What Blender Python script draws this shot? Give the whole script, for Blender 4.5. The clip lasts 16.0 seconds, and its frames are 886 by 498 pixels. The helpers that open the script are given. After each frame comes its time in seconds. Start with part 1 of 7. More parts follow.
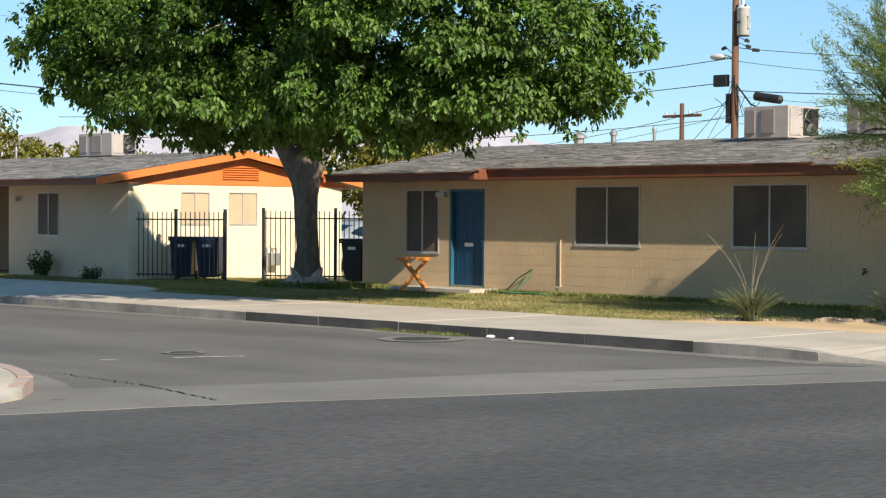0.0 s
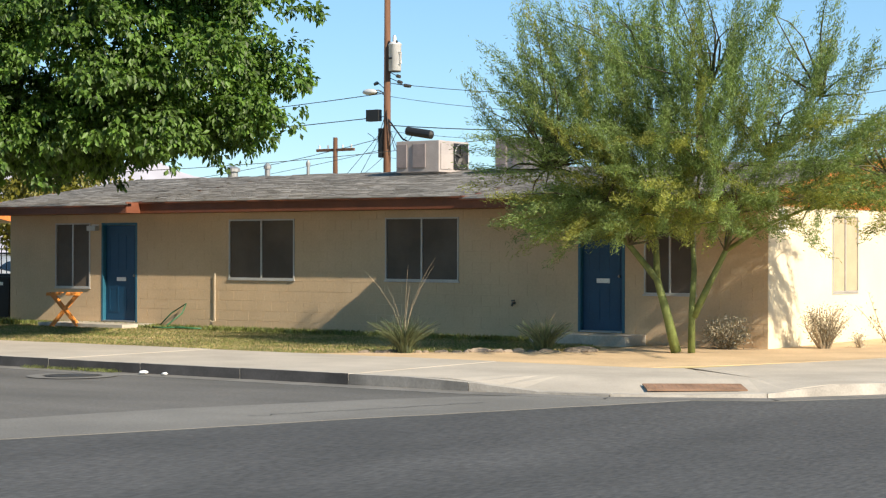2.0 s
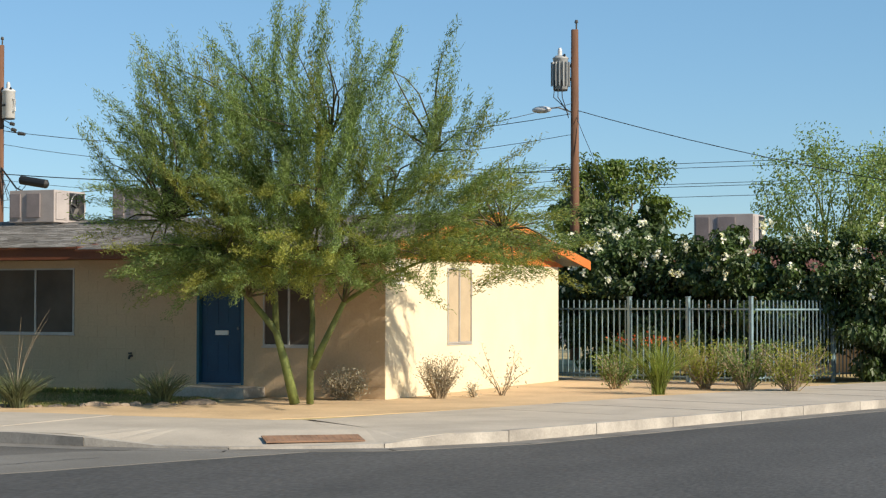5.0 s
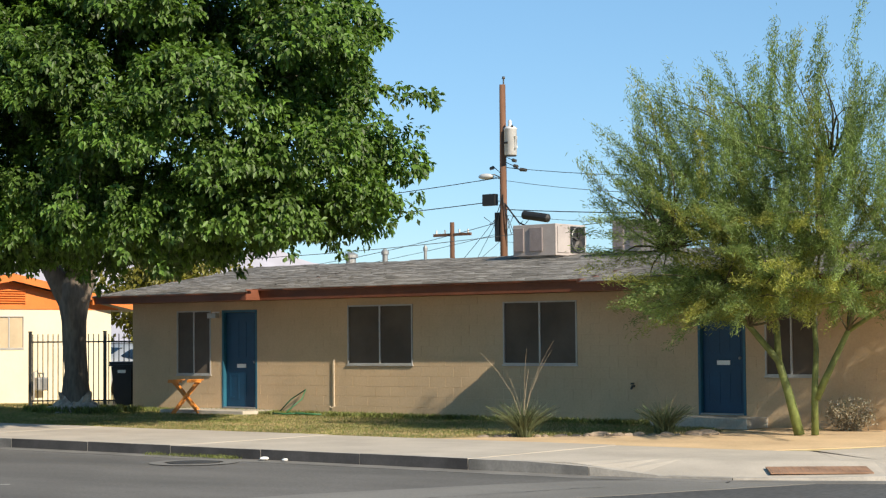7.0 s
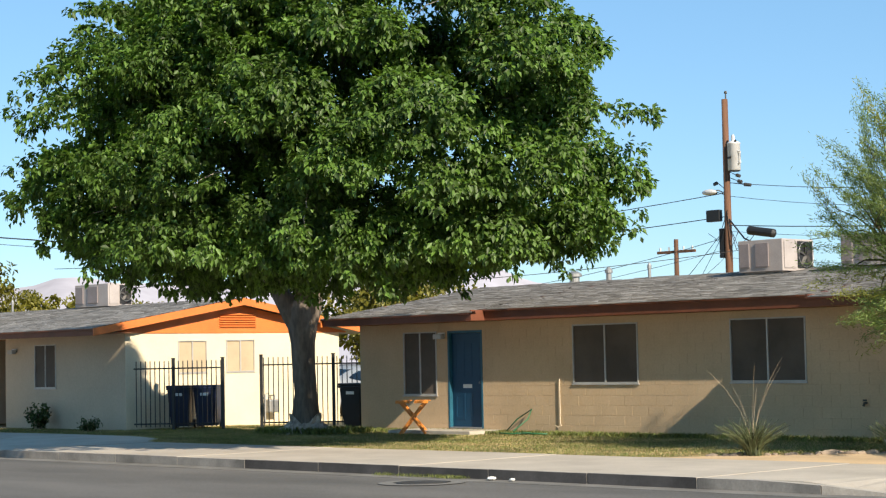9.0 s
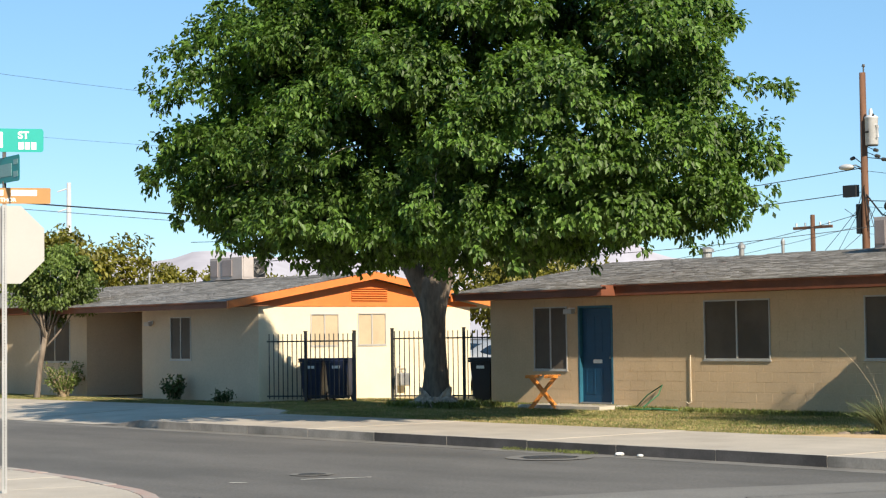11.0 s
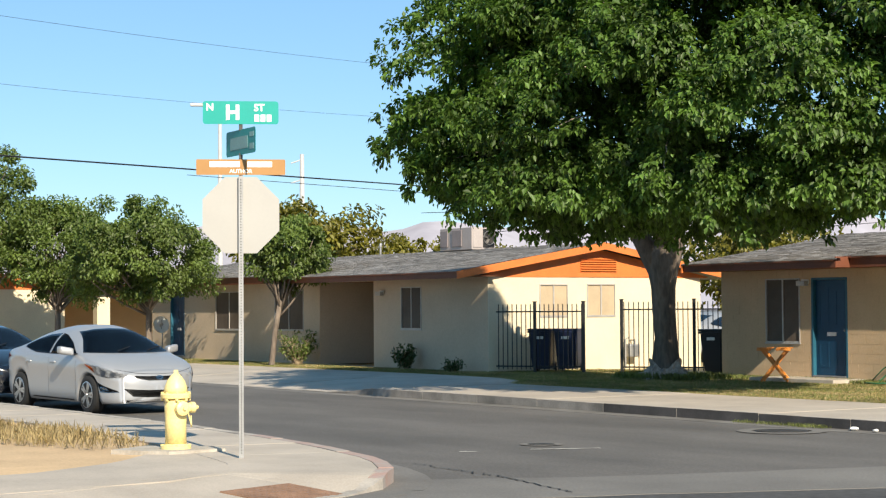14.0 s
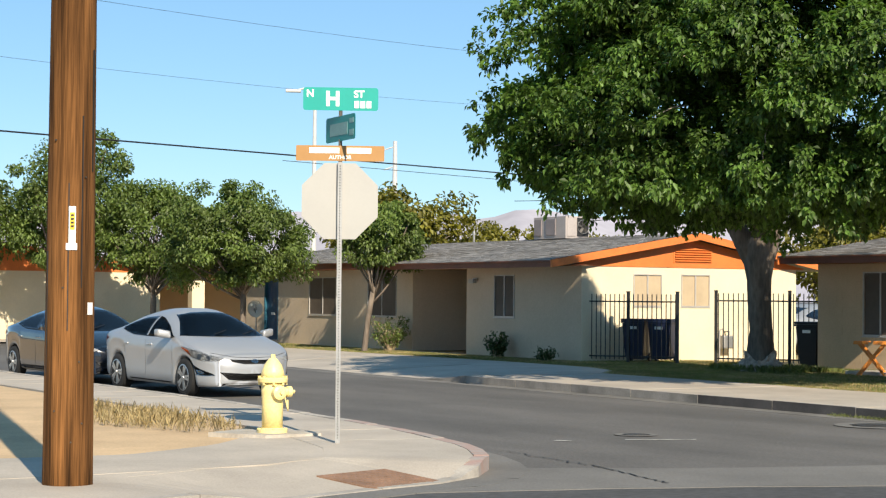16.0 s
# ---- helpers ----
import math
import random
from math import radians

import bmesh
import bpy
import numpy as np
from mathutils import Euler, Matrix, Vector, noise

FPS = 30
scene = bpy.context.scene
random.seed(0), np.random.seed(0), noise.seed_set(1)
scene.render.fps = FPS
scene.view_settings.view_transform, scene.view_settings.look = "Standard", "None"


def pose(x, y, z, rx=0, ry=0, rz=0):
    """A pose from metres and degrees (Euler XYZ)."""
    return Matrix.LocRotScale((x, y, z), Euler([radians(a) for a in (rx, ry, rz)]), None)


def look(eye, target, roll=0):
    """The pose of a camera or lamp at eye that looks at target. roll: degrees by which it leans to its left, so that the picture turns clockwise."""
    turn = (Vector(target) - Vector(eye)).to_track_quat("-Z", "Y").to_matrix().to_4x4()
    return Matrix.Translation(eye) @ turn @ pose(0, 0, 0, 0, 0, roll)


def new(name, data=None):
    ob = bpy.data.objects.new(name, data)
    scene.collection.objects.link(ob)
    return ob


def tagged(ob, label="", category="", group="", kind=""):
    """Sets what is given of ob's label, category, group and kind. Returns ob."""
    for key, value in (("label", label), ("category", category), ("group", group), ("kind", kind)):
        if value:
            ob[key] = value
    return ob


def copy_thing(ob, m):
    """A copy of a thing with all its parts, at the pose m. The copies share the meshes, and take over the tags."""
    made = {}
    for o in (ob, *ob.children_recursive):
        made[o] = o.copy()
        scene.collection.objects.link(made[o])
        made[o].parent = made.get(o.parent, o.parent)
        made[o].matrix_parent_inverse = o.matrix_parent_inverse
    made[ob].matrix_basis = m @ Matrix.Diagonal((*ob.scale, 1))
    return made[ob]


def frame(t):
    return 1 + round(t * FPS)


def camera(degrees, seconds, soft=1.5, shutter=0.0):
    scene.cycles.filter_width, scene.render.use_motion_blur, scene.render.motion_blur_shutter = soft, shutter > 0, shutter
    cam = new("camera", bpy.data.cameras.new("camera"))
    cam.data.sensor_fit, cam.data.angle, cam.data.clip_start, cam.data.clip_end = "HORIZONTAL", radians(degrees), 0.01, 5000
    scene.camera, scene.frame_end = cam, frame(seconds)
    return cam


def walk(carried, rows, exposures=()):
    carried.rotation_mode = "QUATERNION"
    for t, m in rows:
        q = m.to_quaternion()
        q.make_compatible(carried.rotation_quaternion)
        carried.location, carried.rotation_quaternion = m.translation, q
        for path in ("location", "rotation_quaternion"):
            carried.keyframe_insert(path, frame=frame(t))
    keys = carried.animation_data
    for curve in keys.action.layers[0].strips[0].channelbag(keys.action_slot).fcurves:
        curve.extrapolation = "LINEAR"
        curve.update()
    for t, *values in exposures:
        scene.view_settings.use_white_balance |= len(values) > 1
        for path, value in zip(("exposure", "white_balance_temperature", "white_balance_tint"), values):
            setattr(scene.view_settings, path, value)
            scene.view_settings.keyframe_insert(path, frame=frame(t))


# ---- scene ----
from mathutils.bvhtree import BVHTree

# ---- camera: stands on the street corner and turns ----
EYE = (0.0, 0.0, 1.65)
cam = camera(27.145, 16.0, soft=1.25)


def turned(bearing, pitch, roll, aside=0.0):
    """Camera pose: bearing clockwise from +y, pitch upwards, roll, in degrees; aside: metres stepped to the right."""
    a, e = radians(bearing) - aside / 42, radians(pitch)
    eye = Vector(EYE) + aside * Vector((math.cos(a), -math.sin(a), 0))
    way = Vector((math.sin(a) * math.cos(e), math.cos(a) * math.cos(e), math.sin(e)))
    return look(eye, eye + way * 10, roll)


# seconds, bearing, pitch, roll
PATH = ((0.0, -46.003, -0.969, 0.339),
        (0.5, -42.663, -0.594, 0.344),
        (1.0, -40.005, -0.289, 0.135),
        (1.5, -37.557, -0.038, 0.050),
        (2.0, -35.251, 0.120, 0.126),
        (2.5, -33.248, 0.242, -0.030),
        (3.0, -30.510, 0.504, 0.048),
        (3.5, -28.143, 0.877, 0.145),
        (3.7, -26.933, 1.018, 0.117),
        (4.2, -24.450, 1.300, 0.100),
        (4.7, -23.200, 1.600, 0.080),
        (5.2, -24.000, 1.900, 0.120),
        (5.8, -29.237, 2.210, 0.141),
        (6.0, -31.854, 2.295, -0.218),
        (6.5, -36.511, 2.495, -0.242),
        (7.0, -38.908, 2.754, -0.494),
        (7.5, -41.087, 3.060, -0.675),
        (8.0, -43.440, 3.321, -0.999),
        (8.5, -44.919, 3.474, -1.056),
        (9.0, -45.870, 3.458, -1.163),
        (9.5, -46.952, 3.286, -0.927),
        (9.7, -47.475, 3.208, -0.829),
        (10.4, -48.950, 2.930, -0.750),
        (11.1, -50.100, 2.700, -0.720),
        (11.8, -50.924, 2.483, -0.686),
        (12.0, -51.261, 2.434, -0.643),
        (12.5, -51.878, 2.245, -0.444),
        (13.0, -52.855, 2.040, -0.431),
        (13.5, -54.540, 1.916, -0.265),
        (14.0, -57.128, 1.881, -0.344),
        (14.5, -58.367, 1.867, -0.206),
        (15.0, -58.883, 1.772, -0.016),
        (15.5, -59.649, 1.628, 0.175),
        (16.0, -60.069, 1.498, 0.491))
ASIDE = {9.7: 0.01, 10.4: 0.04, 11.1: 0.09, 11.8: 0.13, 12.0: 0.135, 12.5: 0.13, 13.0: 0.115, 13.5: 0.09, 14.0: 0.07, 14.5: 0.05, 15.0: 0.03, 15.5: 0.01}
walk(cam, [(t, turned(b, p, r, ASIDE.get(t, 0.0))) for t, b, p, r in PATH],
     exposures=((0.0, 0.76), (1.0, 0.94), (2.4, 0.81), (3.5, 0.64), (5.8, 0.48), (6.4, 0.60), (7.0, 0.72), (9.0, 0.81), (12.5, 0.76), (14.5, 0.70), (16.0, 0.66)))

# ---- world, sun ----
SUN_WAY = Vector((1.0, -0.22, 0.64)).normalized()
world = bpy.data.worlds.new("world")
scene.world = world
world.use_nodes = True
wn = world.node_tree
sky = wn.nodes.new("ShaderNodeTexSky")
sky.sky_type, sky.sun_disc = "NISHITA", False
sky.sun_elevation = math.asin(SUN_WAY.z)
sky.sun_rotation = math.atan2(SUN_WAY.x, SUN_WAY.y)
sky.altitude, sky.air_density, sky.dust_density, sky.ozone_density = 500, 1.0, 0.0, 2.0
tint = wn.nodes.new("ShaderNodeMix")
tint.data_type, tint.blend_type = "RGBA", "MULTIPLY"
tint.inputs["Factor"].default_value = 1.0
tint.inputs["B"].default_value = (0.83, 0.965, 1.14, 1)
wn.links.new(sky.outputs[0], tint.inputs["A"])
even = wn.nodes.new("ShaderNodeMix")
even.data_type = "RGBA"
even.inputs["Factor"].default_value = 0.35
even.inputs["B"].default_value = (2.0, 4.6, 6.4, 1)
wn.links.new(tint.outputs["Result"], even.inputs["A"])
wn.links.new(even.outputs["Result"], wn.nodes["Background"].inputs[0])
wn.nodes["Background"].inputs[1].default_value = 0.076
sun = new("sun", bpy.data.lights.new("sun", "SUN"))
sun.data.energy, sun.data.angle, sun.data.color = 5.0, radians(0.53), (1.0, 0.88, 0.70)
sun.matrix_world = look(SUN_WAY * 50, (0, 0, 0))


# ---- materials ----
def mat(name, base, rough=0.8, vary=0.25, scale=6.0, fine=60.0, bump=0.15, metal=0.0, dark=None, per_object=0.0, stretch=(1, 1, 1), spec=0.5, emit=None, coat=0.0, grain=0.12, per_island=0.0):
    """Two scales of noise on a base colour, with a fine bump, in world metres."""
    m = bpy.data.materials.new(name)
    m.use_nodes = True
    nt = m.node_tree
    n, l = nt.nodes, nt.links
    b = n["Principled BSDF"]
    geo = n.new("ShaderNodeNewGeometry")
    mp = n.new("ShaderNodeMapping")
    mp.inputs["Scale"].default_value = stretch
    l.new(geo.outputs["Position"], mp.inputs["Vector"])
    big = n.new("ShaderNodeTexNoise")
    big.inputs["Scale"].default_value, big.inputs["Detail"].default_value, big.inputs["Roughness"].default_value = scale, 5, 0.6
    small = n.new("ShaderNodeTexNoise")
    small.inputs["Scale"].default_value, small.inputs["Detail"].default_value = fine, 3
    l.new(mp.outputs[0], big.inputs["Vector"])
    l.new(mp.outputs[0], small.inputs["Vector"])
    ramp = n.new("ShaderNodeMapRange")
    ramp.inputs["From Min"].default_value, ramp.inputs["From Max"].default_value = 0.35, 0.65
    l.new(big.outputs["Fac"], ramp.inputs["Value"])
    mix = n.new("ShaderNodeMix")
    mix.data_type = "RGBA"
    lo = dark or [c * (1 - vary) for c in base]
    hi = [min(1, c * (1 + vary * 0.6)) for c in base]
    mix.inputs["A"].default_value, mix.inputs["B"].default_value = (*lo, 1), (*hi, 1)
    l.new(ramp.outputs[0], mix.inputs["Factor"])
    g = n.new("ShaderNodeMapRange")
    g.inputs["To Min"].default_value, g.inputs["To Max"].default_value = 1 - grain * 2, 1 + grain * 2
    l.new(small.outputs["Fac"], g.inputs["Value"])
    mul = n.new("ShaderNodeMix")
    mul.data_type, mul.blend_type = "RGBA", "MULTIPLY"
    mul.inputs["Factor"].default_value = 1
    l.new(mix.outputs["Result"], mul.inputs["A"])
    l.new(g.outputs[0], mul.inputs["B"])
    out = mul.outputs["Result"]
    for amount, source in ((per_object, "object"), (per_island, "island")):
        if amount:
            hsv = n.new("ShaderNodeHueSaturation")
            r = n.new("ShaderNodeMapRange")
            r.inputs["To Min"].default_value, r.inputs["To Max"].default_value = 1 - amount, 1 + amount
            if source == "object":
                l.new(n.new("ShaderNodeObjectInfo").outputs["Random"], r.inputs["Value"])
            else:
                l.new(geo.outputs["Random Per Island"], r.inputs["Value"])
            l.new(r.outputs[0], hsv.inputs["Value"])
            l.new(out, hsv.inputs["Color"])
            out = hsv.outputs[0]
    l.new(out, b.inputs["Base Color"])
    b.inputs["Roughness"].default_value, b.inputs["Metallic"].default_value = rough, metal
    b.inputs["Specular IOR Level"].default_value = spec
    b.inputs["Coat Weight"].default_value = coat
    b.inputs["Coat Roughness"].default_value = 0.05
    if bump:
        bp = n.new("ShaderNodeBump")
        bp.inputs["Strength"].default_value, bp.inputs["Distance"].default_value = bump, 0.01
        l.new(small.outputs["Fac"], bp.inputs["Height"])
        l.new(bp.outputs[0], b.inputs["Normal"])
    return m


def leaf_mat(name, base, vary=0.35, through_light=0.35, rough=0.5):
    """Leaf: diffuse with some light coming through, each leaf of its own shade."""
    m = mat(name, base, rough, 0.3, 0.8, 30, 0, per_island=vary, grain=0.1)
    n, l = m.node_tree.nodes, m.node_tree.links
    b = n["Principled BSDF"]
    tr = n.new("ShaderNodeBsdfTranslucent")
    col = b.inputs["Base Color"].links[0].from_socket
    bright = n.new("ShaderNodeMix")
    bright.data_type, bright.blend_type = "RGBA", "MULTIPLY"
    bright.inputs["Factor"].default_value = 1
    bright.inputs["B"].default_value = (1.45, 1.5, 0.75, 1)
    l.new(col, bright.inputs["A"])
    l.new(bright.outputs["Result"], tr.inputs[0])
    sh = n.new("ShaderNodeMixShader")
    sh.inputs[0].default_value = through_light
    l.new(b.outputs[0], sh.inputs[1])
    l.new(tr.outputs[0], sh.inputs[2])
    l.new(sh.outputs[0], n["Material Output"].inputs[0])
    return m


M_ASPHALT = mat("asphalt", (0.057, 0.056, 0.056), 0.9, 0.30, 0.5, 22, 0.5, grain=0.42, stretch=(1.0, 0.35, 1.0))
M_ASPHALT_OLD = mat("old_asphalt", (0.107, 0.100, 0.092), 0.9, 0.28, 0.45, 45, 0.5, grain=0.28, stretch=(0.4, 1.0, 1.0))
M_CONCRETE = mat("concrete", (0.415, 0.365, 0.305), 0.85, 0.14, 0.8, 50, 0.2)
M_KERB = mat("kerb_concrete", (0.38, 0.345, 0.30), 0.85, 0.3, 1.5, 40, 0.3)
# kerb face tones: shade is put into the colour along with stains
M_KERB_FACE = mat("shaded_stained_kerb_face", (0.070, 0.064, 0.061), 0.9, 0.4, 1.2, 30, 0.3)
M_KERB_FADE = mat("half_shaded_kerb_face", (0.24, 0.22, 0.195), 0.9, 0.4, 1.2, 30, 0.3)
M_KERB_PALE = mat("pale_kerb_face", (0.27, 0.245, 0.215), 0.9, 0.35, 1.5, 30, 0.3)
M_KERB_RED = mat("faded_red_kerb_paint", (0.30, 0.20, 0.17), 0.85, 0.35, 5, 40, 0.3, dark=(0.33, 0.30, 0.27))
M_SEAM = mat("pale_crossing_strip", (0.155, 0.147, 0.135), 0.9, 0.18, 0.5, 40, 0.3, grain=0.2)
M_GUTTER = mat("gutter_concrete", (0.155, 0.146, 0.134), 0.9, 0.3, 1.2, 40, 0.3)
M_SAND = mat("sand", (0.52, 0.37, 0.215), 0.95, 0.16, 0.7, 30, 0.4)
M_SOIL = mat("dry_lawn_soil", (0.36, 0.285, 0.135), 0.95, 0.35, 0.9, 25, 0.5)
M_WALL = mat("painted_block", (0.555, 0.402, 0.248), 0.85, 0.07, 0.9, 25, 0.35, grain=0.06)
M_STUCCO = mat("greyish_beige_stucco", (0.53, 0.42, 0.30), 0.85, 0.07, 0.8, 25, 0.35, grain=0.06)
M_WALL_PALE = mat("pale_wall_finish", (0.68, 0.58, 0.405), 0.85, 0.06, 1.0, 35, 0.35, grain=0.06)
M_ORANGE = mat("orange_paint", (0.62, 0.17, 0.035), 0.6, 0.12, 2.0, 40, 0.1)
# eave trim: the rake's orange with eave shade darkened into the colour
M_BROWN = mat("shaded_trim_paint", (0.155, 0.050, 0.024), 0.6, 0.2, 2.0, 40, 0.1)
M_SHINGLE = mat("asphalt_shingle", (0.30, 0.285, 0.265), 0.95, 0.22, 0.8, 30, 0.6, grain=0.25, per_object=0.16)
M_SOFFIT = mat("soffit_paint", (0.30, 0.13, 0.06), 0.8, 0.1, 2, 30, 0.1)


# ---- building helpers ----
def part(name, bm, material, parent=None, label="", smooth=False):
    me = bpy.data.meshes.new(name)
    bm.normal_update()
    bm.to_mesh(me)
    bm.free()
    for mm in (material if isinstance(material, (list, tuple)) else [material]):
        me.materials.append(mm)
    if smooth:
        me.polygons.foreach_set("use_smooth", [True] * len(me.polygons))
    ob = new(name, me)
    if parent is not None:
        ob.parent = parent
    if label:
        ob["label"] = label
    if name in ("twigs", "limb", "stems"):
        ob["kind"] = "stuff"
    return ob


def empty(name, x=0, y=0, z=0, rz=0):
    ob = new(name)
    ob.matrix_basis = pose(x, y, z, 0, 0, rz)
    return ob


def box(bm, x0, x1, y0, y1, z0, z1, bevel=0.0, m=None):
    vs = [bm.verts.new((x, y, z)) for z in (z0, z1) for y in (y0, y1) for x in (x0, x1)]
    if m is not None:
        for v in vs:
            v.co = m @ v.co
    fs = [bm.faces.new([vs[i] for i in q]) for q in ((0, 2, 3, 1), (4, 5, 7, 6), (0, 1, 5, 4), (2, 6, 7, 3), (0, 4, 6, 2), (1, 3, 7, 5))]
    if bevel:
        es = list({e for f in fs for e in f.edges})
        bmesh.ops.bevel(bm, geom=es, offset=bevel, segments=2, affect="EDGES", profile=0.6)
    return bm


def bx(x0, x1, y0, y1, z0, z1, bevel=0.0, m=None):
    return box(bmesh.new(), x0, x1, y0, y1, z0, z1, bevel, m)


def prism(bm, pts, z0, z1):
    """Upright prism over a counter-clockwise outline."""
    lo = [bm.verts.new((x, y, z0)) for x, y in pts]
    hi = [bm.verts.new((x, y, z1)) for x, y in pts]
    n = len(pts)
    bm.faces.new(hi)
    bm.faces.new(lo[::-1])
    for i in range(n):
        bm.faces.new((lo[i], lo[(i + 1) % n], hi[(i + 1) % n], hi[i]))
    return bm


def tube(bm, points, radii, sides=8, cap=True):
    """Tapered tube along points."""
    rings = []
    pts = [Vector(p) for p in points]
    if not isinstance(radii, (list, tuple)):
        radii = [radii] * len(pts)
    for i, p in enumerate(pts):
        d = (pts[min(i + 1, len(pts) - 1)] - pts[max(i - 1, 0)]).normalized()
        a = d.orthogonal().normalized() if abs(d.z) > 0.99 else d.cross(Vector((0, 0, 1))).normalized()
        c = d.cross(a)
        rings.append([bm.verts.new(p + radii[i] * (math.cos(2 * math.pi * k / sides) * a + math.sin(2 * math.pi * k / sides) * c)) for k in range(sides)])
    for r0, r1 in zip(rings, rings[1:]):
        for k in range(sides):
            bm.faces.new((r0[k], r0[(k + 1) % sides], r1[(k + 1) % sides], r1[k]))
    if cap:
        bm.faces.new(rings[0][::-1])
        bm.faces.new(rings[-1])
    return bm


def wall_with_holes(bm, u0, u1, z0, z1, holes, place, thick):
    """Wall in the (u, z) plane with rectangular holes (ua, ub, za, zb) right through; place(u, w, z) gives the world point, w in [0, thick]."""
    us = sorted({u0, u1, *[h[0] for h in holes], *[h[1] for h in holes]})
    zs = sorted({z0, z1, *[h[2] for h in holes], *[h[3] for h in holes]})
    def hole(u, z):
        return any(h[0] < u < h[1] and h[2] < z < h[3] for h in holes)
    cells = {(i, j) for i in range(len(us) - 1) for j in range(len(zs) - 1) if not hole((us[i] + us[i + 1]) / 2, (zs[j] + zs[j + 1]) / 2)}
    vv = {}
    def v(i, j, w):
        if (i, j, w) not in vv:
            vv[i, j, w] = bm.verts.new(place(us[i], w, zs[j]))
        return vv[i, j, w]
    for i, j in cells:
        bm.faces.new((v(i, j, 0), v(i + 1, j, 0), v(i + 1, j + 1, 0), v(i, j + 1, 0)))
        bm.faces.new((v(i, j, thick), v(i, j + 1, thick), v(i + 1, j + 1, thick), v(i + 1, j, thick)))
        for di, dj, a, b in ((-1, 0, (i, j + 1), (i, j)), (1, 0, (i + 1, j), (i + 1, j + 1)), (0, -1, (i, j), (i + 1, j)), (0, 1, (i + 1, j + 1), (i, j + 1))):
            if (i + di, j + dj) not in cells:
                bm.faces.new((v(*a, 0), v(*a, thick), v(*b, thick), v(*b, 0)))
    bmesh.ops.recalc_face_normals(bm, faces=bm.faces[:])
    return bm


# ---- ground ----
ROAD_Z, WALK_Z = -0.05, 0.10
bm = bmesh.new()
prism(bm, [(-1500, -600), (1500, -600), (1500, 2400), (-1500, 2400)], -1.0, ROAD_Z)
tagged(part("ground", bm, M_ASPHALT), "dark grey asphalt street and ground sheet", "ground", kind="structure")

# ---- pavements, kerbs, yards ----
KERB_FAR = [(-120, 18.5), (-60, 18.5), (-38, 18.5), (-13.3, 18.5), (-12.4, 18.53), (-11.6, 18.62), (-10.9, 18.8), (-10.2, 19.1), (-9.55, 19.5), (-9.0, 20.0), (-8.6, 20.6), (-8.3, 21.3), (-7.95, 22.4), (-7.6, 23.6), (-6.0, 29.0), (-3.2, 38.0), (5, 65)]


def offset_line(pts, d):
    """Line shifted d metres to the left of its way."""
    out = []
    for i, p in enumerate(pts):
        a, b = Vector(pts[max(i - 1, 0)]), Vector(pts[min(i + 1, len(pts) - 1)])
        w = (b - a).normalized()
        out.append((p[0] - w.y * d, p[1] + w.x * d))
    return out


def resample(pts, step):
    """Points every step metres along a line."""
    pts = [Vector(p) for p in pts]
    out, left = [pts[0]], step
    for a, b in zip(pts, pts[1:]):
        n, done = (b - a).length, 0.0
        while n - done >= left:
            done += left
            out.append(a.lerp(b, done / n))
            left = step
        left -= n - done
    return [tuple(p) for p in out]


def strip(bm, a, b, z0, z1, z2=None):
    """Solid strip between two lines of equal count; its top is z1 on the first line and z2 on the other."""
    z1 = z1 if isinstance(z1, list) else [z1] * len(a)
    z2 = z1 if z2 is None else z2 if isinstance(z2, list) else [z2] * len(a)
    va = [(bm.verts.new((*p, z0)), bm.verts.new((*p, z))) for p, z in zip(a, z1)]
    vb = [(bm.verts.new((*p, z0)), bm.verts.new((*p, z))) for p, z in zip(b, z2)]
    for i in range(len(a) - 1):
        bm.faces.new((va[i][1], va[i + 1][1], vb[i + 1][1], vb[i][1]))
        bm.faces.new((va[i][0], va[i + 1][0], va[i + 1][1], va[i][1]))
        bm.faces.new((vb[i + 1][0], vb[i][0], vb[i][1], vb[i + 1][1]))
    for v, w in ((va[0], vb[0]), (vb[-1], va[-1])):
        bm.faces.new((w[0], v[0], v[1], w[1]))
    bmesh.ops.recalc_face_normals(bm, faces=bm.faces[:])
    return bm


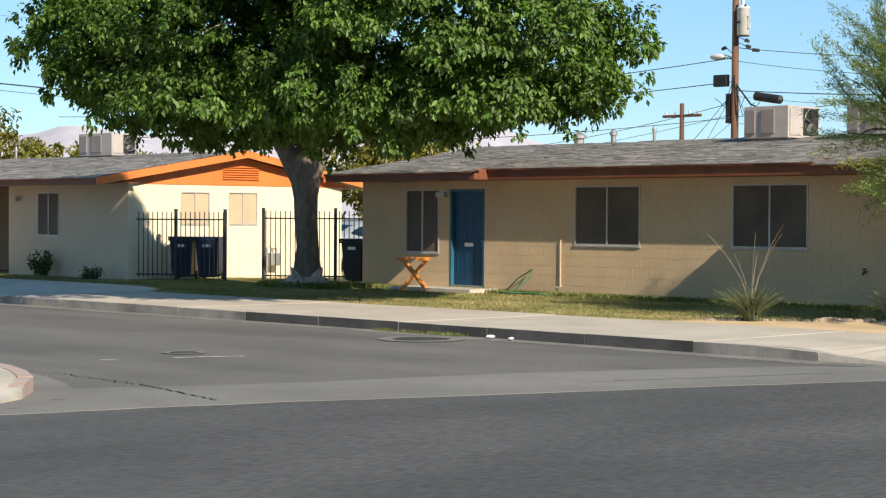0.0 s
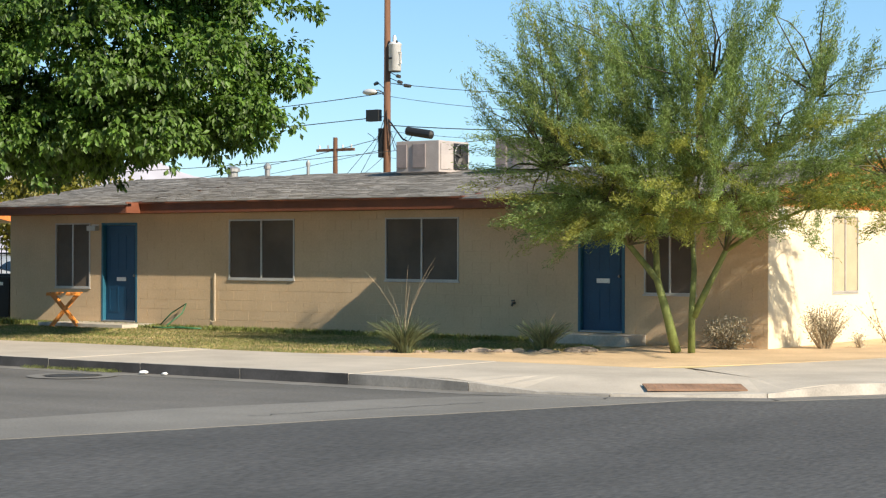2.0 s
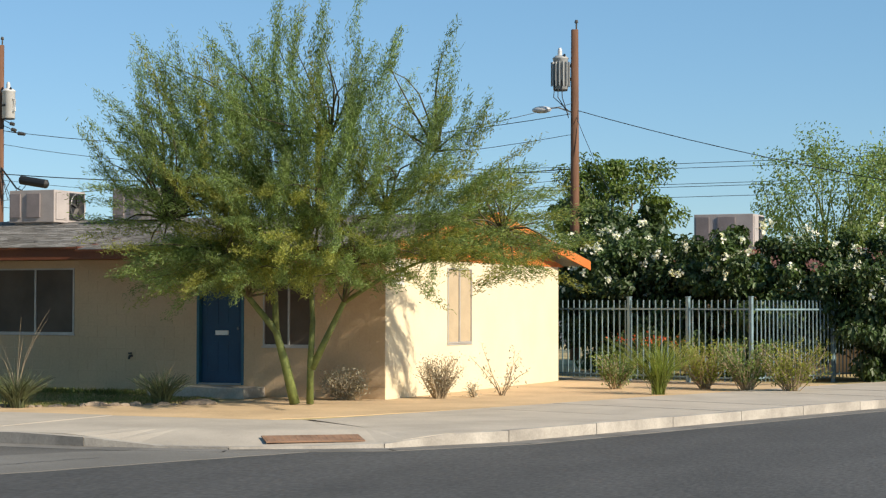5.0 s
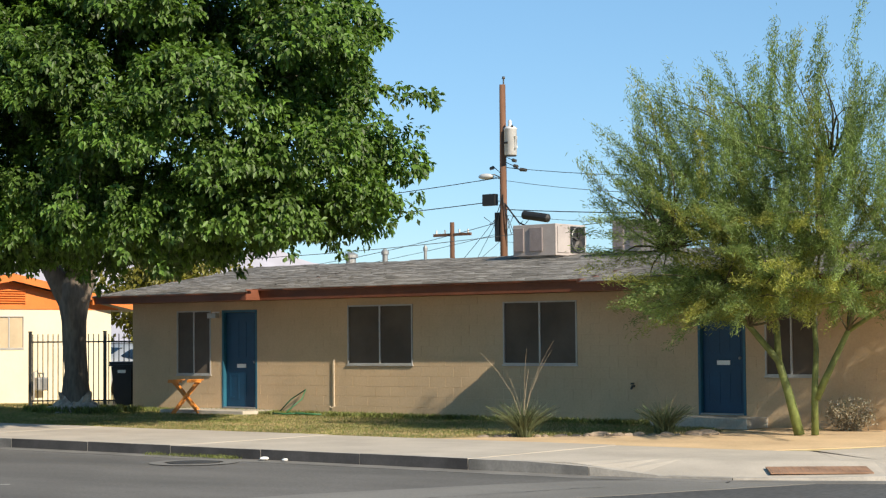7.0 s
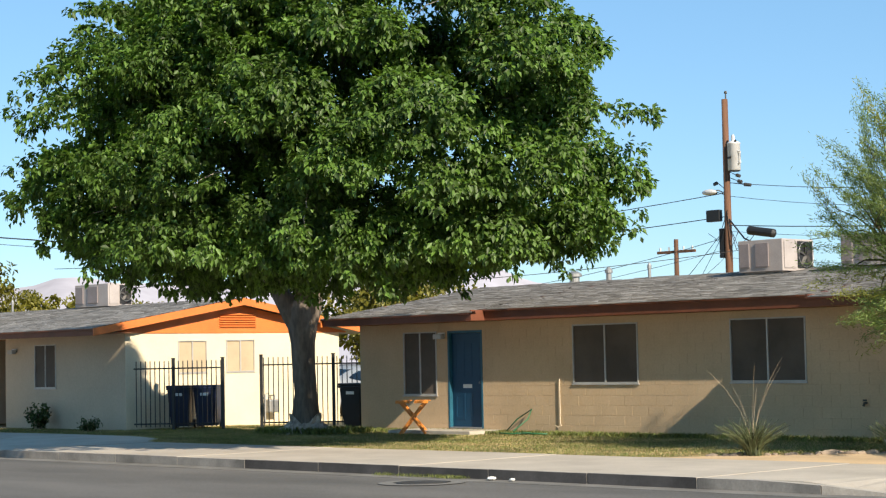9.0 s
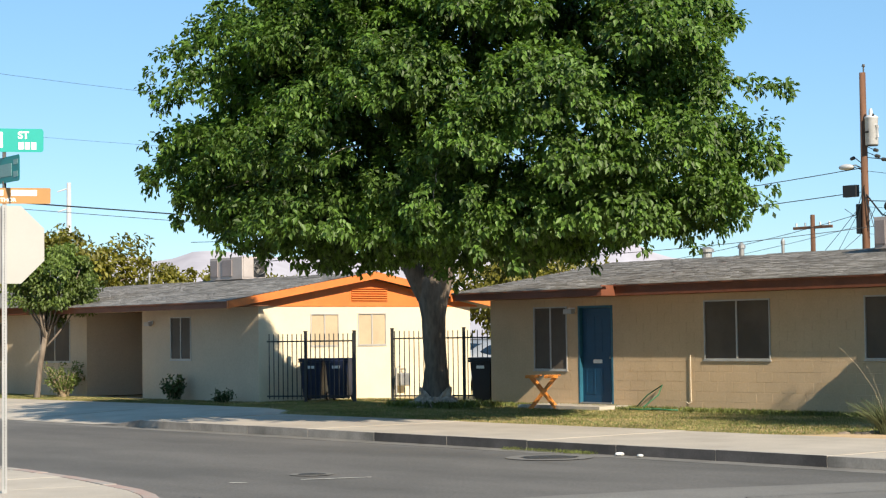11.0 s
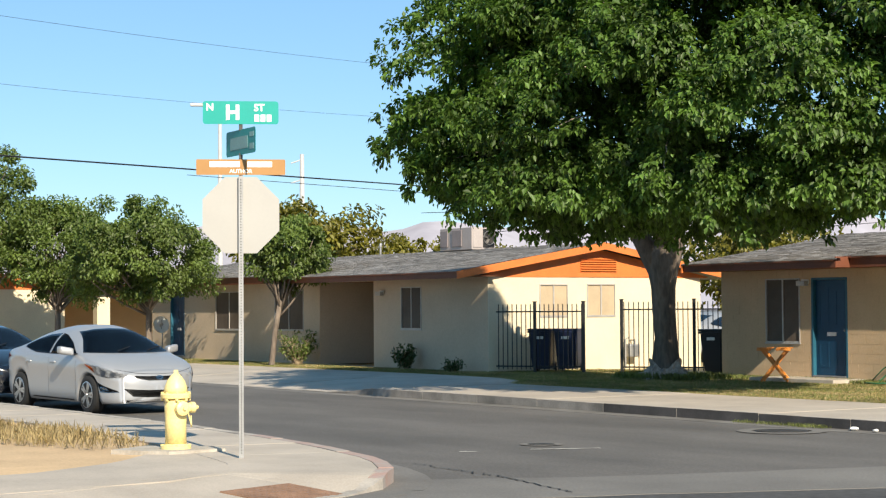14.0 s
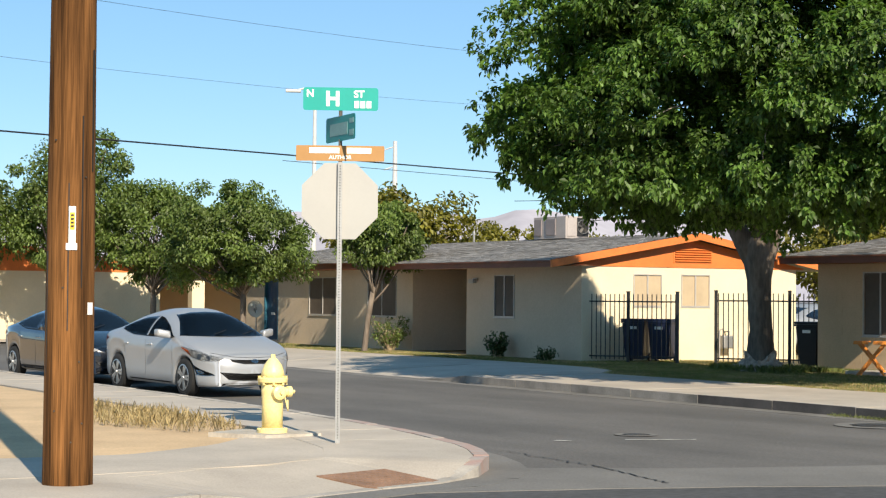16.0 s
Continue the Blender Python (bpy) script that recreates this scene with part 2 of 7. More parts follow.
def kerb_and_walk(line, width, side, slab, top_at):
    """Kerb stones, gutter and pavement slabs along a line; top_at gives the height of its top."""
    kerb = empty("kerb")
    tagged(kerb, "worn grey concrete kerb with shade and stains painted dark on its face", "kerb", kind="structure")
    gutter = empty("gutter")
    tagged(gutter, "dusty concrete gutter strip beside the kerb", "gutter", kind="structure")
    walk_ = empty("pavement")
    tagged(walk_, "pale concrete pavement of large cast slabs", "pavement", kind="structure")
    fine = resample(line, slab)
    for i in range(len(fine) - 1):
        seg = [fine[i], tuple(Vector(fine[i]).lerp(Vector(fine[i + 1]), 0.5)), fine[i + 1]]
        mid = seg[1]
        if not (-60 < mid[0] < 10 and -12 < mid[1] < 60):
            continue
        w = (Vector(seg[2]) - Vector(seg[0])).normalized() * 0.006
        seg[0], seg[2] = tuple(Vector(seg[0]) + w), tuple(Vector(seg[2]) - w)
        full = [fine[max(i - 1, 0)], *seg, fine[min(i + 2, len(fine) - 1)]]
        def off(d):
            return offset_line(full, d * side)[1:4]
        tops = [top_at(q) for q in seg]
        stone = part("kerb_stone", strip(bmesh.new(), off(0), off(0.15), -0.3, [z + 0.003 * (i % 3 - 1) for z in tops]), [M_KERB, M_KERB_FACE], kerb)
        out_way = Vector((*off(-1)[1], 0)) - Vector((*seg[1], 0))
        # far faces west of x = -12 get the painted shade and stain
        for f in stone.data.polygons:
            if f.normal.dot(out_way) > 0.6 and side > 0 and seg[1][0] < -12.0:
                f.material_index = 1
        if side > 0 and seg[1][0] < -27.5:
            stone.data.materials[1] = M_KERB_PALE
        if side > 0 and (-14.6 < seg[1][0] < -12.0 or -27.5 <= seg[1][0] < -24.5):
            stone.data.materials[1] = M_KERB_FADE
        if side < 0 and -20.5 < seg[1][0] and seg[1][1] > 8.75:
            stone.data.materials[0] = M_KERB_RED
        part("gutter_slab", strip(bmesh.new(), off(-0.40), off(0), -0.3, ROAD_Z + 0.008), M_GUTTER if side > 0 else M_SEAM, gutter)
        wob = 0.003 * (i * 7 % 3 - 1)
        if not (side > 0 and seg[1][0] > -13.6 and seg[1][1] < 24.0) and not (side < 0 and seg[1][0] > -17.9 and seg[1][1] > 2.3) and not (side < 0 and i % 2):
            if side < 0:
                full = [fine[max(i - 1, 0)], fine[i], fine[i + 1], fine[min(i + 2, len(fine) - 1)], fine[min(i + 3, len(fine) - 1)]]
                tops = [top_at(q) for q in full[1:4]]
            part("slab", strip(bmesh.new(), off(0.155), off(0.155 + width), -0.3, [z - 0.004 + wob for z in tops], WALK_Z - 0.004 + wob), M_CONCRETE, walk_)


def ramp_at(q):
    """Top of the far kerb: down to the street at the corner ramp and at the drive."""
    def dip(x0, x1, ease):
        return min(1.0, max(0.0, min((q[0] - x0) / ease, (x1 - q[0]) / ease)))
    return WALK_Z - 0.115 * dip(-12.9, -8.75, 0.7) - 0.13 * dip(-70.0, -31.2, 1.3)


bm = prism(bmesh.new(), [p for p in offset_line(KERB_FAR, 3.40)[1:-1]] + [(5, 70), (-200, 70), (-200, 21.9)], -0.6, 0.075)
tagged(part("yard_ground", bm, M_SOIL), "bare dry soil of the front yards", "ground", kind="structure")
kerb_and_walk(KERB_FAR, 3.3, 1, 1.85, ramp_at)
# corner ramp: one cast piece that falls to the street
bend = [q for q in resample(KERB_FAR, 0.31) if q[0] > -14.6 and q[1] < 25.5]
bend_a, bend_b, bend_c = (offset_line(bend, d) for d in (0.155, 1.40, 3.46))
bm = strip(bmesh.new(), bend_a, bend_b, -0.3, [ramp_at(q) - 0.006 for q in bend], WALK_Z - 0.009)
tagged(part("corner_ramp", bm, M_CONCRETE), "sloping pale concrete corner ramp", "pavement", kind="structure")
bm = strip(bmesh.new(), bend_b, bend_c, -0.3, WALK_Z - 0.009)
tagged(part("corner_pavement", bm, M_CONCRETE), "pale concrete pavement round the corner", "pavement", kind="structure")
def smoothed(pts, step):
    """A soft curve through the points, sampled about every step metres."""
    out = []
    for i in range(len(pts) - 1):
        p0, p1, p2, p3 = (Vector(pts[min(max(k, 0), len(pts) - 1)]) for k in (i - 1, i, i + 1, i + 2))
        n = max(1, int((p2 - p1).length / step))
        for k in range(n):
            t = k / n
            out.append(tuple(0.5 * (2 * p1 + (p2 - p0) * t + (2 * p0 - 5 * p1 + 4 * p2 - p3) * t * t + (3 * p1 - p0 - 3 * p2 + p3) * t ** 3)))
    return out + [tuple(pts[-1])]


KERB_NEAR = [(-130, 10.72), (-60, 10.72), (-40, 10.72), (-26, 10.75), (-22.8, 10.72)] + smoothed([(-20.5, 10.55), (-18.8, 10.38), (-17.76, 10.18), (-17.09, 10.05), (-16.48, 9.91), (-15.95, 9.68), (-15.42, 9.42), (-15.02, 9.14), (-14.70, 8.80), (-14.48, 8.42), (-14.33, 7.98), (-14.2, 7.5), (-13.97, 6.9), (-13.65, 6.2), (-13.25, 5.2), (-12.95, 3.8), (-12.8, 2.5)], 0.25) + [(-12.65, 0), (-12.4, -40)]
NEAR_IN = [(-60, 9.05), (-24, 9.1), (-19.4, 8.9), (-18.6, 8.35), (-17.9, 7.7), (-17.2, 6.95), (-17.0, 6.2), (-17.2, 3.0), (-17.2, -30), (-60, -30)]


def near_ramp_at(q):
    """Top of the near kerb: down to the street where the corner ramp is."""
    if q[0] < -15.6:
        return WALK_Z
    return WALK_Z - 0.132 * min(1.0, max(0.0, min((9.08 - q[1]) / 0.5, (q[1] - 5.5) / 0.9)))


bm = prism(bmesh.new(), NEAR_IN[::-1], -0.6, 0.075)
tagged(part("near_yard_ground", bm, M_SAND), "pale sandy bare ground behind the pavement", "ground", kind="structure")
kerb_and_walk(KERB_NEAR, 1.45, -1, 0.75, near_ramp_at)
# bedding course under the slabs
bed = offset_line([q for q in resample(KERB_NEAR, 0.4) if q[0] > -20 and q[1] > -14], -1.5)
bm = prism(bmesh.new(), ([tuple(q) for q in bed] + [(-17.0, -13.0), (-16.9, 6.0), (-17.8, 7.5), (-19.3, 8.9)])[::-1], -0.4, WALK_Z - 0.013)
tagged(part("pavement_bed", bm, M_CONCRETE), "pale concrete bed under the corner pavement", "pavement", kind="structure")
# corner ramp: cast concrete that falls to the lowered kerb
bend = [q for q in resample(KERB_NEAR, 0.2) if q[0] > -18.2 and q[1] > 2.0]
bend_a, bend_b = (offset_line(bend, d) for d in (-0.155, -1.62))
bm = strip(bmesh.new(), bend_a, bend_b, -0.4, [near_ramp_at(q) - 0.005 for q in bend], WALK_Z - 0.005)
tagged(part("corner_ramp", bm, M_CONCRETE), "smooth pale concrete ramp on the street corner", "pavement", kind="structure")
# broad corner apron between the ramp and the sand
bm = prism(bmesh.new(), [(-19.5, 8.95), (-18.7, 8.3), (-17.95, 7.65), (-17.25, 6.9), (-17.05, 6.2), (-17.25, 3.0), (-17.25, -20), (-15.1, -20), (-15.25, 5.0), (-15.4, 6.3), (-15.55, 7.1), (-15.9, 7.75), (-16.5, 8.30), (-17.4, 8.68), (-18.6, 8.9)], -0.4, WALK_Z - 0.009)
tagged(part("pavement_apron", bm, M_CONCRETE), "broad pale concrete apron on the street corner", "pavement", kind="structure")

M_FRAME = mat("window_aluminium", (0.46, 0.44, 0.41), 0.45, 0.12, 3, 60, 0.05, metal=0.3)
M_SCREEN = mat("dark_window_screen", (0.100, 0.077, 0.058), 0.75, 0.25, 1.2, 150, 0.1, grain=0.1)
# same screens on the sunward gables, sunlight put into a paler base
M_SCREEN_SUNLIT = mat("sunlit_window_screen", (0.43, 0.34, 0.225), 0.7, 0.1, 2, 150, 0.1)
M_DOOR = mat("blue_door_paint", (0.004, 0.047, 0.105), 0.5, 0.15, 2, 30, 0.05)
M_DOOR_TRIM = mat("teal_door_frame_paint", (0.02, 0.105, 0.16), 0.45, 0.12, 2, 30, 0.05)
M_STEEL = mat("galvanised_steel", (0.34, 0.34, 0.335), 0.5, 0.15, 3, 60, 0.1, metal=0.7)
M_WHITE = mat("white_paint", (0.78, 0.77, 0.73), 0.5, 0.08, 3, 60, 0.05)
M_VENT = mat("dark_vent_gap", (0.05, 0.02, 0.01), 0.8)


def window(parent, u0, u1, z0, z1, face, screens, light_rail=0):
    """Sliding window with a solar screen; face(u, out, z) maps wall metres and metres outwards to the world."""
    w = empty("window")
    w.parent = parent
    def b(ua, ub, wa, wb, za, zb):
        bm = bmesh.new()
        pa, pb = face(ua, wa, za), face(ub, wb, zb)
        return box(bm, min(pa[0], pb[0]), max(pa[0], pb[0]), min(pa[1], pb[1]), max(pa[1], pb[1]), za, zb, 0.004)
    bm = bmesh.new()
    for ua, ub, za, zb in ((u0, u0 + 0.028, z0, z1), (u1 - 0.028, u1, z0, z1), (u0 + 0.028, u1 - 0.028, z0, z0 + 0.028), (u0 + 0.028, u1 - 0.028, z1 - 0.028, z1)):
        pa, pb = face(ua, -0.05, za), face(ub, 0.02, zb)
        box(bm, min(pa[0], pb[0]), max(pa[0], pb[0]), min(pa[1], pb[1]), max(pa[1], pb[1]), za, zb)
    part("window_frame", bm, M_FRAME, w, "slim weathered aluminium frame")
    mid = (u0 + u1) / 2
    part("mullion", b(mid - 0.018, mid + 0.018, -0.05, 0.015, z0 + 0.028, z1 - 0.028), M_FRAME, w)
    part("pane", b(u0 + 0.028, mid - 0.018, -0.04, -0.012, z0 + 0.028, z1 - 0.028), screens, w, "solar screen pane")
    part("pane", b(mid + 0.018, u1 - 0.028, -0.04, -0.005, z0 + 0.028, z1 - 0.028), screens, w, "solar screen pane")
    part("window_sill", b(u0 - 0.02, u1 + 0.02, 0.004, 0.03 if light_rail else 0.012, z0 - 0.03, z0 - 0.002), M_FRAME, w)
    return w


def door(parent, u0, u1, z0, z1, face):
    d = empty("door")
    d.parent = parent
    def b(ua, ub, wa, wb, za, zb, bev=0.004):
        bm = bmesh.new()
        pa, pb = face(ua, wa, za), face(ub, wb, zb)
        return box(bm, min(pa[0], pb[0]), max(pa[0], pb[0]), min(pa[1], pb[1]), max(pa[1], pb[1]), za, zb, bev)
    part("door_jamb", b(u0, u0 + 0.05, -0.13, 0.012, z0, z1), M_DOOR_TRIM, d)
    part("door_jamb", b(u1 - 0.05, u1, -0.13, 0.012, z0, z1), M_DOOR_TRIM, d)
    part("door_head", b(u0 + 0.05, u1 - 0.05, -0.13, 0.012, z1 - 0.05, z1), M_DOOR_TRIM, d)
    part("threshold", b(u0 + 0.05, u1 - 0.05, -0.13, 0.03, z0, z0 + 0.03), M_STEEL, d)
    leaf = part("door_leaf", b(u0 + 0.055, u1 - 0.055, -0.12, -0.075, z0 + 0.028, z1 - 0.055), M_DOOR, d, "dark blue painted steel door leaf")
    mid, q = (u0 + u1) / 2, (u1 - u0 - 0.11) / 4
    for c in (mid - q, mid + q):
        for za, zb in ((z0 + 0.20, z0 + 0.74), (z0 + 1.05, z0 + 1.86)):
            bm = bmesh.new()
            for ua, ub, ya, yb in ((c - q * 0.62, c + q * 0.62, za, za + 0.045), (c - q * 0.62, c + q * 0.62, zb - 0.045, zb), (c - q * 0.62, c - q * 0.62 + 0.045, za + 0.045, zb - 0.045), (c + q * 0.62 - 0.045, c + q * 0.62, za + 0.045, zb - 0.045)):
                pa, pb = face(ua, -0.074, ya), face(ub, -0.068, yb)
                box(bm, min(pa[0], pb[0]), max(pa[0], pb[0]), min(pa[1], pb[1]), max(pa[1], pb[1]), ya, yb)
            part("panel_moulding", bm, M_DOOR, leaf)
    part("mail_slot", b(mid - 0.13, mid + 0.13, -0.07, -0.055, z0 + 0.86, z0 + 0.94), M_WHITE, leaf, "pale metal mail slot")
    bm = bmesh.new()
    k = face(u1 - 0.14, -0.05, z0 + 0.98)
    bmesh.ops.create_uvsphere(bm, u_segments=12, v_segments=8, radius=0.028, matrix=Matrix.Translation(k))
    part("door_knob", bm, M_STEEL, leaf, "round steel knob", True)
    return d


def shingle_roof(parent, x0, x1, pts, seed, back):
    """Front slope of shingle tabs; pts(x) -> (y, z) of the eave edge; back: (y, z) of the ridge."""
    rnd = random.Random(seed)
    verts, faces = [], []
    yr, zr = back
    x = x0
    slope_n = 34
    for row in range(slope_n):
        x = x0 - rnd.random() * 0.3
        while x < x1:
            w = 0.22 + rnd.random() * 0.16
            xa, xb = max(x, x0), min(x + w - 0.008, x1)
            x += w
            if xb - xa < 0.03:
                continue
            ye, ze = pts((xa + xb) / 2)
            n = math.hypot(yr - ye, zr - ze)
            step = 0.155
            s0 = row * step - 0.012 * rnd.random()
            s1 = s0 + step + 0.03
            if s0 >= n:
                continue
            s1 = min(s1, n)
            dy, dz = (yr - ye) / n, (zr - ze) / n
            lift = 0.016 + 0.012 * rnd.random()
            a = (xa, ye + dy * s0, ze + dz * s0)
            c = (xb, ye + dy * s1, ze + dz * s1 + 0.003)
            i = len(verts)
            verts += [(xa, a[1], a[2]), (xb, a[1], a[2]), (xa, a[1], a[2] + lift), (xb, a[1], a[2] + lift), (xa, c[1], c[2] + 0.004), (xb, c[1], c[2] + 0.004)]
            faces += [(i, i + 1, i + 3, i + 2), (i + 2, i + 3, i + 5, i + 4)]
    me = bpy.data.meshes.new("shingles")
    me.from_pydata(verts, [], faces)
    me.materials.append(M_SHINGLE_TABS)
    ob = new("shingles", me)
    ob.parent = parent
    tagged(ob, "weathered grey asphalt shingles", kind="stuff")
    return ob


M_SHINGLE_TABS = mat("shingle_tabs", (0.27, 0.255, 0.24), 0.95, 0.2, 0.8, 40, 0.6, grain=0.25, per_island=0.22)


def blocks(parent, u0, u1, z0, z1, holes, y, near):
    """Painted concrete blocks 0.4 x 0.2 m, proud of recessed joints, on a wall that faces -y; blocks whose middle lies in near are single parts."""
    bm0 = bx(-0.1972, 0.1972, -0.0045, 0.0, -0.0972, 0.0972)
    for f in bm0.faces[:]:
        if f.normal.y > 0.5:
            bm0.faces.remove(f)
    bmesh.ops.bevel(bm0, geom=[e for e in bm0.edges if all(v.co.y < -0.004 for v in e.verts)], offset=0.002, segments=1, affect="EDGES")
    me = bpy.data.meshes.new("block")
    bm0.to_mesh(me)
    bm0.free()
    me.materials.append(M_WALL)
    rest = bmesh.new()
    rnd = random.Random(4)
    count = 0
    rows = int((z1 - z0) / 0.2)
    for r in range(rows + 1):
        za, zb = z0 + r * 0.2, min(z0 + r * 0.2 + 0.2, z1)
        if zb - za < 0.04:
            continue
        u = u0 - (0.2 if r % 2 else 0.0)
        while u < u1:
            ua, ub = max(u, u0), min(u + 0.4, u1)
            u += 0.4
            pieces = [(ua, ub)]
            for h in holes:
                if h[2] < zb - 0.02 and h[3] > za + 0.02:
                    nxt = []
                    for a, b in pieces:
                        if h[0] >= b or h[1] <= a:
                            nxt.append((a, b))
                        else:
                            nxt += [q for q in ((a, h[0]), (h[1], b)) if q[1] - q[0] > 0.03]
                    pieces = nxt
            for a, b in pieces:
                if count < 290 and abs(b - a - 0.4) < 0.001 and abs(zb - za - 0.2) < 0.001 and near[0] < a < near[1]:
                    ob = new("block", me)
                    ob.location = ((a + b) / 2, y + rnd.uniform(-0.0008, 0.0008), (za + zb) / 2)
                    ob.parent = parent
                    count += 1
                else:
                    box(rest, a + 0.0028, b - 0.0028, y - 0.0045 + rnd.uniform(-0.0008, 0.0008), y, za + 0.0028, zb - 0.0028)
    tagged(part("block_courses", rest, M_WALL, parent), "painted concrete block courses", kind="stuff")


def house(label, x0, x1, y0, y1, front_holes, side_holes, eave_at, ridge, wall_top=2.45, rake=0.3, pale_side=True, paint=None):
    """Low block house: front wall at y0 facing -y, gable walls at x0 and x1."""
    h = empty("house", 0, 0, 0)
    tagged(h, label, "house")
    t = 0.2
    front = part("wall", wall_with_holes(bmesh.new(), x0, x1, 0.0, wall_top, front_holes, lambda u, w, z: (u, y0 + w, z), t), paint or M_WALL, h, "tan painted front wall")
    # the +x gable is set paler than the other walls
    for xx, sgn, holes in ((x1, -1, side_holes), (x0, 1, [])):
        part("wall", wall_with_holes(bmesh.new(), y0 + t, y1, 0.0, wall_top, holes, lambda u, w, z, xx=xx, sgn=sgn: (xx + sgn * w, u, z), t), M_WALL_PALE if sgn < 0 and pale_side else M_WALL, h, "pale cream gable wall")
    part("wall", wall_with_holes(bmesh.new(), x0 + t, x1 - t, 0.0, wall_top, [], lambda u, w, z: (u, y1 - w, z), t), M_WALL, h)
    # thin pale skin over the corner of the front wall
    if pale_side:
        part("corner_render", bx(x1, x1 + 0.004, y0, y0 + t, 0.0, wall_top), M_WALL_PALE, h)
    yr, zr = ridge
    # gable cladding
    for xx, sgn in ((x1, 1), (x0, -1)):
        bm = bmesh.new()
        xa, xb = sorted((xx + sgn * 0.02, xx - sgn * 0.1))
        zt = zr - 0.16
        prof = [(y0 - 0.25, wall_top), (y1 + 0.25, wall_top), (y1 + 0.25, wall_top + 0.03), (yr, zt), (y0 - 0.25, wall_top + 0.03)]
        a = [bm.verts.new((xa, y, z)) for y, z in prof]
        b = [bm.verts.new((xb, y, z)) for y, z in prof]
        bm.faces.new(a)
        bm.faces.new(b)
        for i in range(5):
            bm.faces.new((a[i], a[(i + 1) % 5], b[(i + 1) % 5], b[i]))
        bmesh.ops.recalc_face_normals(bm, faces=bm.faces[:])
        part("gable_panel", bm, M_ORANGE, h, "orange painted gable panel")
        vent = part("gable_vent", bx(xx + sgn * 0.02, xx + sgn * 0.028, yr - 0.62, yr + 0.62, wall_top + 0.12, wall_top + 0.52), M_ORANGE, h, "louvred wooden vent")
        for k in range(6):
            z = wall_top + 0.15 + k * 0.06
            part("slat", bx(-0.02, 0.02, yr - 0.58, yr + 0.58, -0.005, 0.005, 0, pose(xx + sgn * 0.052, 0, z + 0.02, 0, 35 * sgn, 0)), M_ORANGE, vent)
    xa, xb = x0 - rake, x1 + rake
    roof = empty("roof")
    roof.parent = h
    # deck in segments with the eave line stepping out over the doors
    cuts = sorted({xa, xb, *[c for c in eave_at["steps"] if xa < c < xb]})
    fn = eave_at["fn"]
    for ca, cb in zip(cuts, cuts[1:]):
        ye, ze = fn((ca + cb) / 2)
        bm = bmesh.new()
        prof = [(ye, ze - 0.03), (ye, ze), (yr, zr), (yr, zr - 0.14), (ye + 0.09, ze - 0.03)]
        a = [bm.verts.new((ca, y, z)) for y, z in prof]
        b = [bm.verts.new((cb, y, z)) for y, z in prof]
        bm.faces.new(a)
        bm.faces.new(b)
        for i in range(5):
            bm.faces.new((a[i], a[(i + 1) % 5], b[(i + 1) % 5], b[i]))
        bmesh.ops.recalc_face_normals(bm, faces=bm.faces[:])
        part("roof_deck", bm, M_BROWN, roof)
        part("soffit", bx(ca, cb, ye + 0.082, y0 + 0.1, wall_top + 0.003, wall_top + 0.02), M_SOFFIT, roof, "brown painted soffit board")
        if cb < xb:
            yn, zn = fn(cb + 0.05)
            part("eave_return", bx(cb - 0.015, cb + 0.015, min(ye, yn) + 0.055, max(ye, yn) + 0.25, wall_top + 0.004, max(ze, zn) - 0.005), M_BROWN, roof)
        part("fascia", bx(ca, cb, ye + 0.05, ye + 0.08, min(ze - 0.165, wall_top + 0.006), ze - 0.032), M_BROWN, roof, "fascia board painted red-brown with its eave shade")
    slope = (zr - fn(0.5 * (xa + xb))[1]) / (yr - fn(0.5 * (xa + xb))[0])
    yb_ = y1 + 1.1
    zb_ = zr - slope * (yb_ - yr)
    bm = bmesh.new()
    prof = [(yr, zr), (yb_, zb_), (yb_, zb_ - 0.1), (yr, zr - 0.14)]
    a = [bm.verts.new((xa, y, z)) for y, z in prof]
    b = [bm.verts.new((xb, y, z)) for y, z in prof]
    bm.faces.new(a)
    bm.faces.new(b)
    for i in range(4):
        bm.faces.new((a[i], a[(i + 1) % 4], b[(i + 1) % 4], b[i]))
    bmesh.ops.recalc_face_normals(bm, faces=bm.faces[:])
    part("roof_deck", bm, M_SHINGLE, roof)
    # rake boards along both gables
    for xx, sgn in ((xb, 1), (xa, -1)):
        for (ya, za), (yc, zc) in ((fn(xx - sgn * 0.1), (yr, zr)), ((yr, zr), (yb_, zb_))):
            bm = bmesh.new()
            p0, p1 = sorted((xx + sgn * 0.003, xx + sgn * 0.04))
            prof = [(ya, za - 0.18), (yc, zc - 0.18), (yc, zc + 0.005), (ya, za + 0.005)]
            a = [bm.verts.new((p0, y, z)) for y, z in prof]
            b = [bm.verts.new((p1, y, z)) for y, z in prof]
            bm.faces.new(a)
            bm.faces.new(b)
            for i in range(4):
                bm.faces.new((a[i], a[(i + 1) % 4], b[(i + 1) % 4], b[i]))
            bmesh.ops.recalc_face_normals(bm, faces=bm.faces[:])
            part("rake_board", bm, M_ORANGE, roof, "orange painted rake board")
    return h, front, roof


# corner house
def eave_corner(x):
    return (26.79, 2.613) if x < -26.9 or x > -18.6 else (27.19, 2.676)


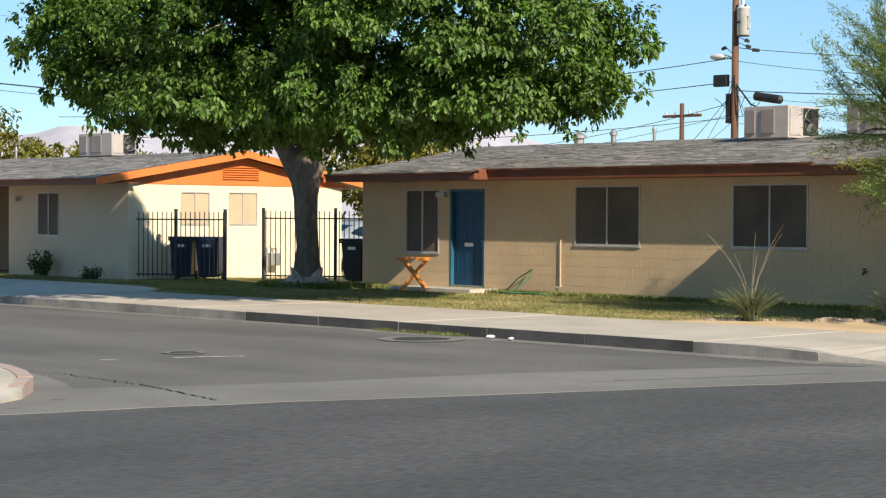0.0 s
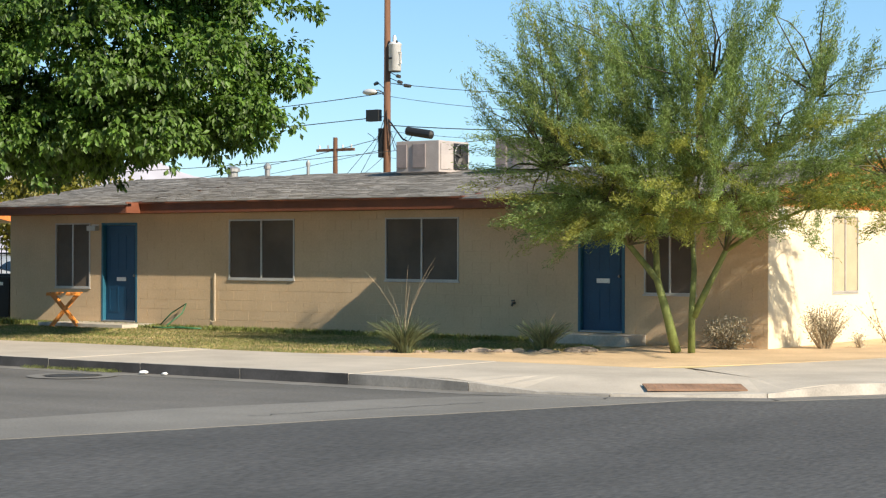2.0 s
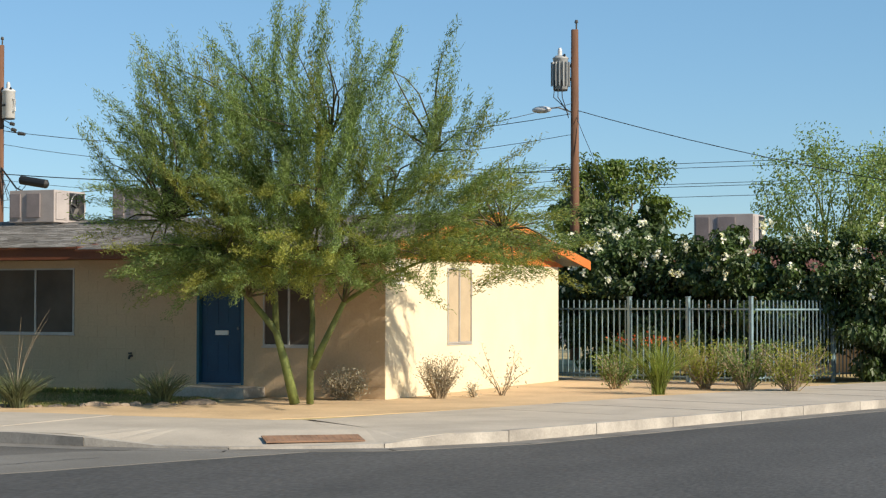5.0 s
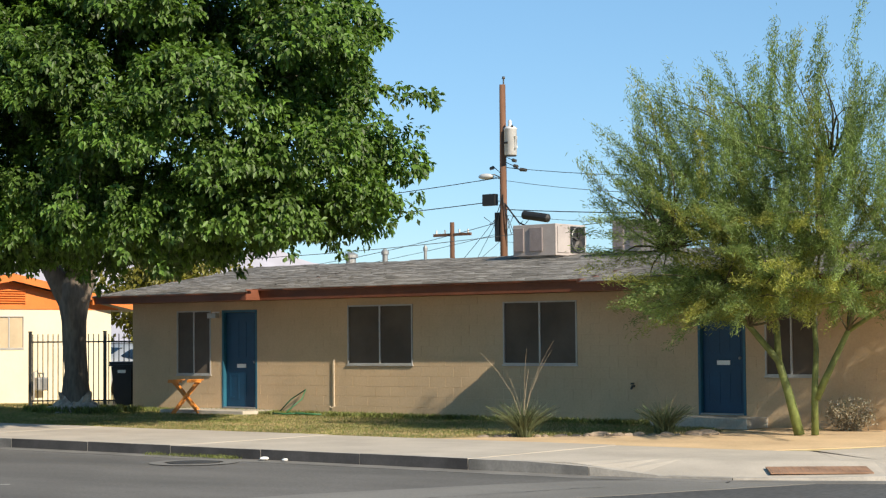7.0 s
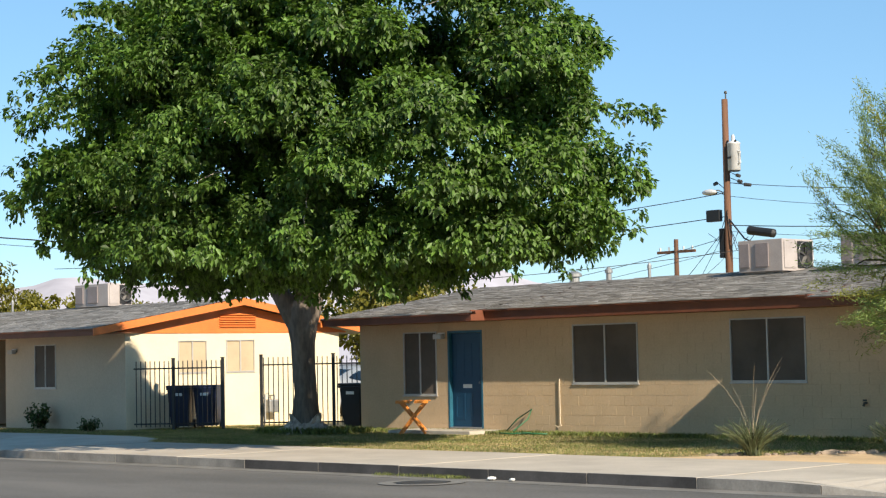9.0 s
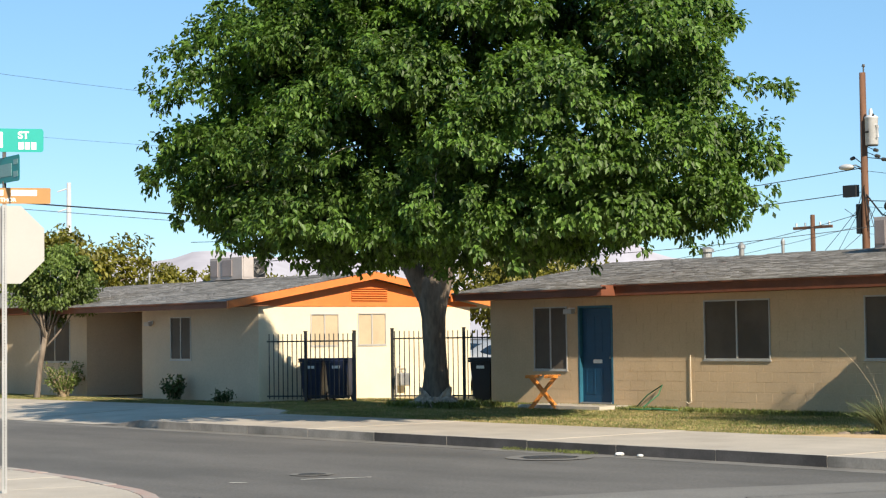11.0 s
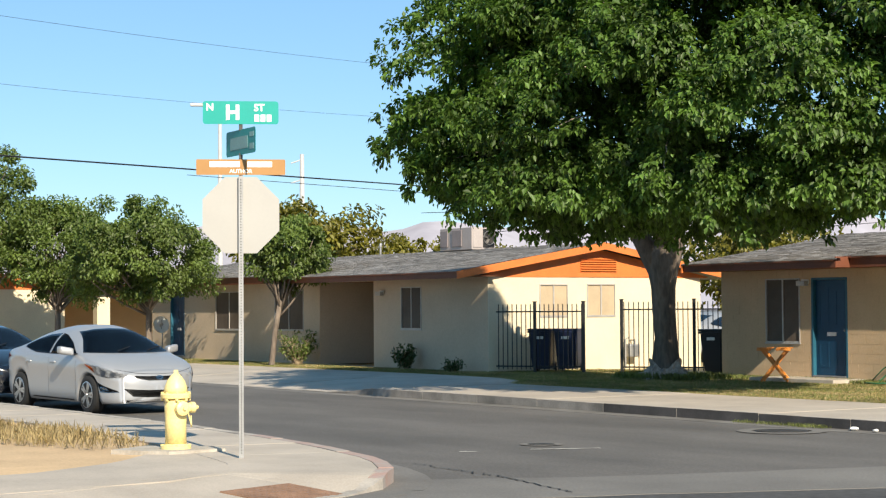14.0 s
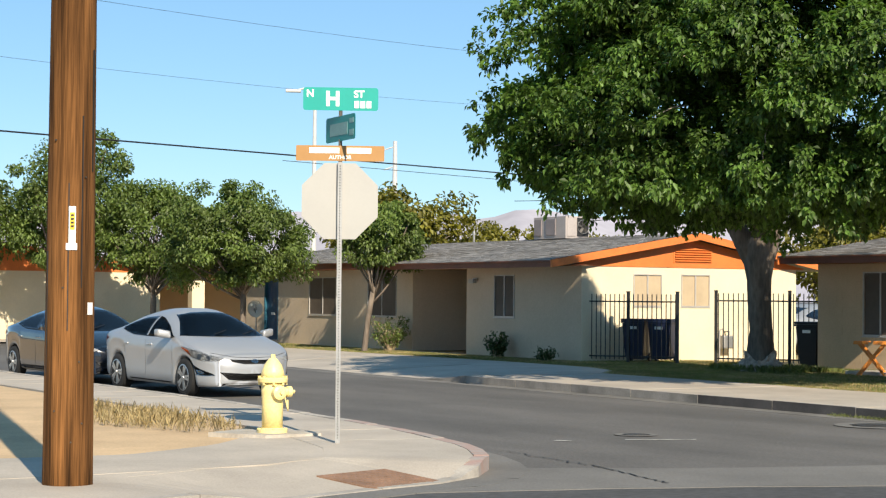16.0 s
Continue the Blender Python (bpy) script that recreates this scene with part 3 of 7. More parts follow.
HOLES_C = [(-29.86, -28.80, 0.89, 2.27), (-28.46, -27.41, 0.18, 2.27), (-24.84, -23.13, 1.12, 2.31), (-20.90, -19.21, 1.13, 2.31), (-16.66, -15.72, 0.27, 2.28), (-15.34, -14.35, 0.95, 2.28)]
SIDE_C = [(30.3, 31.43, 0.96, 2.33)]
corner_house, corner_front, corner_roof = house("low tan block house with grey shingle roof and orange gables", -31.31, -13.03, 27.69, 36.18, HOLES_C, SIDE_C, {"fn": eave_corner, "steps": [-26.9, -18.6]}, (31.95, 3.39))
shingle_roof(corner_roof, -31.6, -12.74, eave_corner, 1, (31.95, 3.39))
FACE_C = lambda u, w, z: (u, 27.69 - w, z)
for i in (0, 2, 3, 5):
    window(corner_house, *HOLES_C[i], FACE_C, M_SCREEN, 1)
for i in (1, 4):
    door(corner_house, *HOLES_C[i], FACE_C)
window(corner_house, *SIDE_C[0], lambda u, w, z: (-13.03 + w, u, z), M_SCREEN_SUNLIT)

# house next door
def eave_next(x):
    return (24.5, 2.57) if x > -46.5 else (25.27, 2.66)


HOLES_N = [(-41.73, -40.72, 1.13, 2.25), (-46.22, -43.18, 0.1, 2.43), (-49.0, -47.18, 1.06, 2.25), (-53.05, -51.1, 1.05, 2.24), (-56.5, -55.4, 0.15, 2.2)]
SIDE_N = [(27.19, 28.08, 1.45, 2.27), (28.69, 29.61, 1.45, 2.28)]
next_house, next_front, next_roof = house("long tan house with deep entry recess and orange gable", -58.0, -37.62, 25.62, 32.5, HOLES_N, SIDE_N, {"fn": eave_next, "steps": [-46.5]}, (29.05, 3.34), paint=M_STUCCO)
shingle_roof(next_roof, -58.3, -37.33, eave_next, 2, (29.05, 3.34))
FACE_N = lambda u, w, z: (u, 25.62 - w, z)
for i in (0, 2, 3):
    window(next_house, *HOLES_N[i], FACE_N, M_SCREEN, 1)
door(next_house, *HOLES_N[4], FACE_N)
for s in SIDE_N:
    window(next_house, *s, lambda u, w, z: (-37.62 + w, u, z), M_SCREEN_SUNLIT)
# entry recess: side walls, back wall and slab
part("recess_wall", bx(-46.4, -46.22, 25.82, 28.5, 0.1, 2.45), M_STUCCO, next_house)
part("recess_wall", bx(-43.18, -43.0, 25.82, 28.5, 0.1, 2.45), M_STUCCO, next_house)
part("recess_wall", bx(-46.4, -43.0, 28.5, 28.65, 0.1, 2.45), M_STUCCO, next_house)
part("recess_ceiling", bx(-46.2, -43.2, 25.83, 28.49, 2.435, 2.48), M_SOFFIT, next_house)

# house that closes the street's far end
third_house, third_front, third_roof = house("low tan house with orange fascia behind street trees", -76.0, -63.5, 11.0, 24.6, [], [], {"fn": lambda x: (10.4, 2.62), "steps": []}, (17.8, 3.55))
shingle_roof(third_roof, -76.3, -63.25, lambda x: (10.4, 2.62), 3, (17.8, 3.55))
porch = empty("porch_wall")
porch.parent = third_house
part("recess_wall", bx(-66.8, -66.6, 24.6, 30.0, 0.0, 2.45), M_WALL, porch)
part("pillar", bx(-64.0, -63.6, 25.9, 26.4, 0.0, 2.45), M_WALL_PALE, porch)
part("pillar", bx(-64.0, -63.6, 28.3, 28.8, 0.0, 2.45), M_WALL_PALE, porch)
part("porch_roof", bx(-67.0, -63.2, 24.95, 30.2, 2.452, 2.64), M_BROWN, porch)

# house beyond the hedge, mostly hidden
back_house, back_front, back_roof = house("low house half hidden behind the flowering hedge", -14.0, 2.0, 42.9, 50.0, [], [], {"fn": lambda x: (41.9, 2.45), "steps": []}, (46.2, 3.1))

# ---- vegetation ----
M_LEAF = leaf_mat("broad_leaf", (0.088, 0.160, 0.027), 0.6, 0.36, 0.52)
M_LEAF_YOUNG = leaf_mat("young_tree_leaf", (0.115, 0.165, 0.035), 0.4, 0.35)
M_LEAF_DARK = leaf_mat("dark_hedge_leaf", (0.050, 0.082, 0.022), 0.4, 0.22)
M_LEAF_YELLOW = leaf_mat("yellow_green_leaf", (0.16, 0.15, 0.02), 0.35, 0.35)
M_NEEDLE = leaf_mat("feathery_leaf", (0.182, 0.250, 0.078), 0.45, 0.42)
M_NEEDLE_GOLD = leaf_mat("yellowing_feathery_leaf", (0.265, 0.280, 0.062), 0.35, 0.45)
M_BARK = mat("grey_bark", (0.160, 0.128, 0.100), 0.95, 0.4, 3, 18, 0.9, stretch=(1, 1, 0.25), grain=0.3)
M_BARK_GREEN = mat("green_smooth_bark", (0.15, 0.18, 0.045), 0.7, 0.35, 4, 25, 0.3)
M_TWIG = mat("dark_olive_twig", (0.085, 0.075, 0.035), 0.85, 0.35, 4, 25, 0.3)
M_PALE_ROOT = mat("whitewashed_root", (0.38, 0.32, 0.26), 0.9, 0.45, 5, 25, 0.8)
M_GRASS = leaf_mat("lawn_blades", (0.150, 0.175, 0.045), 0.5, 0.25)
M_GRASS_TALL = leaf_mat("bright_arching_blades", (0.20, 0.25, 0.045), 0.4, 0.3)
M_GRASS_DRY = leaf_mat("dry_straw_blades", (0.40, 0.31, 0.155), 0.35, 0.2)
M_AGAVE = leaf_mat("grey_green_blades", (0.105, 0.125, 0.055), 0.35, 0.12)
M_SAGE = leaf_mat("grey_sage_leaf", (0.35, 0.31, 0.225), 0.35, 0.15)
M_STALK = mat("dry_stalk", (0.40, 0.31, 0.20), 0.9, 0.25, 4, 40, 0.2)
M_PETAL = leaf_mat("white_petal", (0.80, 0.78, 0.70), 0.12, 0.3)
M_RED_PETAL = leaf_mat("orange_red_petal", (0.62, 0.09, 0.03), 0.2, 0.3)


def unit(v):
    return v / np.maximum(np.linalg.norm(v, axis=1, keepdims=True), 1e-9)


def leaf_mesh(name, centre, along, face, length, width, material, parent=None, fold=0.25):
    """Many leaves at once: each a folded diamond with its own way, facing and size."""
    a = unit(along)
    s = unit(np.cross(a, face))
    n = np.cross(s, a)
    L, Wd = length[:, None], width[:, None]
    base = centre - a * L * 0.5
    tip = centre + a * L * 0.5 - n * L * 0.12
    left = centre - s * Wd * 0.5 + n * Wd * fold
    right = centre + s * Wd * 0.5 + n * Wd * fold
    co = np.stack([base, left, tip, right], 1).reshape(-1, 3)
    k = len(centre)
    idx = (np.arange(k)[:, None] * 4 + np.array([0, 2, 1, 0, 3, 2])[None, :]).reshape(-1)
    me = bpy.data.meshes.new(name)
    me.vertices.add(len(co))
    me.vertices.foreach_set("co", co.astype(np.float32).reshape(-1))
    me.loops.add(len(idx))
    me.loops.foreach_set("vertex_index", idx.astype(np.int32))
    me.polygons.add(2 * k)
    me.polygons.foreach_set("loop_start", np.arange(0, 6 * k, 3, dtype=np.int32))
    me.polygons.foreach_set("loop_total", np.full(2 * k, 3, dtype=np.int32))
    me.update()
    me.validate()
    me.materials.append(material)
    ob = new(name, me)
    ob.parent = parent
    return ob


def limb(bm, a, b, r0, r1, rng, sag=0.15, sides=7, n=6):
    a, b = Vector(a), Vector(b)
    d = (b - a).length
    pts, rad = [], []
    off = Vector(rng.uniform(-1, 1, 3)) * d * 0.10
    for i in range(n):
        t = i / (n - 1)
        p = a.lerp(b, t) + off * math.sin(math.pi * t) + Vector((0, 0, sag * d * math.sin(math.pi * t)))
        pts.append(p)
        rad.append(r0 + (r1 - r0) * t)
    tube(bm, pts, rad, sides)
    return pts


def clump_crown(rng, centre, radii, clumps, leaves, clump_r, hollow=0.55, lumps=0.22, floor=None, squash=0.75):
    """Leaf places in clumps through the outer part of a lumpy ellipsoid."""
    d = unit(rng.normal(size=(clumps, 3)))
    ph = rng.uniform(0, 6.28, 6)
    bump = 1 + lumps * (np.sin(3 * np.arctan2(d[:, 1], d[:, 0]) + ph[0]) * 0.5 + np.sin(5 * np.arctan2(d[:, 1], d[:, 0]) + ph[1]) * 0.35 + np.sin(4 * d[:, 2] * 2 + ph[2]) * 0.4 + rng.normal(size=clumps) * 0.25)
    r = (hollow + (1 - hollow) * rng.uniform(size=clumps) ** 0.6) * bump
    c = np.array(centre) + d * r[:, None] * np.array(radii)
    if floor is not None:
        low = c[:, 2] < floor
        c[low, 2] = floor + (floor - c[low, 2]) * 0.25 + rng.uniform(-0.35, 0.35, low.sum())
    size = clump_r * rng.uniform(0.6, 1.35, clumps)
    k = rng.integers(0, clumps, leaves)
    q = unit(rng.normal(size=(leaves, 3))) * (rng.uniform(size=leaves) ** 0.45)[:, None]
    p = c[k] + q * size[k][:, None] * np.array([1, 1, squash])
    out = unit(p - np.array(centre) + q * 2.0)
    return c, p, out


def broad_leaves(name, rng, p, out, size, material, parent):
    n = len(p)
    droop = np.array([0, 0, -0.65])
    along = unit(out * 0.7 + rng.normal(size=(n, 3)) * 0.6 + droop)
    face = unit(out * 0.6 + np.array([0, 0, 0.8]) + rng.normal(size=(n, 3)) * 0.45)
    L = size * rng.uniform(0.65, 1.35, n)
    return leaf_mesh(name, p, along, face, L, L * 0.55, material, parent)


# great shade tree on the verge
rng = np.random.default_rng(11)
tree = tagged(empty("tree", -31.43, 26.17, 0.09), "large shade tree with dense dark green crown on the lawn", "tree")
bm = bmesh.new()
tube(bm, [(0.0, 0.0, -0.1), (0.0, 0, 0.12), (0.0, 0, 0.40), (-0.01, -0.01, 0.9), (-0.02, -0.02, 1.5), (-0.03, -0.03, 2.0), (-0.04, -0.05, 2.4), (-0.03, -0.04, 2.75), (-0.02, -0.03, 3.0)], [0.40, 0.33, 0.29, 0.26, 0.25, 0.265, 0.33, 0.34, 0.24], 24)
tube(bm, [(-0.03, -0.04, 1.9), (-0.18, -0.22, 2.7), (-0.40, -0.55, 3.4), (-0.6, -1.1, 4.2), (-0.5, -1.9, 5.6)], [0.12, 0.23, 0.21, 0.16, 0.08], 16)
tube(bm, [(0.0, 0.0, 1.9), (0.12, 0.08, 2.7), (0.40, 0.0, 3.5), (1.1, -0.5, 4.5), (2.2, -1.4, 6.2)], [0.12, 0.24, 0.22, 0.17, 0.09], 16)
for v in bm.verts:
    v.co += Vector((v.co.x, v.co.y, 0)).normalized() * 0.05 * noise.noise(Vector((v.co.x * 5, v.co.y * 5, v.co.z * 1.5)))
part("trunk", bm, M_BARK, tree, "grey furrowed forking trunk", True)
# flaking root mound: a lumpy collar with short buttresses
bm = bmesh.new()
rows_, sides_ = 9, 44
rings_ = []
for i in range(rows_):
    u = i / (rows_ - 1)
    ring = []
    for k in range(sides_):
        a = 2 * math.pi * k / sides_
        r = 0.33 + 0.44 * (1 - u) ** 1.7 * (1 + 0.30 * math.sin(5 * a + 0.7) + 0.16 * math.sin(9 * a + 2.1))
        q = Vector((math.cos(a) * r, math.sin(a) * r, -0.06 + 0.38 * u * (1 + 0.25 * math.sin(3 * a + 1.0))))
        q *= 1 + 0.14 * noise.noise(q * 6) + 0.16 * noise.noise(q * 15)
        ring.append(bm.verts.new(q))
    rings_.append(ring)
for r0, r1 in zip(rings_, rings_[1:]):
    for k in range(sides_):
        bm.faces.new((r0[k], r0[(k + 1) % sides_], r1[(k + 1) % sides_], r1[k]))
part("root_flare", bm, M_PALE_ROOT, tree, "pale flaking root flare")
CROWN_C, CROWN_R = (6.38, -4.85, 5.8), (5.45, 3.0, 4.6)


def in_crown(q, limit):
    """Whether a place lies within that share of the crown."""
    return sum(((q[i] - CROWN_C[i]) / CROWN_R[i]) ** 2 for i in range(3)) < limit * limit



bmb = bmesh.new()
for k in range(9):
    a = k * 0.70 + rng.uniform(-0.2, 0.2)
    up = rng.uniform(4.8, 8.2)
    rr = rng.uniform(1.4, 3.6)
    end = (4.6 + 1.2 * rr * math.cos(a), -4.1 + 0.5 * rr * math.sin(a), up)
    if not in_crown(end, 0.8):
        continue
    pts = limb(bmb, (0.1 * math.cos(a), 0.1 * math.sin(a), 2.95), end, 0.12, 0.05, rng, 0.10, 8)
    for j in range(5):
        p = pts[2 + j % 4]
        e = p + Vector((math.cos(a + rng.uniform(-1.2, 1.2)), math.sin(a + rng.uniform(-1.2, 1.2)), rng.uniform(-0.1, 0.9))) * rng.uniform(1.3, 2.6)
        if in_crown(e, 0.8):
            limb(bmb, p, e, 0.045, 0.012, rng, 0.05, 5, 5)
part("limb", bmb, M_BARK, tree, "spreading grey limbs", True)
# tiers of drooping leaf sprays over an elongated crown, with branch tips breaking the outline
MASSES = 92
gold = np.arange(MASSES) + 0.5
ph_, th_ = np.arccos(1 - 2 * gold / MASSES), np.pi * (1 + 5 ** 0.5) * gold
d = np.stack([np.cos(th_) * np.sin(ph_), np.sin(th_) * np.sin(ph_), np.cos(ph_)], 1)
c = np.array(CROWN_C) + d * np.array(CROWN_R) * rng.uniform(0.66, 1.02, MASSES)[:, None] + rng.normal(size=(MASSES, 3)) * 0.25


def crown_floor(x):
    return 3.34 + np.where(x > CROWN_C[0], 0.65, 0.9) * ((x - CROWN_C[0]) / 5.8) ** 2


fl = crown_floor(c[:, 0])
c[:, 2] = np.where(c[:, 2] < fl, fl + rng.uniform(-0.1, 0.7, MASSES), c[:, 2])
size = rng.uniform(0.65, 1.35, MASSES)
n = 8600
k = rng.choice(MASSES, n, p=size ** 2 / (size ** 2).sum())
q = unit(rng.normal(size=(n, 3)) + np.array([0, 0, 0.25])) * (rng.uniform(size=n) ** 0.30)[:, None]
hub = c[k] + q * size[k][:, None] * np.array([1.08, 1.08, 0.52])
hub[:, 2] -= 0.34 * size[k] * (q[:, 0] ** 2 + q[:, 1] ** 2)
way = unit((c[k] - np.array(CROWN_C)) * 0.25 + q)
tips = 260
t_d = unit(rng.normal(size=(tips, 3)) + np.array([0, 0, 0.2]))
t_o = np.array(CROWN_C) + t_d * np.array(CROWN_R) * 0.98
fl = crown_floor(t_o[:, 0])
t_o[:, 2] = np.where(t_o[:, 2] < fl, fl + rng.uniform(-0.1, 0.6, tips), t_o[:, 2])
t_w = unit(t_d * np.array([1, 1, 0.6]) + rng.normal(size=(tips, 3)) * 0.3)
t_l = rng.uniform(0.4, 1.0, tips)
steps = np.linspace(0.1, 1.0, 4)
s_p = t_o[:, None, :] + t_w[:, None, :] * (steps[None, :] * t_l[:, None])[:, :, None]
s_p[:, :, 2] -= 0.22 * steps[None, :] ** 2 * t_l[:, None]
inner = np.array(CROWN_C) + unit(rng.normal(size=(650, 3))) * rng.uniform(0.15, 0.7, 650)[:, None] * np.array(CROWN_R)
inner[:, 2] = np.maximum(inner[:, 2], crown_floor(inner[:, 0]) - 0.3 + rng.uniform(0, 0.5, 650))
hub = np.concatenate([hub, inner, s_p.reshape(-1, 3)])
way = np.concatenate([way, unit(rng.normal(size=(650, 3))), np.repeat(t_w, 4, 0)])
hub[:, 2] = np.maximum(hub[:, 2], crown_floor(hub[:, 0]) - 0.75 + rng.uniform(-0.15, 0.15, len(hub)))
turn = math.radians(24)


def turned_xy(q):
    """Turn the crown about its middle, drawing it in towards the top."""
    narrow = 1 - 0.07 * np.clip(q[:, 2] - 6.2, 0, 5)
    x, y = (q[:, 0] - CROWN_C[0]) * narrow, (q[:, 1] - CROWN_C[1]) * narrow
    return np.stack([CROWN_C[0] + x * math.cos(turn) - y * math.sin(turn), CROWN_C[1] + x * math.sin(turn) + y * math.cos(turn), q[:, 2]], 1)


hub, c, t_o, way = turned_xy(hub), turned_xy(c), turned_xy(t_o), way
# each spray: leaves radiating from its twig end and hanging
PER = 28
k = np.repeat(np.arange(len(hub)), PER)
m = len(k)
ray = unit(way[k] * 0.75 + rng.normal(size=(m, 3)) * 0.8 + np.array([0, 0, -0.35]))
L = 0.122 * rng.uniform(0.6, 1.35, m)
p = hub[k] + ray * (0.05 + 0.15 * rng.uniform(size=m))[:, None] + rng.normal(size=(m, 3)) * 0.03
along = unit(ray + np.array([0, 0, -0.45]) + rng.normal(size=(m, 3)) * 0.25)
face = unit(way[k] * 0.5 + np.array([0, 0, 0.9]) + rng.normal(size=(m, 3)) * 0.4)
leaf_mesh("crown", p, along, face, L, L * 0.56, M_LEAF, tree)
bmb = bmesh.new()
for e in list(c[::3]) + list(t_o[::5]):
    a = Vector(CROWN_C) * 0.3 + Vector(e) * 0.7
    limb(bmb, a, e, 0.018, 0.006, rng, 0.02, 4, 4)
part("twigs", bmb, M_PALE_ROOT, tree, "thin pale twigs", True)

# feathery green-barked tree by the corner
rng = np.random.default_rng(5)
palo = tagged(empty("tree", -13.55, 25.75, 0.09), "airy feathery tree with smooth green multi-stem trunk", "tree")
stems = [[(-0.10, -0.08, 0), (-0.22, -0.16, 0.6), (-0.35, -0.25, 1.15), (-0.75, -0.45, 1.7), (-1.15, -0.65, 2.1), (-1.9, -1.0, 2.9)],
         [(-0.35, -0.25, 1.15), (-0.45, -0.1, 1.7), (-0.65, 0.1, 2.5), (-0.8, 0.3, 3.4), (-0.9, 0.3, 4.4)],
         [(0.10, 0.05, 0), (0.10, 0.06, 0.7), (0.12, 0.1, 1.3), (0.0, 0.25, 1.9), (0.1, 0.3, 2.8), (0.3, 0.3, 4.2)],
         [(0.12, 0.07, 0.55), (0.30, 0.18, 1.0), (0.55, 0.33, 1.6), (0.7, 0.4, 2.2), (1.2, 0.6, 3.0), (1.9, 0.9, 4.0)],
         [(0.55, 0.33, 1.6), (1.1, 0.6, 2.0), (1.9, 0.9, 2.35), (2.9, 1.2, 2.7)]]
for pts, r in zip(stems, (0.085, 0.058, 0.062, 0.064, 0.04)):
    rad = [r * (1 - 0.78 * i / (len(pts) - 1)) for i in range(len(pts))]
    part("stem", tube(bmesh.new(), pts, rad, 10), M_BARK_GREEN, palo, "smooth green stem", True)
N = 640
d = unit(rng.normal(size=(N, 3)))
rad = rng.uniform(size=N) ** 0.42
right = np.array([0.83, 0.55, 0.0])
c = d * rad[:, None] * np.array([2.95, 1.8, 2.3]) * (1 + 0.10 * rng.normal(size=N))[:, None]
c += np.array([0.08, -1.05, 3.42])
side = c @ right
c += right[None, :] * (0.50 * np.clip(side, 0, 4))[:, None]
c[:, 2] -= 0.40 * np.clip(side - 1.2, 0, 4)
c[:, 2] = np.where(c[:, 2] < 1.9, 1.9 + rng.uniform(0, 0.7, N), c[:, 2])
low = rng.uniform(size=N) < 0.055
c[low] = np.stack([rng.uniform(-2.5, -0.4, N), rng.uniform(-1.6, -0.2, N), rng.uniform(1.85, 2.8, N)], 1)[low]
drape = (rng.uniform(size=N) < 0.10) & ~low
c[drape] = (right[None, :] * rng.uniform(1.9, 4.1, N)[:, None] + np.stack([rng.normal(size=N) * 0.35, -0.45 + rng.normal(size=N) * 0.45, rng.uniform(2.05, 3.6, N)], 1))[drape]
hub = np.array([0.0, 0.05, 1.9])
away = unit(c - hub)
way = unit(away + np.array([0, 0, 0.45]) * np.clip((c[:, 2:3] - 2.6) / 2, -0.8, 1) + rng.normal(size=(N, 3)) * 0.28)
bmb = bmesh.new()
tips = [Vector(s[k]) for s in stems for k in range(2, len(s))]
for k in range(0, N, 2):
    e = Vector(c[k])
    best = min(tips, key=lambda q: (q - e).length + 0.8 * max(0, q.z - e.z))
    limb(bmb, best, e, 0.022, 0.005, rng, 0.06, 4, 5)
part("twigs", bmb, M_TWIG, palo, "thin arching twigs", True)
per = 330
k = np.repeat(np.arange(N), per)
s = rng.uniform(-0.5, 0.5, N * per)
tw = way[k] * (s * rng.uniform(0.95, 1.5, N * per))[:, None]
curl = np.stack([np.zeros_like(s), np.zeros_like(s), -0.12 * (s + 0.5) ** 2], 1)
jit = rng.normal(size=(N * per, 3)) * 0.045
p = c[k] + tw + curl + jit
along = unit(way[k] * 0.9 + rng.normal(size=(N * per, 3)) * 0.55 + np.array([0, 0, -0.05]))
L = rng.uniform(0.045, 0.105, N * per)
# some sprays have turned yellow, most of them low and on the sunny side
gold = rng.uniform(size=N) < np.clip(0.30 - 0.10 * (c[:, 2] - 2.6), 0.05, 0.42)
for old, name, material in ((False, "crown", M_NEEDLE), (True, "yellow_sprays", M_NEEDLE_GOLD)):
    w = gold[k] == old
    leaf_mesh(name, p[w], along[w], rng.normal(size=(int(w.sum()), 3)), L[w], rng.uniform(0.009, 0.015, int(w.sum())), material, palo, 0.1)


def round_tree(label, x, y, trunk_h, trunk_r, centre, radii, clumps, leaves, size, material, seed, clump_r=0.45, lean=(0, 0), bark=None):
    rng = np.random.default_rng(seed)
    t = tagged(empty("tree", x, y, 0.07), label, "tree")
    bm = tube(bmesh.new(), [(0, 0, -0.05), (0.02, 0, 0.1), (lean[0] * 0.4, lean[1] * 0.4, trunk_h * 0.5), (lean[0], lean[1], trunk_h)], [trunk_r * 1.4, trunk_r, trunk_r * 0.85, trunk_r * 0.8], 10)
    part("trunk", bm, bark or M_BARK, t, smooth=True)
    c, p, out = clump_crown(rng, centre, radii, clumps, leaves, clump_r, 0.5, 0.22)
    bmb = bmesh.new()
    for k in range(0, clumps, 3):
        limb(bmb, (lean[0], lean[1], trunk_h * rng.uniform(0.75, 1.0)), c[k], trunk_r * 0.4, 0.01, rng, 0.06, 5, 5)
    part("limb", bmb, bark or M_BARK, t, smooth=True)
    broad_leaves("crown", rng, p, out, size, material, t)
    return t


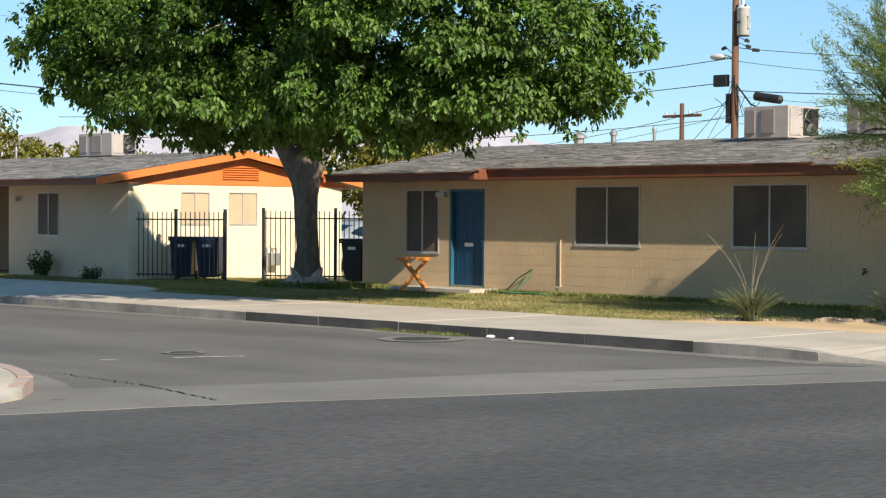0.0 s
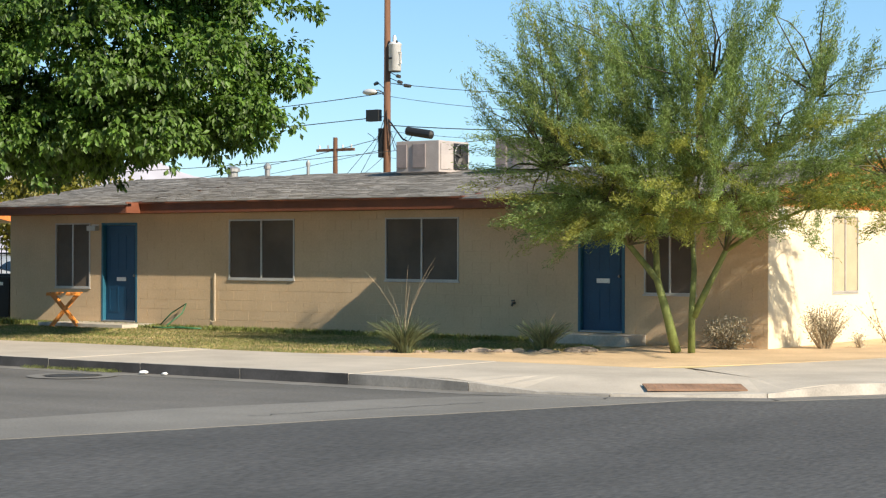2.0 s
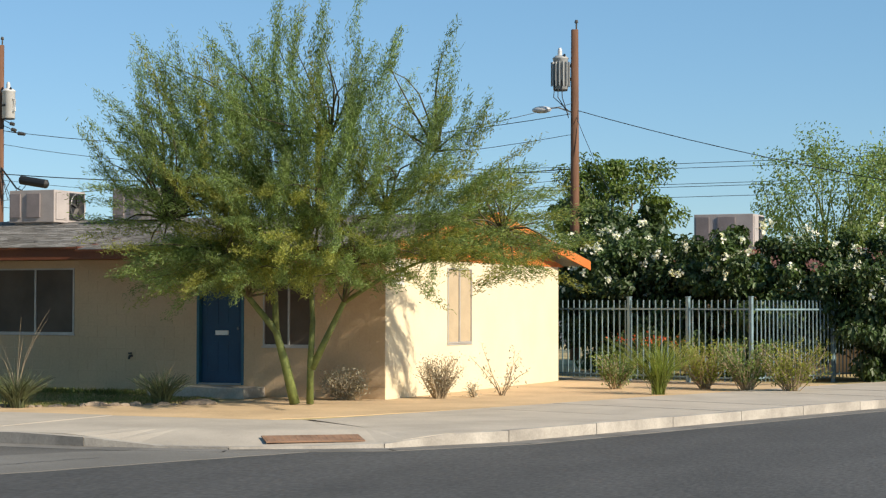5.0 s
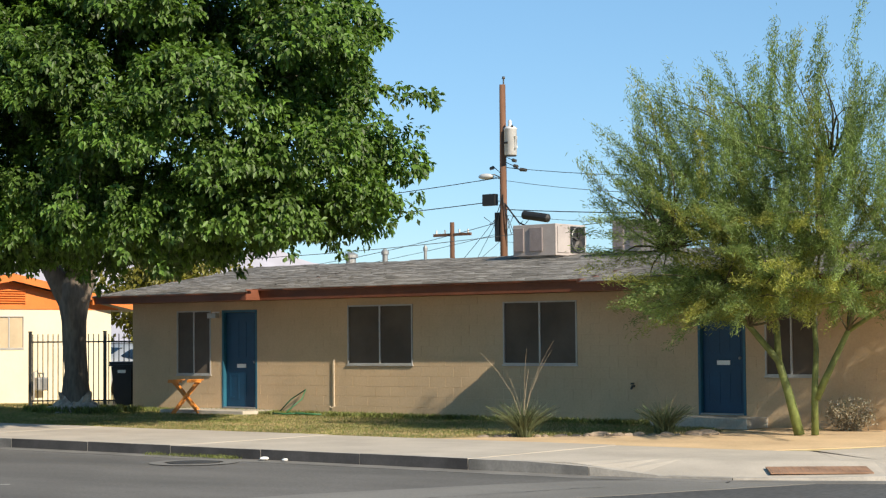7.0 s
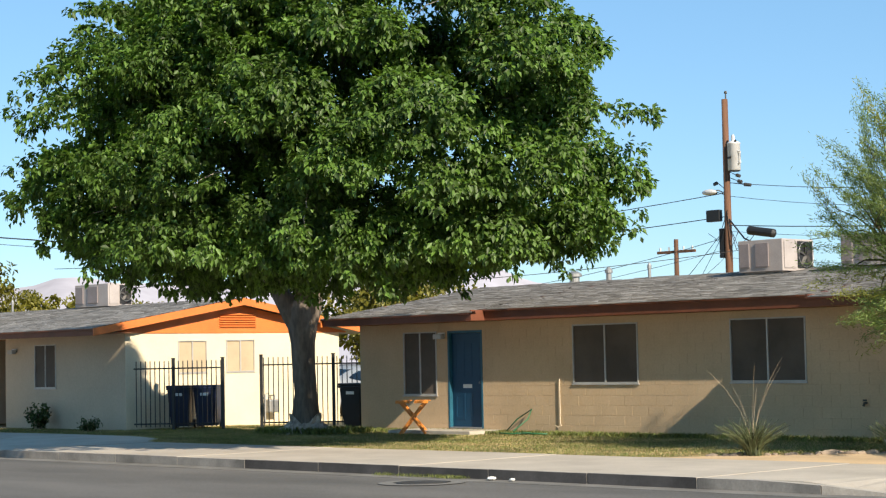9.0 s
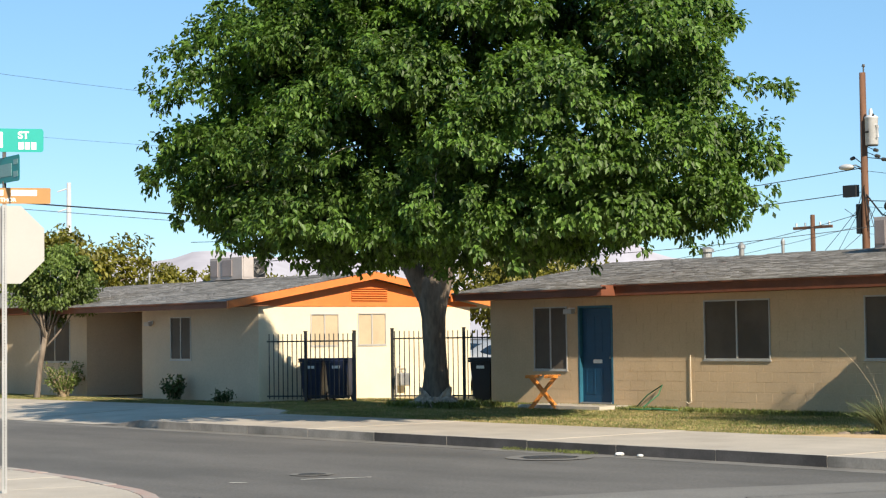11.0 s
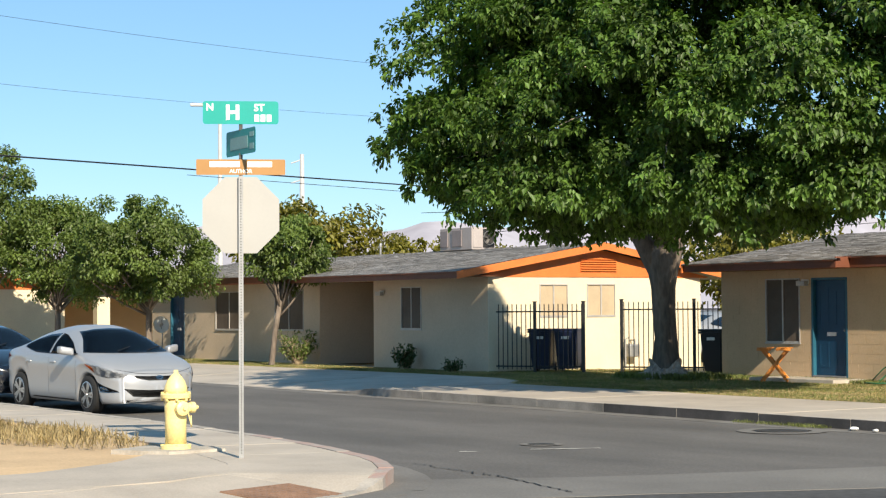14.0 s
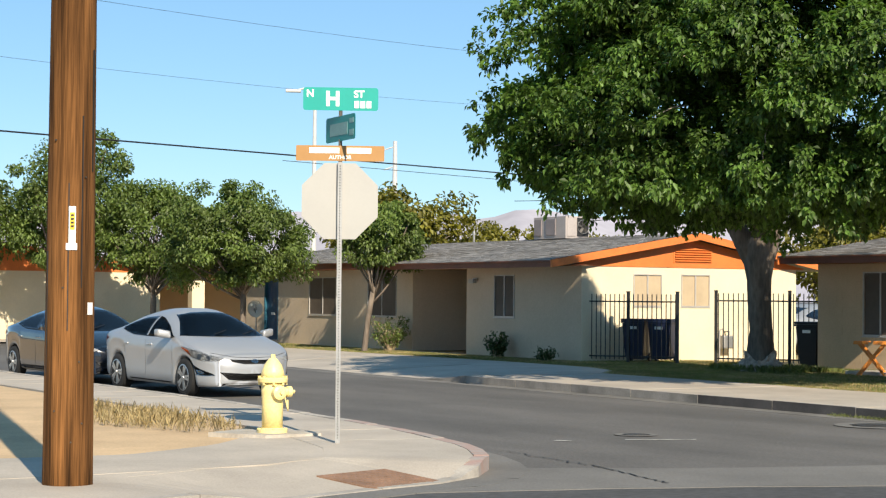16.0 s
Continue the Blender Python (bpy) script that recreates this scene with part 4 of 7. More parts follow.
round_tree("slim young street tree with small leafy crown", -46.3, 24.1, 1.9, 0.09, (0.1, 0.55, 3.3), (1.15, 1.15, 1.10), 60, 13000, 0.115, M_LEAF_YOUNG, 21, 0.36, (0.1, 0.25))
round_tree("rounded green street tree beside parked cars", -51.4, 22.6, 1.9, 0.11, (-0.2, -0.2, 3.35), (2.4, 2.4, 1.55), 150, 36000, 0.115, M_LEAF_YOUNG, 22, 0.42)
round_tree("loose green tree with open crown near pavement", -59.7, 20.2, 2.0, 0.16, (0.0, -0.3, 4.6), (2.1, 2.1, 2.3), 120, 24000, 0.125, M_LEAF_YOUNG, 23, 0.5)
round_tree("green tree standing beyond neighbouring houses", -61.5, 16.6, 2.0, 0.14, (0.0, 0.0, 3.7), (2.2, 2.3, 1.4), 120, 22000, 0.13, M_LEAF_YOUNG, 24, 0.5)
round_tree("green street tree filling the row", -57.9, 22.2, 1.9, 0.12, (0.0, 0.0, 3.6), (1.9, 1.9, 1.5), 110, 20000, 0.13, M_LEAF_YOUNG, 30, 0.45)
round_tree("yellow-green tree glimpsed behind the street trees", -62.0, 33.5, 2.2, 0.12, (0, 0, 3.9), (2.6, 2.6, 1.7), 110, 9000, 0.22, M_LEAF_YELLOW, 25, 0.6)
round_tree("green tree showing between the two houses", -45.7, 41.9, 1.6, 0.15, (0, 0, 2.9), (2.4, 2.4, 1.6), 110, 10000, 0.2, M_LEAF_YELLOW, 26, 0.7)
for i, (x, y, s) in enumerate(((-77, 47, 1.0), (-80, 45.5, 0.92), (-74.3, 49, 1.0), (-72.0, 50.8, 0.85))):
    round_tree("distant low yellowish tree behind the roof", x, y, 2.0, 0.15, (0, 0, 3.9 * s), (1.9, 1.9, 1.2 * s), 60, 4500, 0.24, M_LEAF_YELLOW, 40 + i, 0.6)
round_tree("dark green tree behind the oleander hedge", -17.7, 53.5, 2.2, 0.2, (0, 0, 4.6), (1.75, 1.75, 1.75), 70, 16000, 0.13, M_LEAF_YOUNG, 27, 0.45)
round_tree("dark tree beside flowering hedge", -14.2, 44.5, 1.5, 0.15, (0, 0, 2.6), (1.6, 1.6, 1.4), 90, 9000, 0.2, M_LEAF_DARK, 28, 0.5)

round_tree("pale feathery tree beyond the hedge", -11.9, 58.5, 2.5, 0.15, (0.6, 0, 5.0), (3.0, 3.0, 2.0), 120, 15000, 0.11, M_NEEDLE, 29, 0.7, bark=M_BARK_GREEN)
# tall oleander hedge with white flowers
rng = np.random.default_rng(31)
for i, (x, y, h, r) in enumerate(((-13.5, 40.9, 3.35, 1.3), (-12.1, 39.9, 3.15, 1.45), (-10.5, 39.5, 3.2, 1.55), (-8.7, 39.0, 3.1, 1.5), (-6.7, 39.2, 2.95, 1.6))):
    bush = tagged(empty("oleander", x, y, 0.07), "tall dark green oleander bush dotted with white flowers", "shrub", group="oleander hedge")
    c, p, out = clump_crown(rng, (0, 0, h * 0.52), (r, r, h * 0.5), 90, 19000, 0.36, 0.45, 0.25)
    p[:, 2] = np.clip(p[:, 2], 0.02, None)
    broad_leaves("leaves", rng, p, out, 0.13, M_LEAF_DARK, bush)
    top = c[(c[:, 2] > h * 0.55)]
    k = rng.integers(0, len(top), 40)
    fl = top[k] + unit(top[k] - np.array([0, 0, h * 0.5])) * 0.34 + rng.normal(size=(40, 3)) * 0.14
    q = np.repeat(fl, 12, 0) + rng.normal(size=(480, 3)) * 0.045
    leaf_mesh("blossoms", q, rng.normal(size=(480, 3)), rng.normal(size=(480, 3)), np.full(480, 0.085), np.full(480, 0.07), M_PETAL, bush)
    bm = bmesh.new()
    for j in range(6):
        limb(bm, (0, 0, 0), c[j * 7], 0.03, 0.01, rng, 0.05, 5, 4)
    part("stems", bm, M_BARK, bush)


def blade_tuft(name, label, category, x, y, n, length, spread, width, material, seed, stalks=0, stalk_len=1.3, up=1.0):
    """Tuft of long arching blades; stalks: thin dry flower stems."""
    rng = np.random.default_rng(seed)
    t = tagged(empty(name, x, y, 0.07), label, category)
    verts, faces = [], []
    for i in range(n):
        a = rng.uniform(0, 6.28)
        sp = spread * rng.uniform(0.1, 1.0)
        L = length * rng.uniform(0.6, 1.1)
        w = width * rng.uniform(0.7, 1.2)
        o = Vector((rng.normal() * 0.05, rng.normal() * 0.05, -0.02))
        side = Vector((-math.sin(a), math.cos(a), 0))
        rows = []
        for j in range(5):
            s = j / 4
            q = o + Vector((math.cos(a), math.sin(a), 0)) * sp * L * s ** 1.4 + Vector((0, 0, up * L * (s - 0.32 * sp * s * s)))
            rows.append((q - side * w * (1 - s) * 0.5, q + Vector((0, 0, -0.3 * w)), q + side * w * (1 - s) * 0.5))
        b = len(verts)
        for r in rows:
            verts += [tuple(v) for v in r]
        for j in range(4):
            for m_ in range(2):
                k = b + j * 3 + m_
                faces.append((k, k + 1, k + 4, k + 3))
    me = bpy.data.meshes.new("blades")
    me.from_pydata(verts, [], faces)
    me.materials.append(material)
    ob = new("blades", me)
    ob.parent = t
    ob["kind"] = "stuff"
    for i in range(stalks):
        a = i * 6.28 / max(stalks, 1) + rng.uniform(-0.4, 0.4)
        L = stalk_len * rng.uniform(0.75, 1.1)
        lean = rng.uniform(0.10, 0.50)
        pts = [Vector((math.cos(a) * lean * s * s * L, math.sin(a) * lean * s * s * L, L * s * (1 - 0.12 * lean * s))) for s in (0, 0.25, 0.5, 0.75, 0.92, 1.0)]
        part("flower_stalk", tube(bmesh.new(), pts, [0.003, 0.0026, 0.0024, 0.0022, 0.002, 0.0015], 5), M_STALK, t, "thin dry flower stalk")
    return t


def twig_shrub(label, x, y, h, r, n, material, seed, leaf=0.035, leaves=2600, group=""):
    rng = np.random.default_rng(seed)
    t = tagged(empty("shrub", x, y, 0.07), label, "shrub", group)
    bm = bmesh.new()
    ends = []
    for i in range(n):
        a = rng.uniform(0, 6.28)
        e = Vector((math.cos(a) * r * rng.uniform(0.3, 1), math.sin(a) * r * rng.uniform(0.3, 1), h * rng.uniform(0.45, 1)))
        pts = limb(bm, (rng.normal() * 0.04, rng.normal() * 0.04, -0.03), e, 0.010, 0.003, rng, 0.06, 4, 6)
        ends += [np.array(q) for q in pts[2:]]
    part("twigs", bm, M_STALK, t, "dry twiggy stems")
    ends = np.array(ends)
    k = rng.integers(0, len(ends), leaves)
    p = ends[k] + rng.normal(size=(leaves, 3)) * 0.045
    p[:, 2] = np.clip(p[:, 2], 0.03, None)
    along = unit(rng.normal(size=(leaves, 3)) + np.array([0, 0, 0.6]))
    L = leaf * rng.uniform(0.6, 1.5, leaves)
    leaf_mesh("leaves", p, along, rng.normal(size=(leaves, 3)), L, L * 0.4, material, t)
    return t


blade_tuft("red_yucca", "spiky grey-green yucca clump with dry stalks", "shrub", -17.1, 23.15, 380, 0.66, 0.95, 0.022, M_AGAVE, 51, 6, 1.45)
blade_tuft("red_yucca", "dark spiky yucca clump beside the door step", "shrub", -15.55, 24.8, 380, 0.60, 0.95, 0.022, M_AGAVE, 52, 2, 0.75)
twig_shrub("low grey-green shrub by the front corner", -13.6, 27.3, 0.5, 0.42, 40, M_SAGE, 53, 0.045, 2200)
twig_shrub("dry grey twiggy shrub against pale wall", -12.35, 28.4, 0.72, 0.45, 90, M_SAGE, 54, 0.03, 2600)
twig_shrub("spindly leafless sapling with orange-tinted leaf tufts", -11.75, 29.75, 0.95, 0.6, 9, M_SAGE, 55, 0.05, 200)
twig_shrub("small dry weed on the sand", -11.98, 29.0, 0.28, 0.14, 14, M_SAGE, 56, 0.03, 250)
blade_tuft("grass_clump", "tall green ornamental grass clump on the sand", "grass", -9.40, 31.3, 330, 1.25, 0.85, 0.016, M_GRASS_TALL, 57)
for i, (x, y, h, r) in enumerate(((-10.75, 33.0, 0.60, 0.5), (-9.2, 33.7, 0.80, 0.7), (-8.35, 33.4, 0.8, 0.7), (-7.5, 33.4, 0.8, 0.7))):
    twig_shrub("yellowish green feathery shrub before the fence", x, y, h * 1.15, r, 80, M_NEEDLE_GOLD if i % 2 else M_NEEDLE, 60 + i, 0.05, 2600, "fence shrubs")
rng = np.random.default_rng(66)
red = tagged(empty("flower_shrub", -11.75, 37.6, 0.07), "green shrub with orange-red flower clusters behind fence", "shrub")
c, p, out = clump_crown(rng, (0, 0, 0.55), (0.9, 0.5, 0.45), 40, 3500, 0.22)
broad_leaves("leaves", rng, p, out, 0.07, M_LEAF_DARK, red)
q = np.array([0.25, -0.3, 0.86]) + rng.normal(size=(130, 3)) * np.array([0.40, 0.2, 0.07])
leaf_mesh("blossoms", q, rng.normal(size=(130, 3)), rng.normal(size=(130, 3)), np.full(130, 0.05), np.full(130, 0.045), M_RED_PETAL, red)
twig_shrub("leafy shrub beside entry recess of next house", -46.4, 25.0, 0.95, 0.65, 60, M_LEAF_YOUNG, 70, 0.08, 1500)
twig_shrub("small dark shrub at the foot of next wall", -40.9, 25.2, 0.62, 0.32, 30, M_LEAF_DARK, 71, 0.10, 700)
twig_shrub("small weed tuft on the lawn edge", -38.4, 25.1, 0.3, 0.3, 20, M_LEAF_DARK, 72, 0.08, 400)

# lawn: short blades over a mottled sheet
def lawn(name, label, poly, n, h, material, seed, keep=1.0, z=0.075, thin=0.14):
    rng = np.random.default_rng(seed)
    poly = [Vector((*q, 0)) for q in poly]
    xs, ys = [q.x for q in poly], [q.y for q in poly]
    pts = np.stack([rng.uniform(min(xs), max(xs), n * 2), rng.uniform(min(ys), max(ys), n * 2)], 1)
    inside = np.zeros(len(pts), bool)
    for a, b in zip(poly, poly[1:] + poly[:1]):
        cond = (a.y > pts[:, 1]) != (b.y > pts[:, 1])
        xi = (b.x - a.x) * (pts[:, 1] - a.y) / (b.y - a.y + 1e-12) + a.x
        inside ^= cond & (pts[:, 0] < xi)
    pts = pts[inside]
    patch = np.array([noise.noise(Vector((q[0] * 0.5, q[1] * 0.9, seed))) for q in pts])
    pts = pts[(patch + rng.uniform(-0.5, 0.5, len(pts))) < keep - 0.5]
    m = len(pts)
    L = h * rng.uniform(0.5, 1.4, m)
    p = np.concatenate([pts, (z + L * 0.42)[:, None]], 1)
    along = unit(np.stack([rng.normal(size=m) * 0.5, rng.normal(size=m) * 0.5, np.ones(m)], 1))
    ob = leaf_mesh(name, p, along, rng.normal(size=(m, 3)), L, L * thin + 0.004, material)
    return tagged(ob, label, "grass", kind="stuff")


LAWN = [(-57, 23.4), (-50.0, 23.45), (-37.3, 23.85), (-34.4, 23.75), (-32.8, 23.2), (-31.4, 22.0), (-18.4, 22.0), (-17.4, 23.1), (-15.4, 24.9), (-15.2, 26.0), (-16.5, 27.6), (-31.3, 27.6), (-33, 29.0), (-37.5, 29.0), (-38.0, 25.5), (-57, 25.5)]
lawn("grass", "short patchy green lawn before the houses", LAWN, 165000, 0.040, M_GRASS, 81, 0.72)
lawn("dry_grass", "dry straw-coloured patches in the lawn", LAWN, 120000, 0.035, M_GRASS_DRY, 82, 1.15)
lawn("tall_grass", "longer green grass along the house wall", [(-31.2, 27.2), (-16.8, 27.1), (-16.8, 27.66), (-31.2, 27.66)], 5000, 0.10, M_GRASS, 83, 1.2)
lawn("tree_weeds", "tufts of green weeds round the tree roots", [(-32.6, 25.5), (-30.2, 25.5), (-30.2, 27.0), (-32.6, 27.0)], 1500, 0.16, M_GRASS, 84, 0.9)
lawn("gutter_weeds", "dry weeds growing in the gutter", [(-20.5, 18.28), (-18.6, 18.28), (-18.6, 18.5), (-20.5, 18.5)], 420, 0.06, M_GRASS, 85, 0.7, ROAD_Z, 0.04)
lawn("straw_grass", "dry straw grass on the sandy corner", [(-23.9, 7.7), (-21.5, 7.3), (-19.6, 7.9), (-19.2, 8.5), (-20.5, 8.8), (-22.6, 8.9), (-24.6, 8.4)], 2800, 0.17, M_GRASS_DRY, 86, 0.42, thin=0.02)
lawn("straw_grass", "small dry weeds on the sandy corner", [(-27.5, 6.9), (-25.5, 6.9), (-25.5, 7.4), (-27.5, 7.4)], 1500, 0.12, M_GRASS_DRY, 87, 0.6, thin=0.03)
# sandy corner of the yard
SAND = [(-18.2, 22.0), (-13.4, 21.95), (-12.2, 22.3), (-11.6, 23.3), (-10.6, 26.0), (-9.3, 30.0), (-7.4, 37.0), (-13.0, 37.0), (-13.0, 27.7), (-15.1, 27.7), (-15.2, 25.0), (-17.4, 23.0)]
tagged(part("sand_yard", prism(bmesh.new(), SAND, 0.0, 0.082), M_SAND), "raked orange sand of the corner yard", "ground", kind="structure")

# ---- street surface ----
def sheet(name, pts, z, material, label, category="road"):
    return tagged(part(name, prism(bmesh.new(), pts, z - 0.03, z), material), label, category, kind="structure")


def between(name, a, b, z, material, label, seed):
    """Asphalt sheet between two lines, each with a ragged edge."""
    rnd = random.Random(seed)
    n = 70
    def along(line):
        line = [Vector(q) for q in line]
        far = [0.0]
        for p, q in zip(line, line[1:]):
            far.append(far[-1] + (q - p).length)
        out = []
        for i in range(n + 1):
            d = far[-1] * i / n
            k = max(m for m in range(len(far)) if far[m] <= d + 1e-9)
            k = min(k, len(line) - 2)
            q = line[k].lerp(line[k + 1], (d - far[k]) / (far[k + 1] - far[k]))
            out.append((q.x + 0.05 * noise.noise(Vector((d * 1.3, seed, 0))) + rnd.uniform(-0.012, 0.012), q.y))
        return out
    ob = part(name, strip(bmesh.new(), along(a), along(b), z - 0.03, z), material)
    return tagged(ob, label, "road", kind="structure")


MOUTH_EAST = [(-13.95, 6.6), (-13.82, 8.1), (-13.48, 9.5), (-13.0, 10.9), (-12.42, 12.4), (-11.55, 14.8), (-10.75, 16.8), (-9.9, 18.9), (-9.2, 20.0)]
MOUTH_WEST = [(-15.6, 9.6), (-15.3, 10.2), (-14.95, 10.9), (-14.75, 11.3), (-14.3, 12.9), (-13.85, 14.6), (-13.0, 16.6), (-12.3, 17.8), (-11.6, 18.5)]
between("road", [(-120, 11.1), (-80, 11.1), (-30, 11.1), (-20.5, 10.95), (-18.4, 10.75), (-16.9, 10.4), (-15.6, 9.7), (-14.6, 8.4)], [(-120, 18.1), (-80, 18.1), (-30, 18.1), (-20.5, 18.1), (-16.0, 18.1), (-13.5, 18.1), (-12.4, 18.1), (-10.6, 18.3)], ROAD_Z + 0.003, M_ASPHALT_OLD, "worn brownish older asphalt of the side street", 7)
between("road_strip", MOUTH_WEST, MOUTH_EAST, ROAD_Z + 0.006, M_SEAM, "paler worn strip across the street mouth", 3)
M_CRACK = mat("dark_tar_crack", (0.012, 0.012, 0.012), 0.6)
M_LINE = mat("worn_white_road_paint", (0.55, 0.53, 0.48), 0.8, 0.3, 4, 40, 0.2)
rng = np.random.default_rng(90)


def ribbon(pts, w, z):
    bm = bmesh.new()
    prev = None
    for i, p in enumerate(pts):
        a, b = Vector(pts[max(i - 1, 0)]), Vector(pts[min(i + 1, len(pts) - 1)])
        d = (b - a).normalized()
        ww = w * rng.uniform(0.5, 1.2)
        v = (bm.verts.new((p[0] - d.y * ww, p[1] + d.x * ww, z)), bm.verts.new((p[0] + d.y * ww, p[1] - d.x * ww, z)))
        if prev:
            bm.faces.new((prev[0], prev[1], v[1], v[0]))
        prev = v
    bmesh.ops.recalc_face_normals(bm, faces=bm.faces[:])
    return bm


def wander(a, b, n, amp):
    return [(a[0] + (b[0] - a[0]) * i / n + rng.normal() * amp, a[1] + (b[1] - a[1]) * i / n + rng.normal() * amp) for i in range(n + 1)]


for a, b, w, amp in (((-17.2, 10.72), (-15.4, 10.62), 0.010, 0.03), ((-15.4, 10.62), (-13.6, 10.25), 0.013, 0.015), ((-12.6, 14.3), (-11.6, 17.2), 0.010, 0.03)):
    tagged(part("road_crack", ribbon(wander(a, b, 26, amp), w, ROAD_Z + 0.0125), M_CRACK), "thin dark crack in the asphalt", "crack", kind="structure")
for a, b in (((-18.0, 12.9), (-17.68, 13.7)), ((-18.25, 12.05), (-18.1, 12.2))):
    tagged(part("road_mark", ribbon(wander(a, b, 8, 0.006), 0.03, ROAD_Z + 0.0125), M_LINE), "worn scrap of white road paint", "road marking", kind="structure")
M_IRON = mat("cast_iron", (0.07, 0.065, 0.06), 0.6, 0.3, 6, 50, 0.4, metal=0.4)


def manhole(x, y, r):
    m = tagged(empty("manhole_cover", x, y, ROAD_Z), "round cast iron cover set in the asphalt", "manhole cover")
    bm = bmesh.new()
    bmesh.ops.create_cone(bm, cap_ends=True, segments=32, radius1=r, radius2=r, depth=0.03, matrix=Matrix.Translation((0, 0, 0.003)))
    part("cover", bm, M_IRON, m)
    bm = bmesh.new()
    for k in range(32):
        a0, a1 = 2 * math.pi * k / 32, 2 * math.pi * (k + 1) / 32
        q = [(rr * math.cos(a), rr * math.sin(a)) for rr, a in ((r * 1.12, a0), (r * 1.7, a0), (r * 1.7, a1), (r * 1.12, a1))]
        bm.faces.new([bm.verts.new((*p, 0.0135)) for p in q])
    part("concrete_collar", bm, M_SEAM, m)


manhole(-18.6, 17.55, 0.36)
manhole(-18.6, 13.5, 0.16)
M_TACTILE = mat("brick_red_tactile", (0.25, 0.145, 0.09), 0.85, 0.25, 3, 60, 0.4)


def tactile(label, x, y, rz, w, d, z, tilt=0):
    t = tagged(empty("tactile_pad", 0, 0, 0), label, "tactile paving")
    t.matrix_basis = pose(x, y, z, tilt, 0, rz)
    part("plate", bx(-w / 2, w / 2, -d / 2, d / 2, -0.01, 0.006, 0.003), M_TACTILE, t)
    bm = bmesh.new()
    nx, ny = int(w / 0.09), int(d / 0.09)
    for i in range(nx):
        for j in range(ny):
            cx, cy = -w / 2 + 0.045 + i * w / nx, -d / 2 + 0.045 + j * d / ny
            box(bm, cx - 0.018, cx + 0.018, cy - 0.018, cy + 0.018, 0.006, 0.0095)
    tagged(part("domes", bm, M_TACTILE, t), kind="stuff")


tactile("brick-red tactile pad on the kerb ramp", -10.28, 19.80, 36, 1.2, 0.50, 0.040, 4.5)
tactile("brick-red tactile pad on the near corner", -14.76, 7.86, -70, 0.92, 0.72, -0.006, -5.2)

# ---- fences ----
M_BLACK_IRON = mat("black_fence_paint", (0.018, 0.017, 0.016), 0.5, 0.2, 5, 50, 0.1)
M_BLUE_IRON = mat("blue_grey_fence_paint", (0.17, 0.25, 0.28), 0.5, 0.2, 5, 50, 0.1)


def fence(label, a, b, height, material, posts, gap=0.12, base=0.1, bottom=0.14):
    a, b = Vector((*a, 0)), Vector((*b, 0))
    n = (b - a).length
    ang = math.degrees(math.atan2(b.y - a.y, b.x - a.x))
    f = tagged(empty("fence", a.x, a.y, base - 0.02, ang), label, "fence")
    rail0 = part("rail", bx(0, n, -0.018, 0.018, bottom, bottom + 0.035), material, f)
    part("rail", bx(0, n, -0.018, 0.018, height - 0.20, height - 0.165), material, f)
    bm = bx(-0.01, 0.01, -0.01, 0.01, bottom - 0.06, height)
    bar = part("bar", bm, material, f)
    k = int(n / gap)
    bar.location = (gap * 0.5, 0, 0)
    for i in range(1, k):
        o = new("bar", bar.data)
        o.parent = f
        o.location = (gap * (i + 0.5), 0, 0)
    for s in posts:
        bm = bx(s * n - 0.035, s * n + 0.035, -0.035, 0.035, -0.08, height + 0.05, 0.006)
        box(bm, s * n - 0.045, s * n + 0.045, -0.045, 0.045, height + 0.05, height + 0.07, 0.006)
        part("post", bm, material, f)
    return f


fence("black iron picket fence beside the shade tree", (-34.75, 27.55), (-31.4, 30.1), 1.72, M_BLACK_IRON, (0.0, 0.42))
fence("black iron picket fence panel before the bins", (-37.45, 25.75), (-35.55, 27.05), 1.68, M_BLACK_IRON, (0.44, 0.985))
part("lock_plate", bx(-0.06, 0.06, -0.05, 0.05, 0.95, 1.08, 0.01, pose(-35.58, 27.02, 0.1)), M_BLACK_IRON, bpy.data.objects["fence.001"], "black lock plate")
fence("blue-grey iron picket fence along the corner yard", (-13.30, 37.02), (-8.72, 35.30), 1.70, M_BLUE_IRON, (0.385, 0.69, 1.0), 0.155, 0.085)
fence("blue-grey iron picket fence running to the back", (-8.66, 35.35), (-6.8, 41.2), 1.68, M_BLUE_IRON, (0.5, 1.0), 0.155)

# low concrete sill under the corner yard fence
bm = strip(bmesh.new(), [(-13.30, 36.90), (-8.72, 35.18)], [(-13.30, 37.14), (-8.72, 35.42)], -0.1, 0.115)
tagged(part("fence_sill", bm, M_CONCRETE), "pale concrete sill under the iron fence", "kerb", kind="structure")

# ---- refuse bins ----
M_BIN = mat("dark_blue_plastic", (0.008, 0.014, 0.045), 0.45, 0.2, 4, 40, 0.1)
M_BIN_BLACK = mat("black_plastic", (0.010, 0.010, 0.012), 0.5, 0.2, 4, 40, 0.1)


